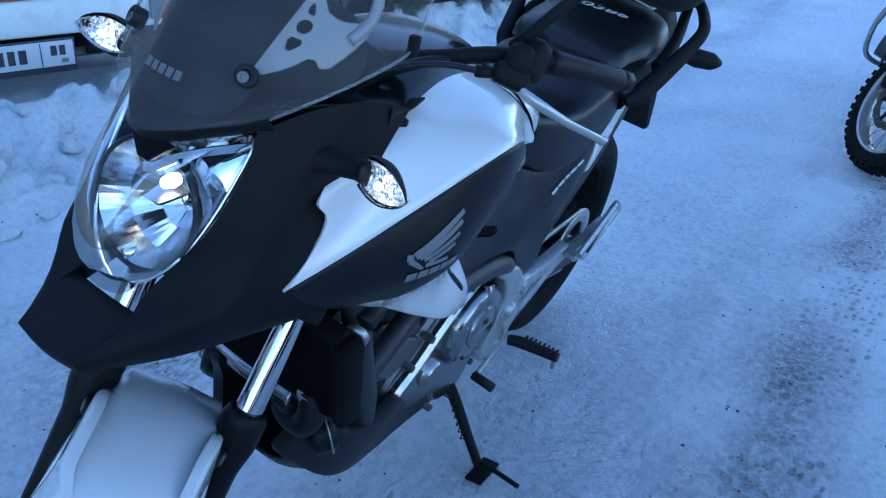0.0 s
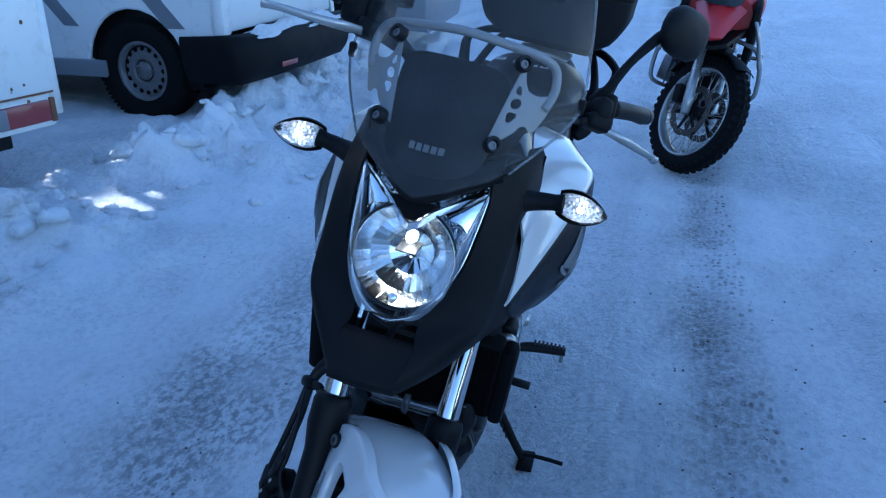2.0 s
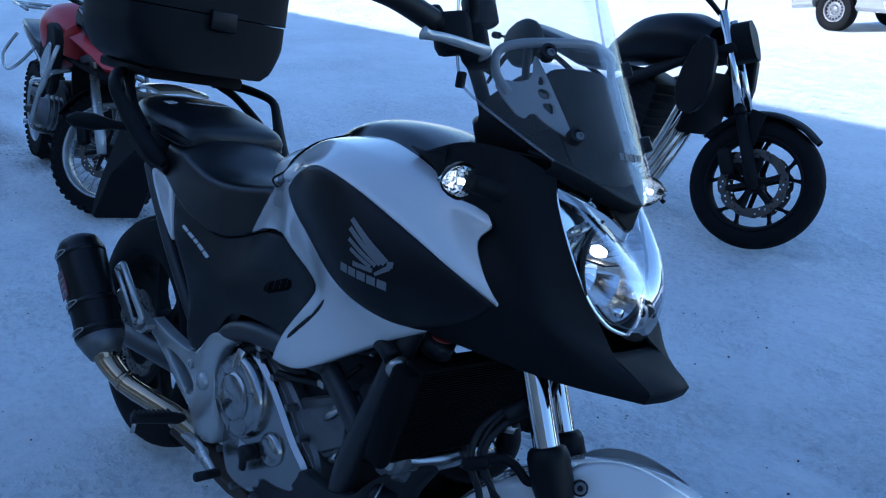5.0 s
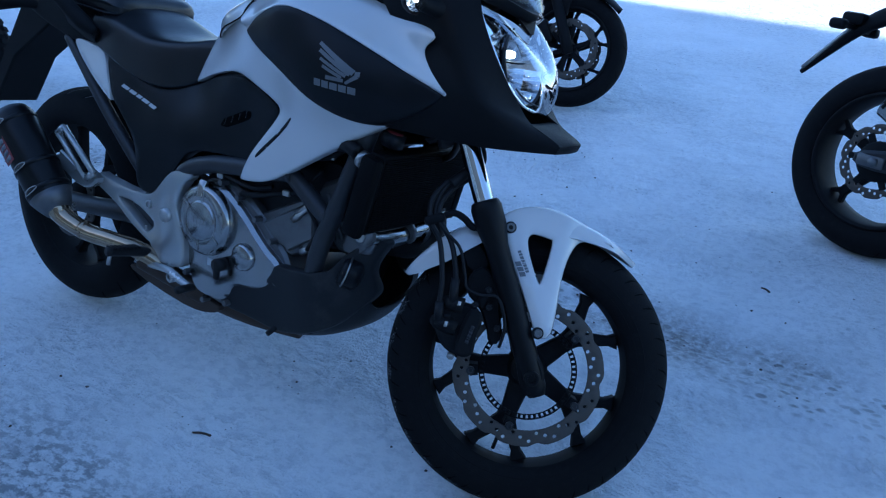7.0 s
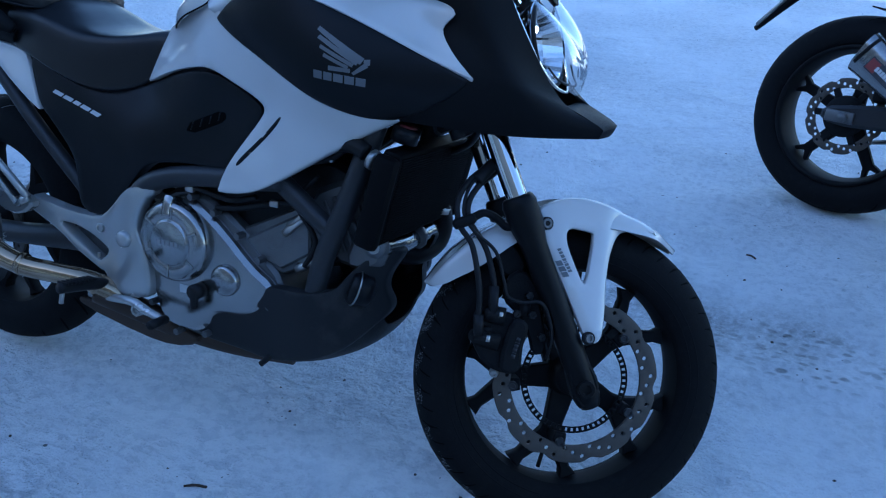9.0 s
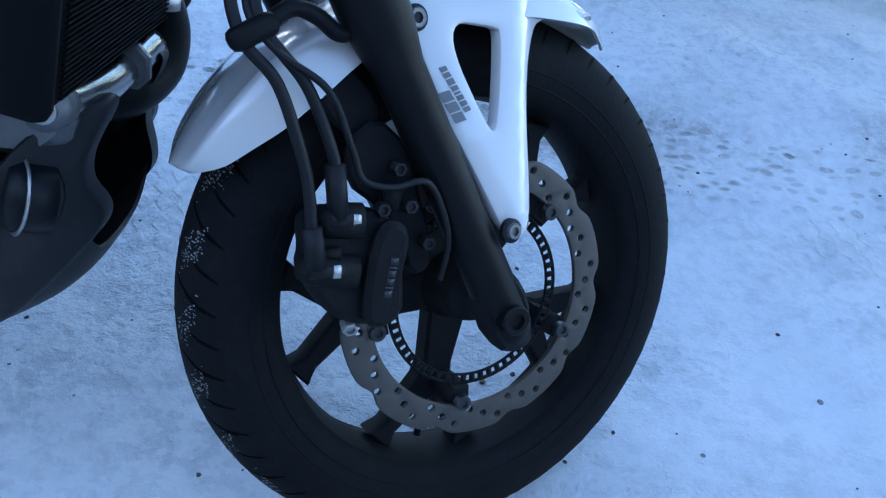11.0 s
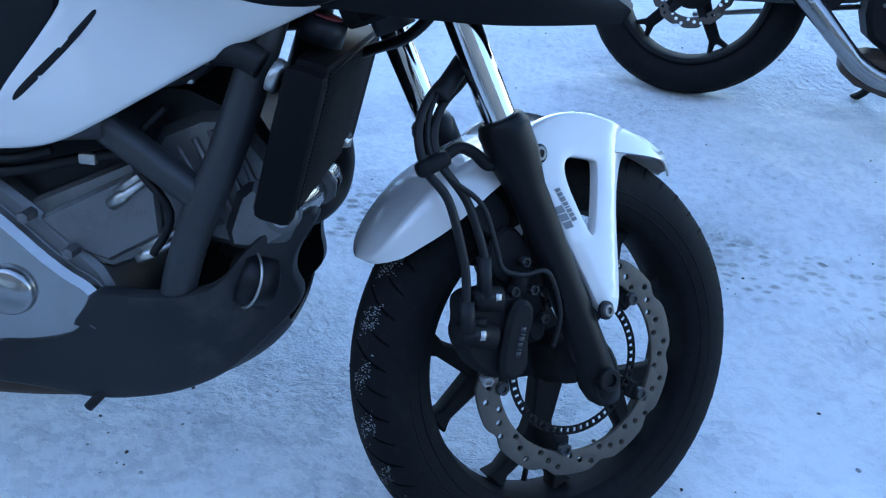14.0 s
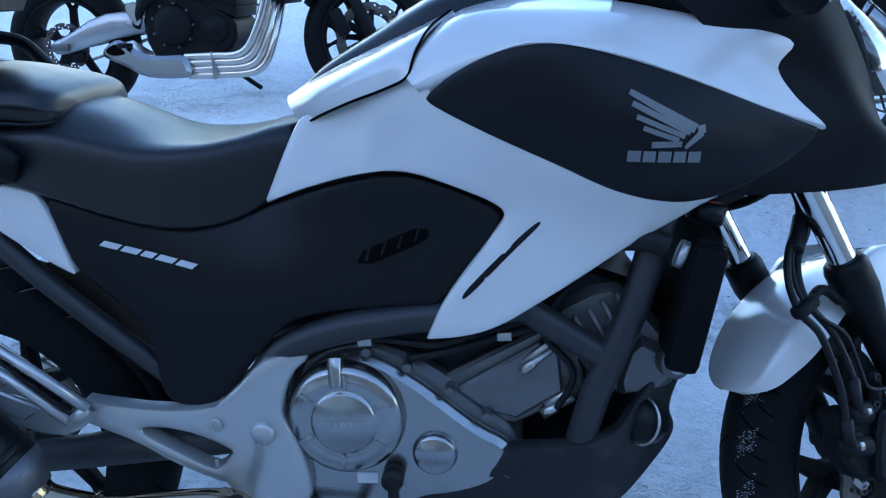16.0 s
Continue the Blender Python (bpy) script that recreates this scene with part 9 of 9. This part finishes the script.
def pickup_truck():
    """Rear corner of the tray at the origin, tail towards +y, width along +x."""
    v = thing("pickup_truck", "old white pickup truck with a rust-spotted tailgate and painted-on number", "truck", Matrix.Translation((-2.67, -2.27, 0.0)) @ Matrix.Rotation(radians(-17.5), 4, "Z"))
    W = 1.72
    part("tailgate", box((W, 0.05, 0.52), (W / 2, -0.03, 0.83), 0.012), M_CARWHITE, v, "white tailgate with rust spots")
    part("sill_panel", box((W - 0.02, 0.06, 0.17), (W / 2, -0.045, 0.485), 0.02), M_CARWHITE, v)
    part("sill_seam", box((W - 0.03, 0.012, 0.010), (W / 2, -0.008, 0.572), 0.002), M_CARRUST, v)
    for x in (0.0, W):
        part("corner_post", tube([(x, -0.03, 0.46), (x, -0.03, 1.10)], 0.032, 10), M_CARWHITE, v)
    for x0, x1 in ((0.05, 0.33), (W - 0.33, W - 0.05)):
        lampu = part("tail_lamp", box((x1 - x0, 0.03, 0.105), ((x0 + x1) / 2, -0.012, 0.485), 0.008), M_DARKRED, v, "dull red tail lamp")
        part("lamp_end", box((0.05, 0.032, 0.10), (x1 - 0.025, -0.011, 0.485), 0.006), M_STRIPE, lampu)
        part("lamp_rust", box((0.03, 0.02, 0.12), (x0 - 0.02 if x0 < 1 else x1 + 0.02, -0.012, 0.485), 0.006), M_CARRUST, lampu)
    plate = part("number_plate", box((0.52, 0.008, 0.112), (0.98, 0.02, 0.33), 0.006), M_DECAL_WHITE, v, "white plate with unreadable dark bars")
    part("plate_frame", box((0.54, 0.006, 0.15), (0.98, 0.014, 0.32), 0.006), M_GREY, plate)
    pb = bars([0.55, 0.5, 0.35, 0.55, 0.5, 0.5], 0.062, 0.24)
    pb.transform(Matrix.Translation((1.055, 0.0255, 0.33)))
    part("plate_bars", pb, M_GREY, plate, "", flat=True)
    pb = bars([0.6, 0.6], 0.045, 0.24)
    pb.transform(Matrix.Translation((0.79, 0.0255, 0.345)))
    part("region_bars", pb, M_GREY, plate, "", flat=True)
    part("plate_flag", box((0.03, 0.001, 0.018), (0.765, 0.0255, 0.298), 0), M_STRIPE, plate, "", flat=True)
    part("plate_divider", box((0.004, 0.001, 0.10), (0.865, 0.0255, 0.33), 0), M_GREY, plate, "", flat=True)
    x0 = 1.02 - 0.46
    for w in (0.5, 0.55, 0.5, 0.45, 0.28, 0.45, 0.5):
        part("painted_bar", box((0.20 * w, 0.001, 0.20), (x0 + 0.10 * w, -0.0035, 0.86), 0), M_GREY, v, "", None, True)
        x0 += 0.20 * w + 0.044
    rnd = random.Random(4)
    spots = []
    for k in range(46):
        x, z, r = rnd.uniform(0.04, W - 0.04), rnd.choice((rnd.uniform(0.57, 0.63), rnd.uniform(0.42, 1.05))), rnd.uniform(0.003, 0.010)
        s = lathe([(0.0001, 0.0), (r, 0.0)], 7)
        s.transform(Matrix.Translation((x, -0.0035 if z > 0.57 else -0.0135, z)) @ Matrix.Diagonal((1, 1, rnd.uniform(0.6, 1.6), 1)))
        spots.append(s)
    tagged(part("rust_spots", join(*spots), M_CARRUST, v, "", flat=True), "brown rust spots", "", "", "stuff")
    part("tray_side", join(box((0.05, 2.3, 0.60), (0.0, -1.2, 0.80), 0.012), box((0.05, 2.3, 0.60), (W, -1.2, 0.80), 0.012)), M_CARWHITE, v)
    part("tray_floor", box((W, 2.3, 0.06), (W / 2, -1.2, 0.60), 0.01), M_STRIPE, v)
    part("chassis", join(*[box((0.09, 3.9, 0.14), (x, -2.1, 0.42), 0.01) for x in (0.45, W - 0.45)]), M_SATIN, v)
    part("cross_member", box((W - 0.4, 0.06, 0.10), (W / 2, -0.16, 0.36), 0.01), M_SATIN, v)
    part("spare_bracket", join(box((0.03, 0.03, 0.22), (0.62, -0.06, 0.34), 0.004), box((0.03, 0.03, 0.22), (0.50, -0.10, 0.34), 0.004)), M_SATIN, v)
    part("tail_pipe", tube([(0.62, -0.50, 0.36), (0.50, -0.16, 0.345), (0.44, 0.02, 0.30), (0.425, 0.05, 0.29)], 0.030, 14), M_RUST, v, "dark tail pipe")
    part("step_plate", box((0.30, 0.03, 0.06), (0.62, -0.02, 0.27), 0.004), M_ALU_RAW, v)
    part("cab", ring_loft([(-0.02, [(0, 1.75), (0.55, 1.73), (0.70, 1.60), (0.84, 1.10), (0.84, 0.45), (0, 0.45)]), (1.5, [(0, 1.75), (0.55, 1.73), (0.70, 1.60), (0.84, 1.10), (0.84, 0.45), (0, 0.45)])]), M_CARWHITE, v, "", Matrix.Translation((W / 2, -2.45, 0)) @ Matrix.Rotation(radians(-90), 4, "Z"))
    for x in (0.16, W - 0.16):
        for y in (-0.95, -3.3):
            road_wheel(v, Matrix.Translation((x, y, 0.385)) @ Matrix.Rotation(radians(90 if x > 1 else -90), 4, "Z"), 0.32, 0.19, 0.19)
    return v


pickup_truck()


def van():
    """Rear side corner at the origin; the body runs along -y, its rear face along -x."""
    v = thing("van", "white van with grey slanted stripes and snow on its bumper", "van", Matrix.Translation((-4.12, -2.08, 0.02)) @ Matrix.Rotation(radians(-8), 4, "Z"))
    L, W = 4.4, 1.46
    out = [(0.03, 0.34), (0.02, 0.62), (0.0, 0.95), (-0.06, 1.35), (-0.16, 1.85), (-0.5, 1.92), (-3.0, 1.92), (-3.5, 1.30), (-4.25, 1.05), (-4.38, 0.60), (-4.35, 0.34)]
    arch = [(-0.74 + 0.405 * math.cos(radians(a)), 0.36 + 0.405 * math.sin(radians(a))) for a in range(184, -5, -15)]
    arch2 = [(-3.42 + 0.405 * math.cos(radians(a)), 0.36 + 0.405 * math.sin(radians(a))) for a in range(184, -5, -15)]
    side = out + arch2 + arch
    def skin(x0, x1):
        bm = prism(side, 0, x1 - x0, 0.012)
        bm.transform(Matrix(((0, 1, 0, x0), (1, 0, 0, 0), (0, 0, 1, 0), (0, 0, 0, 1))))
        bmesh.ops.recalc_face_normals(bm, faces=bm.faces)
        return bm
    part("body_side", skin(-0.04, 0.0), M_VANWHITE, v, "white body side")
    part("body_side", skin(-W, -W + 0.04), M_VANWHITE, v)
    part("inner_shell", box((W - 0.5, L - 0.3, 1.5), (-W / 2, -L / 2, 1.12), 0.05), M_SATIN, v)
    part("arch_liner", box((0.24, 0.95, 0.62), (-0.20, -0.74, 0.52), 0.08), M_SATIN, v)
    part("rear_door", box((W / 2 - 0.06, 0.05, 1.25), (-0.04 - W / 4, -0.02, 1.25), 0.02), M_VANWHITE, v, "white rear door")
    part("rear_door", box((W / 2 - 0.06, 0.05, 1.25), (-W * 3 / 4 + 0.02, -0.02, 1.25), 0.02), M_VANWHITE, v)
    part("rear_pillar", box((0.10, 0.10, 0.75), (-0.03, -0.035, 0.98), 0.03), M_VANWHITE, v)
    part("tail_lamp", box((0.10, 0.06, 0.34), (-0.05, 0.012, 1.10), 0.02), M_DARKRED, v, "red and amber tail lamp")
    bump = part("rear_bumper", patch([
        [(0.018, -0.34, 0.60), (0.022, -0.12, 0.61), (0.02, 0.03, 0.62), (-0.10, 0.09, 0.62), (-0.60, 0.13, 0.62), (-1.40, 0.08, 0.62)],
        [(0.035, -0.34, 0.56), (0.04, -0.10, 0.57), (0.05, 0.10, 0.58), (-0.10, 0.18, 0.58), (-0.60, 0.21, 0.58), (-1.44, 0.13, 0.58)],
        [(0.035, -0.33, 0.40), (0.04, -0.10, 0.40), (0.05, 0.10, 0.40), (-0.10, 0.18, 0.40), (-0.60, 0.21, 0.40), (-1.44, 0.13, 0.40)],
        [(0.0, -0.32, 0.30), (0.01, -0.10, 0.30), (0.0, 0.05, 0.30), (-0.12, 0.10, 0.30), (-0.60, 0.12, 0.30), (-1.40, 0.08, 0.30)]], 5, 4, 0.02), M_BLACK, v, "black plastic rear bumper")
    part("bumper_reflector", box((0.20, 0.012, 0.035), (-0.42, 0.205, 0.385), 0.004), M_DARKRED, bump)
    part("sill", box((0.04, 2.1, 0.12), (0.0, -2.05, 0.36), 0.02), M_STRIPE, v)
    # slanted grey stripes on the body side
    for y0, w, lean in ((-0.30, 0.15, 0.55), (-1.18, 0.13, 0.55), (-1.55, 0.20, 0.55)):
        s = prism([(y0, 0.645), (y0 - w, 0.645), (y0 - w - lean, 1.25), (y0 - lean, 1.25)], 0.001, 0.004, 0.0005)
        s.transform(Matrix(((0, 1, 0, 0), (1, 0, 0, 0), (0, 0, 1, 0), (0, 0, 0, 1))))
        bmesh.ops.recalc_face_normals(s, faces=s.faces)
        part("side_stripe", s, M_STRIPE, v, "grey stripe", flat=True)
    part("door_handle", box((0.03, 0.14, 0.03), (0.01, -1.85, 1.02), 0.01), M_SATIN, v)
    part("side_window", box((0.012, 0.9, 0.5), (0.001, -2.9, 1.5), 0.01), M_GLASS, v)
    for y in (-0.74, -3.42):
        for x, r in ((-0.13, 90), (-W + 0.13, -90)):
            road_wheel(v, Matrix.Translation((x, y, 0.345)) @ Matrix.Rotation(radians(r), 4, "Z"), 0.355, 0.21, 0.215)
    rows = []
    for k in range(25):
        t = k / 24
        x, ridge = -0.10 - 1.28 * t, (0.03 + 0.045 * abs(math.sin(t * 7)) + 0.03 * math.sin(t * 19)) * (math.sin(math.pi * min(1, t * 1.05 + 0.03)) ** 0.5)
        rows.append([(x, 0.055 + 0.15 * j / 8 + 0.012 * math.sin(9 * t + j), 0.612 - 0.03 * (j / 8) + max(0.004, ridge) * math.sin(math.pi * j / 8) + 0.006 * math.sin(t * 31 + j * 1.7)) for j in range(9)])
    tagged(part("bumper_snow", grid_mesh(rows), M_SNOW, v), "lumpy snow lying on the bumper")
    return v


van()


def far_car(m, label, mat):
    v = thing("car", label, "car", m)
    out = [(-2.1, 0.30), (-2.15, 0.62), (-1.9, 0.86), (-1.25, 0.95), (-0.75, 1.38), (0.75, 1.42), (1.35, 1.0), (2.05, 0.90), (2.15, 0.55), (2.1, 0.28)]
    out = out + [(1.32 + 0.36 * math.cos(radians(a)), 0.32 + 0.36 * math.sin(radians(a))) for a in range(0, 185, 20)] + [(-1.32 + 0.36 * math.cos(radians(a)), 0.32 + 0.36 * math.sin(radians(a))) for a in range(0, 185, 20)]
    part("body", prism(out, -0.84, 0.84, 0.06), mat, v)
    for s in (1, -1):
        part("window", prism([(-1.0, 0.98), (-0.68, 1.32), (0.66, 1.36), (1.12, 1.0)], s * 0.838, s * 0.846, 0.003), M_GLASS, v)
        part("headlight", box((0.06, 0.34, 0.14), (-2.12, s * 0.58, 0.70), 0.02), M_REFLECT, v)
        for x in (-1.32, 1.32):
            road_wheel(v, Matrix.Translation((x, s * 0.74, 0.31)) @ Matrix.Rotation(radians(0 if s < 0 else 180), 4, "Z"), 0.31, 0.19, 0.19)
    part("bumper", box((0.10, 1.55, 0.20), (-2.12, 0, 0.42), 0.04), mat, v)
    part("grille", box((0.04, 0.7, 0.10), (-2.15, 0, 0.62), 0.01), M_SATIN, v)
    return v


far_car(pose(-3.9, 13.2, 0.0, 0, 0, 168), "silver car parked on sunlit snow", M_SILVER)
far_car(pose(0.4, 13.0, 0.0, 0, 0, 100), "white car parked on sunlit snow", M_VANWHITE)

# grit and twigs lying on the snow
rnd = random.Random(11)
bits = []
for k in range(420):
    x, y = rnd.uniform(-3.0, 1.3), rnd.uniform(-1.3, 2.2)
    if rnd.random() < 0.45:
        y = rnd.choice((0.86, -0.66)) + rnd.gauss(0, 0.12)
    s = rnd.uniform(0.0015, 0.0048)
    bb = bmesh.new()
    bmesh.ops.create_icosphere(bb, subdivisions=1, radius=s)
    for q in bb.verts:
        q.co *= rnd.uniform(0.7, 1.3)
        q.co.z *= 0.6
    bb.transform(Matrix.Translation((x, y, ground_z(x, y) + s * 0.25)))
    bits.append(bb)
tagged(part("grit", join(*bits), material("road grit", (0.07, 0.06, 0.05), 0.9, vary=0.5, scale=60)), "dark grit scattered on the snow", "grit", "", "stuff")
for x, y, a, l in ((-0.753, -0.23, 20, 0.05), (0.20, 1.30, -30, 0.035), (-0.1, -0.55, 60, 0.03)):
    tw = part("twig", tube([(-l / 2, 0, 0.003), (0, 0.003, 0.005), (l / 2, 0, 0.003)], 0.003, 6, 3), M_RUST, None, "", pose(x, y, ground_z(x, y), 0, 0, a))
    tagged(tw, "small brown twig lying on the snow", "twig", "twigs on the snow")

# loose clods of ploughed snow along the heap
clods = []
for k in range(170):
    x = rnd.uniform(-6.5, -0.6)
    y = -2.02 - 0.06 * math.sin(x * 1.9) - 0.16 * max(0.0, x + 2.2) + rnd.gauss(0.12, 0.26)
    s = rnd.uniform(0.018, 0.075) * (0.6 if y > -1.8 else 1.0)
    bb = bmesh.new()
    bmesh.ops.create_icosphere(bb, subdivisions=2, radius=s)
    off = Vector((k * 3.1, 0, 0))
    for q in bb.verts:
        q.co *= 1.0 + 0.55 * noise.fractal(q.co / s * 0.9 + off, 1.0, 2.0, 3)
        q.co.z *= 0.6
    bb.transform(Matrix.Translation((x, y, ground_z(x, y) + s * 0.12)))
    clods.append(bb)
tagged(part("snow_clods", join(*clods), M_SNOW), "lumps of ploughed snow along the heap", "snow", "", "stuff")
far_car(pose(-7.55, -3.55, 0.0, 0, 0, 92), "dark car parked beyond the van", M_STRIPE)
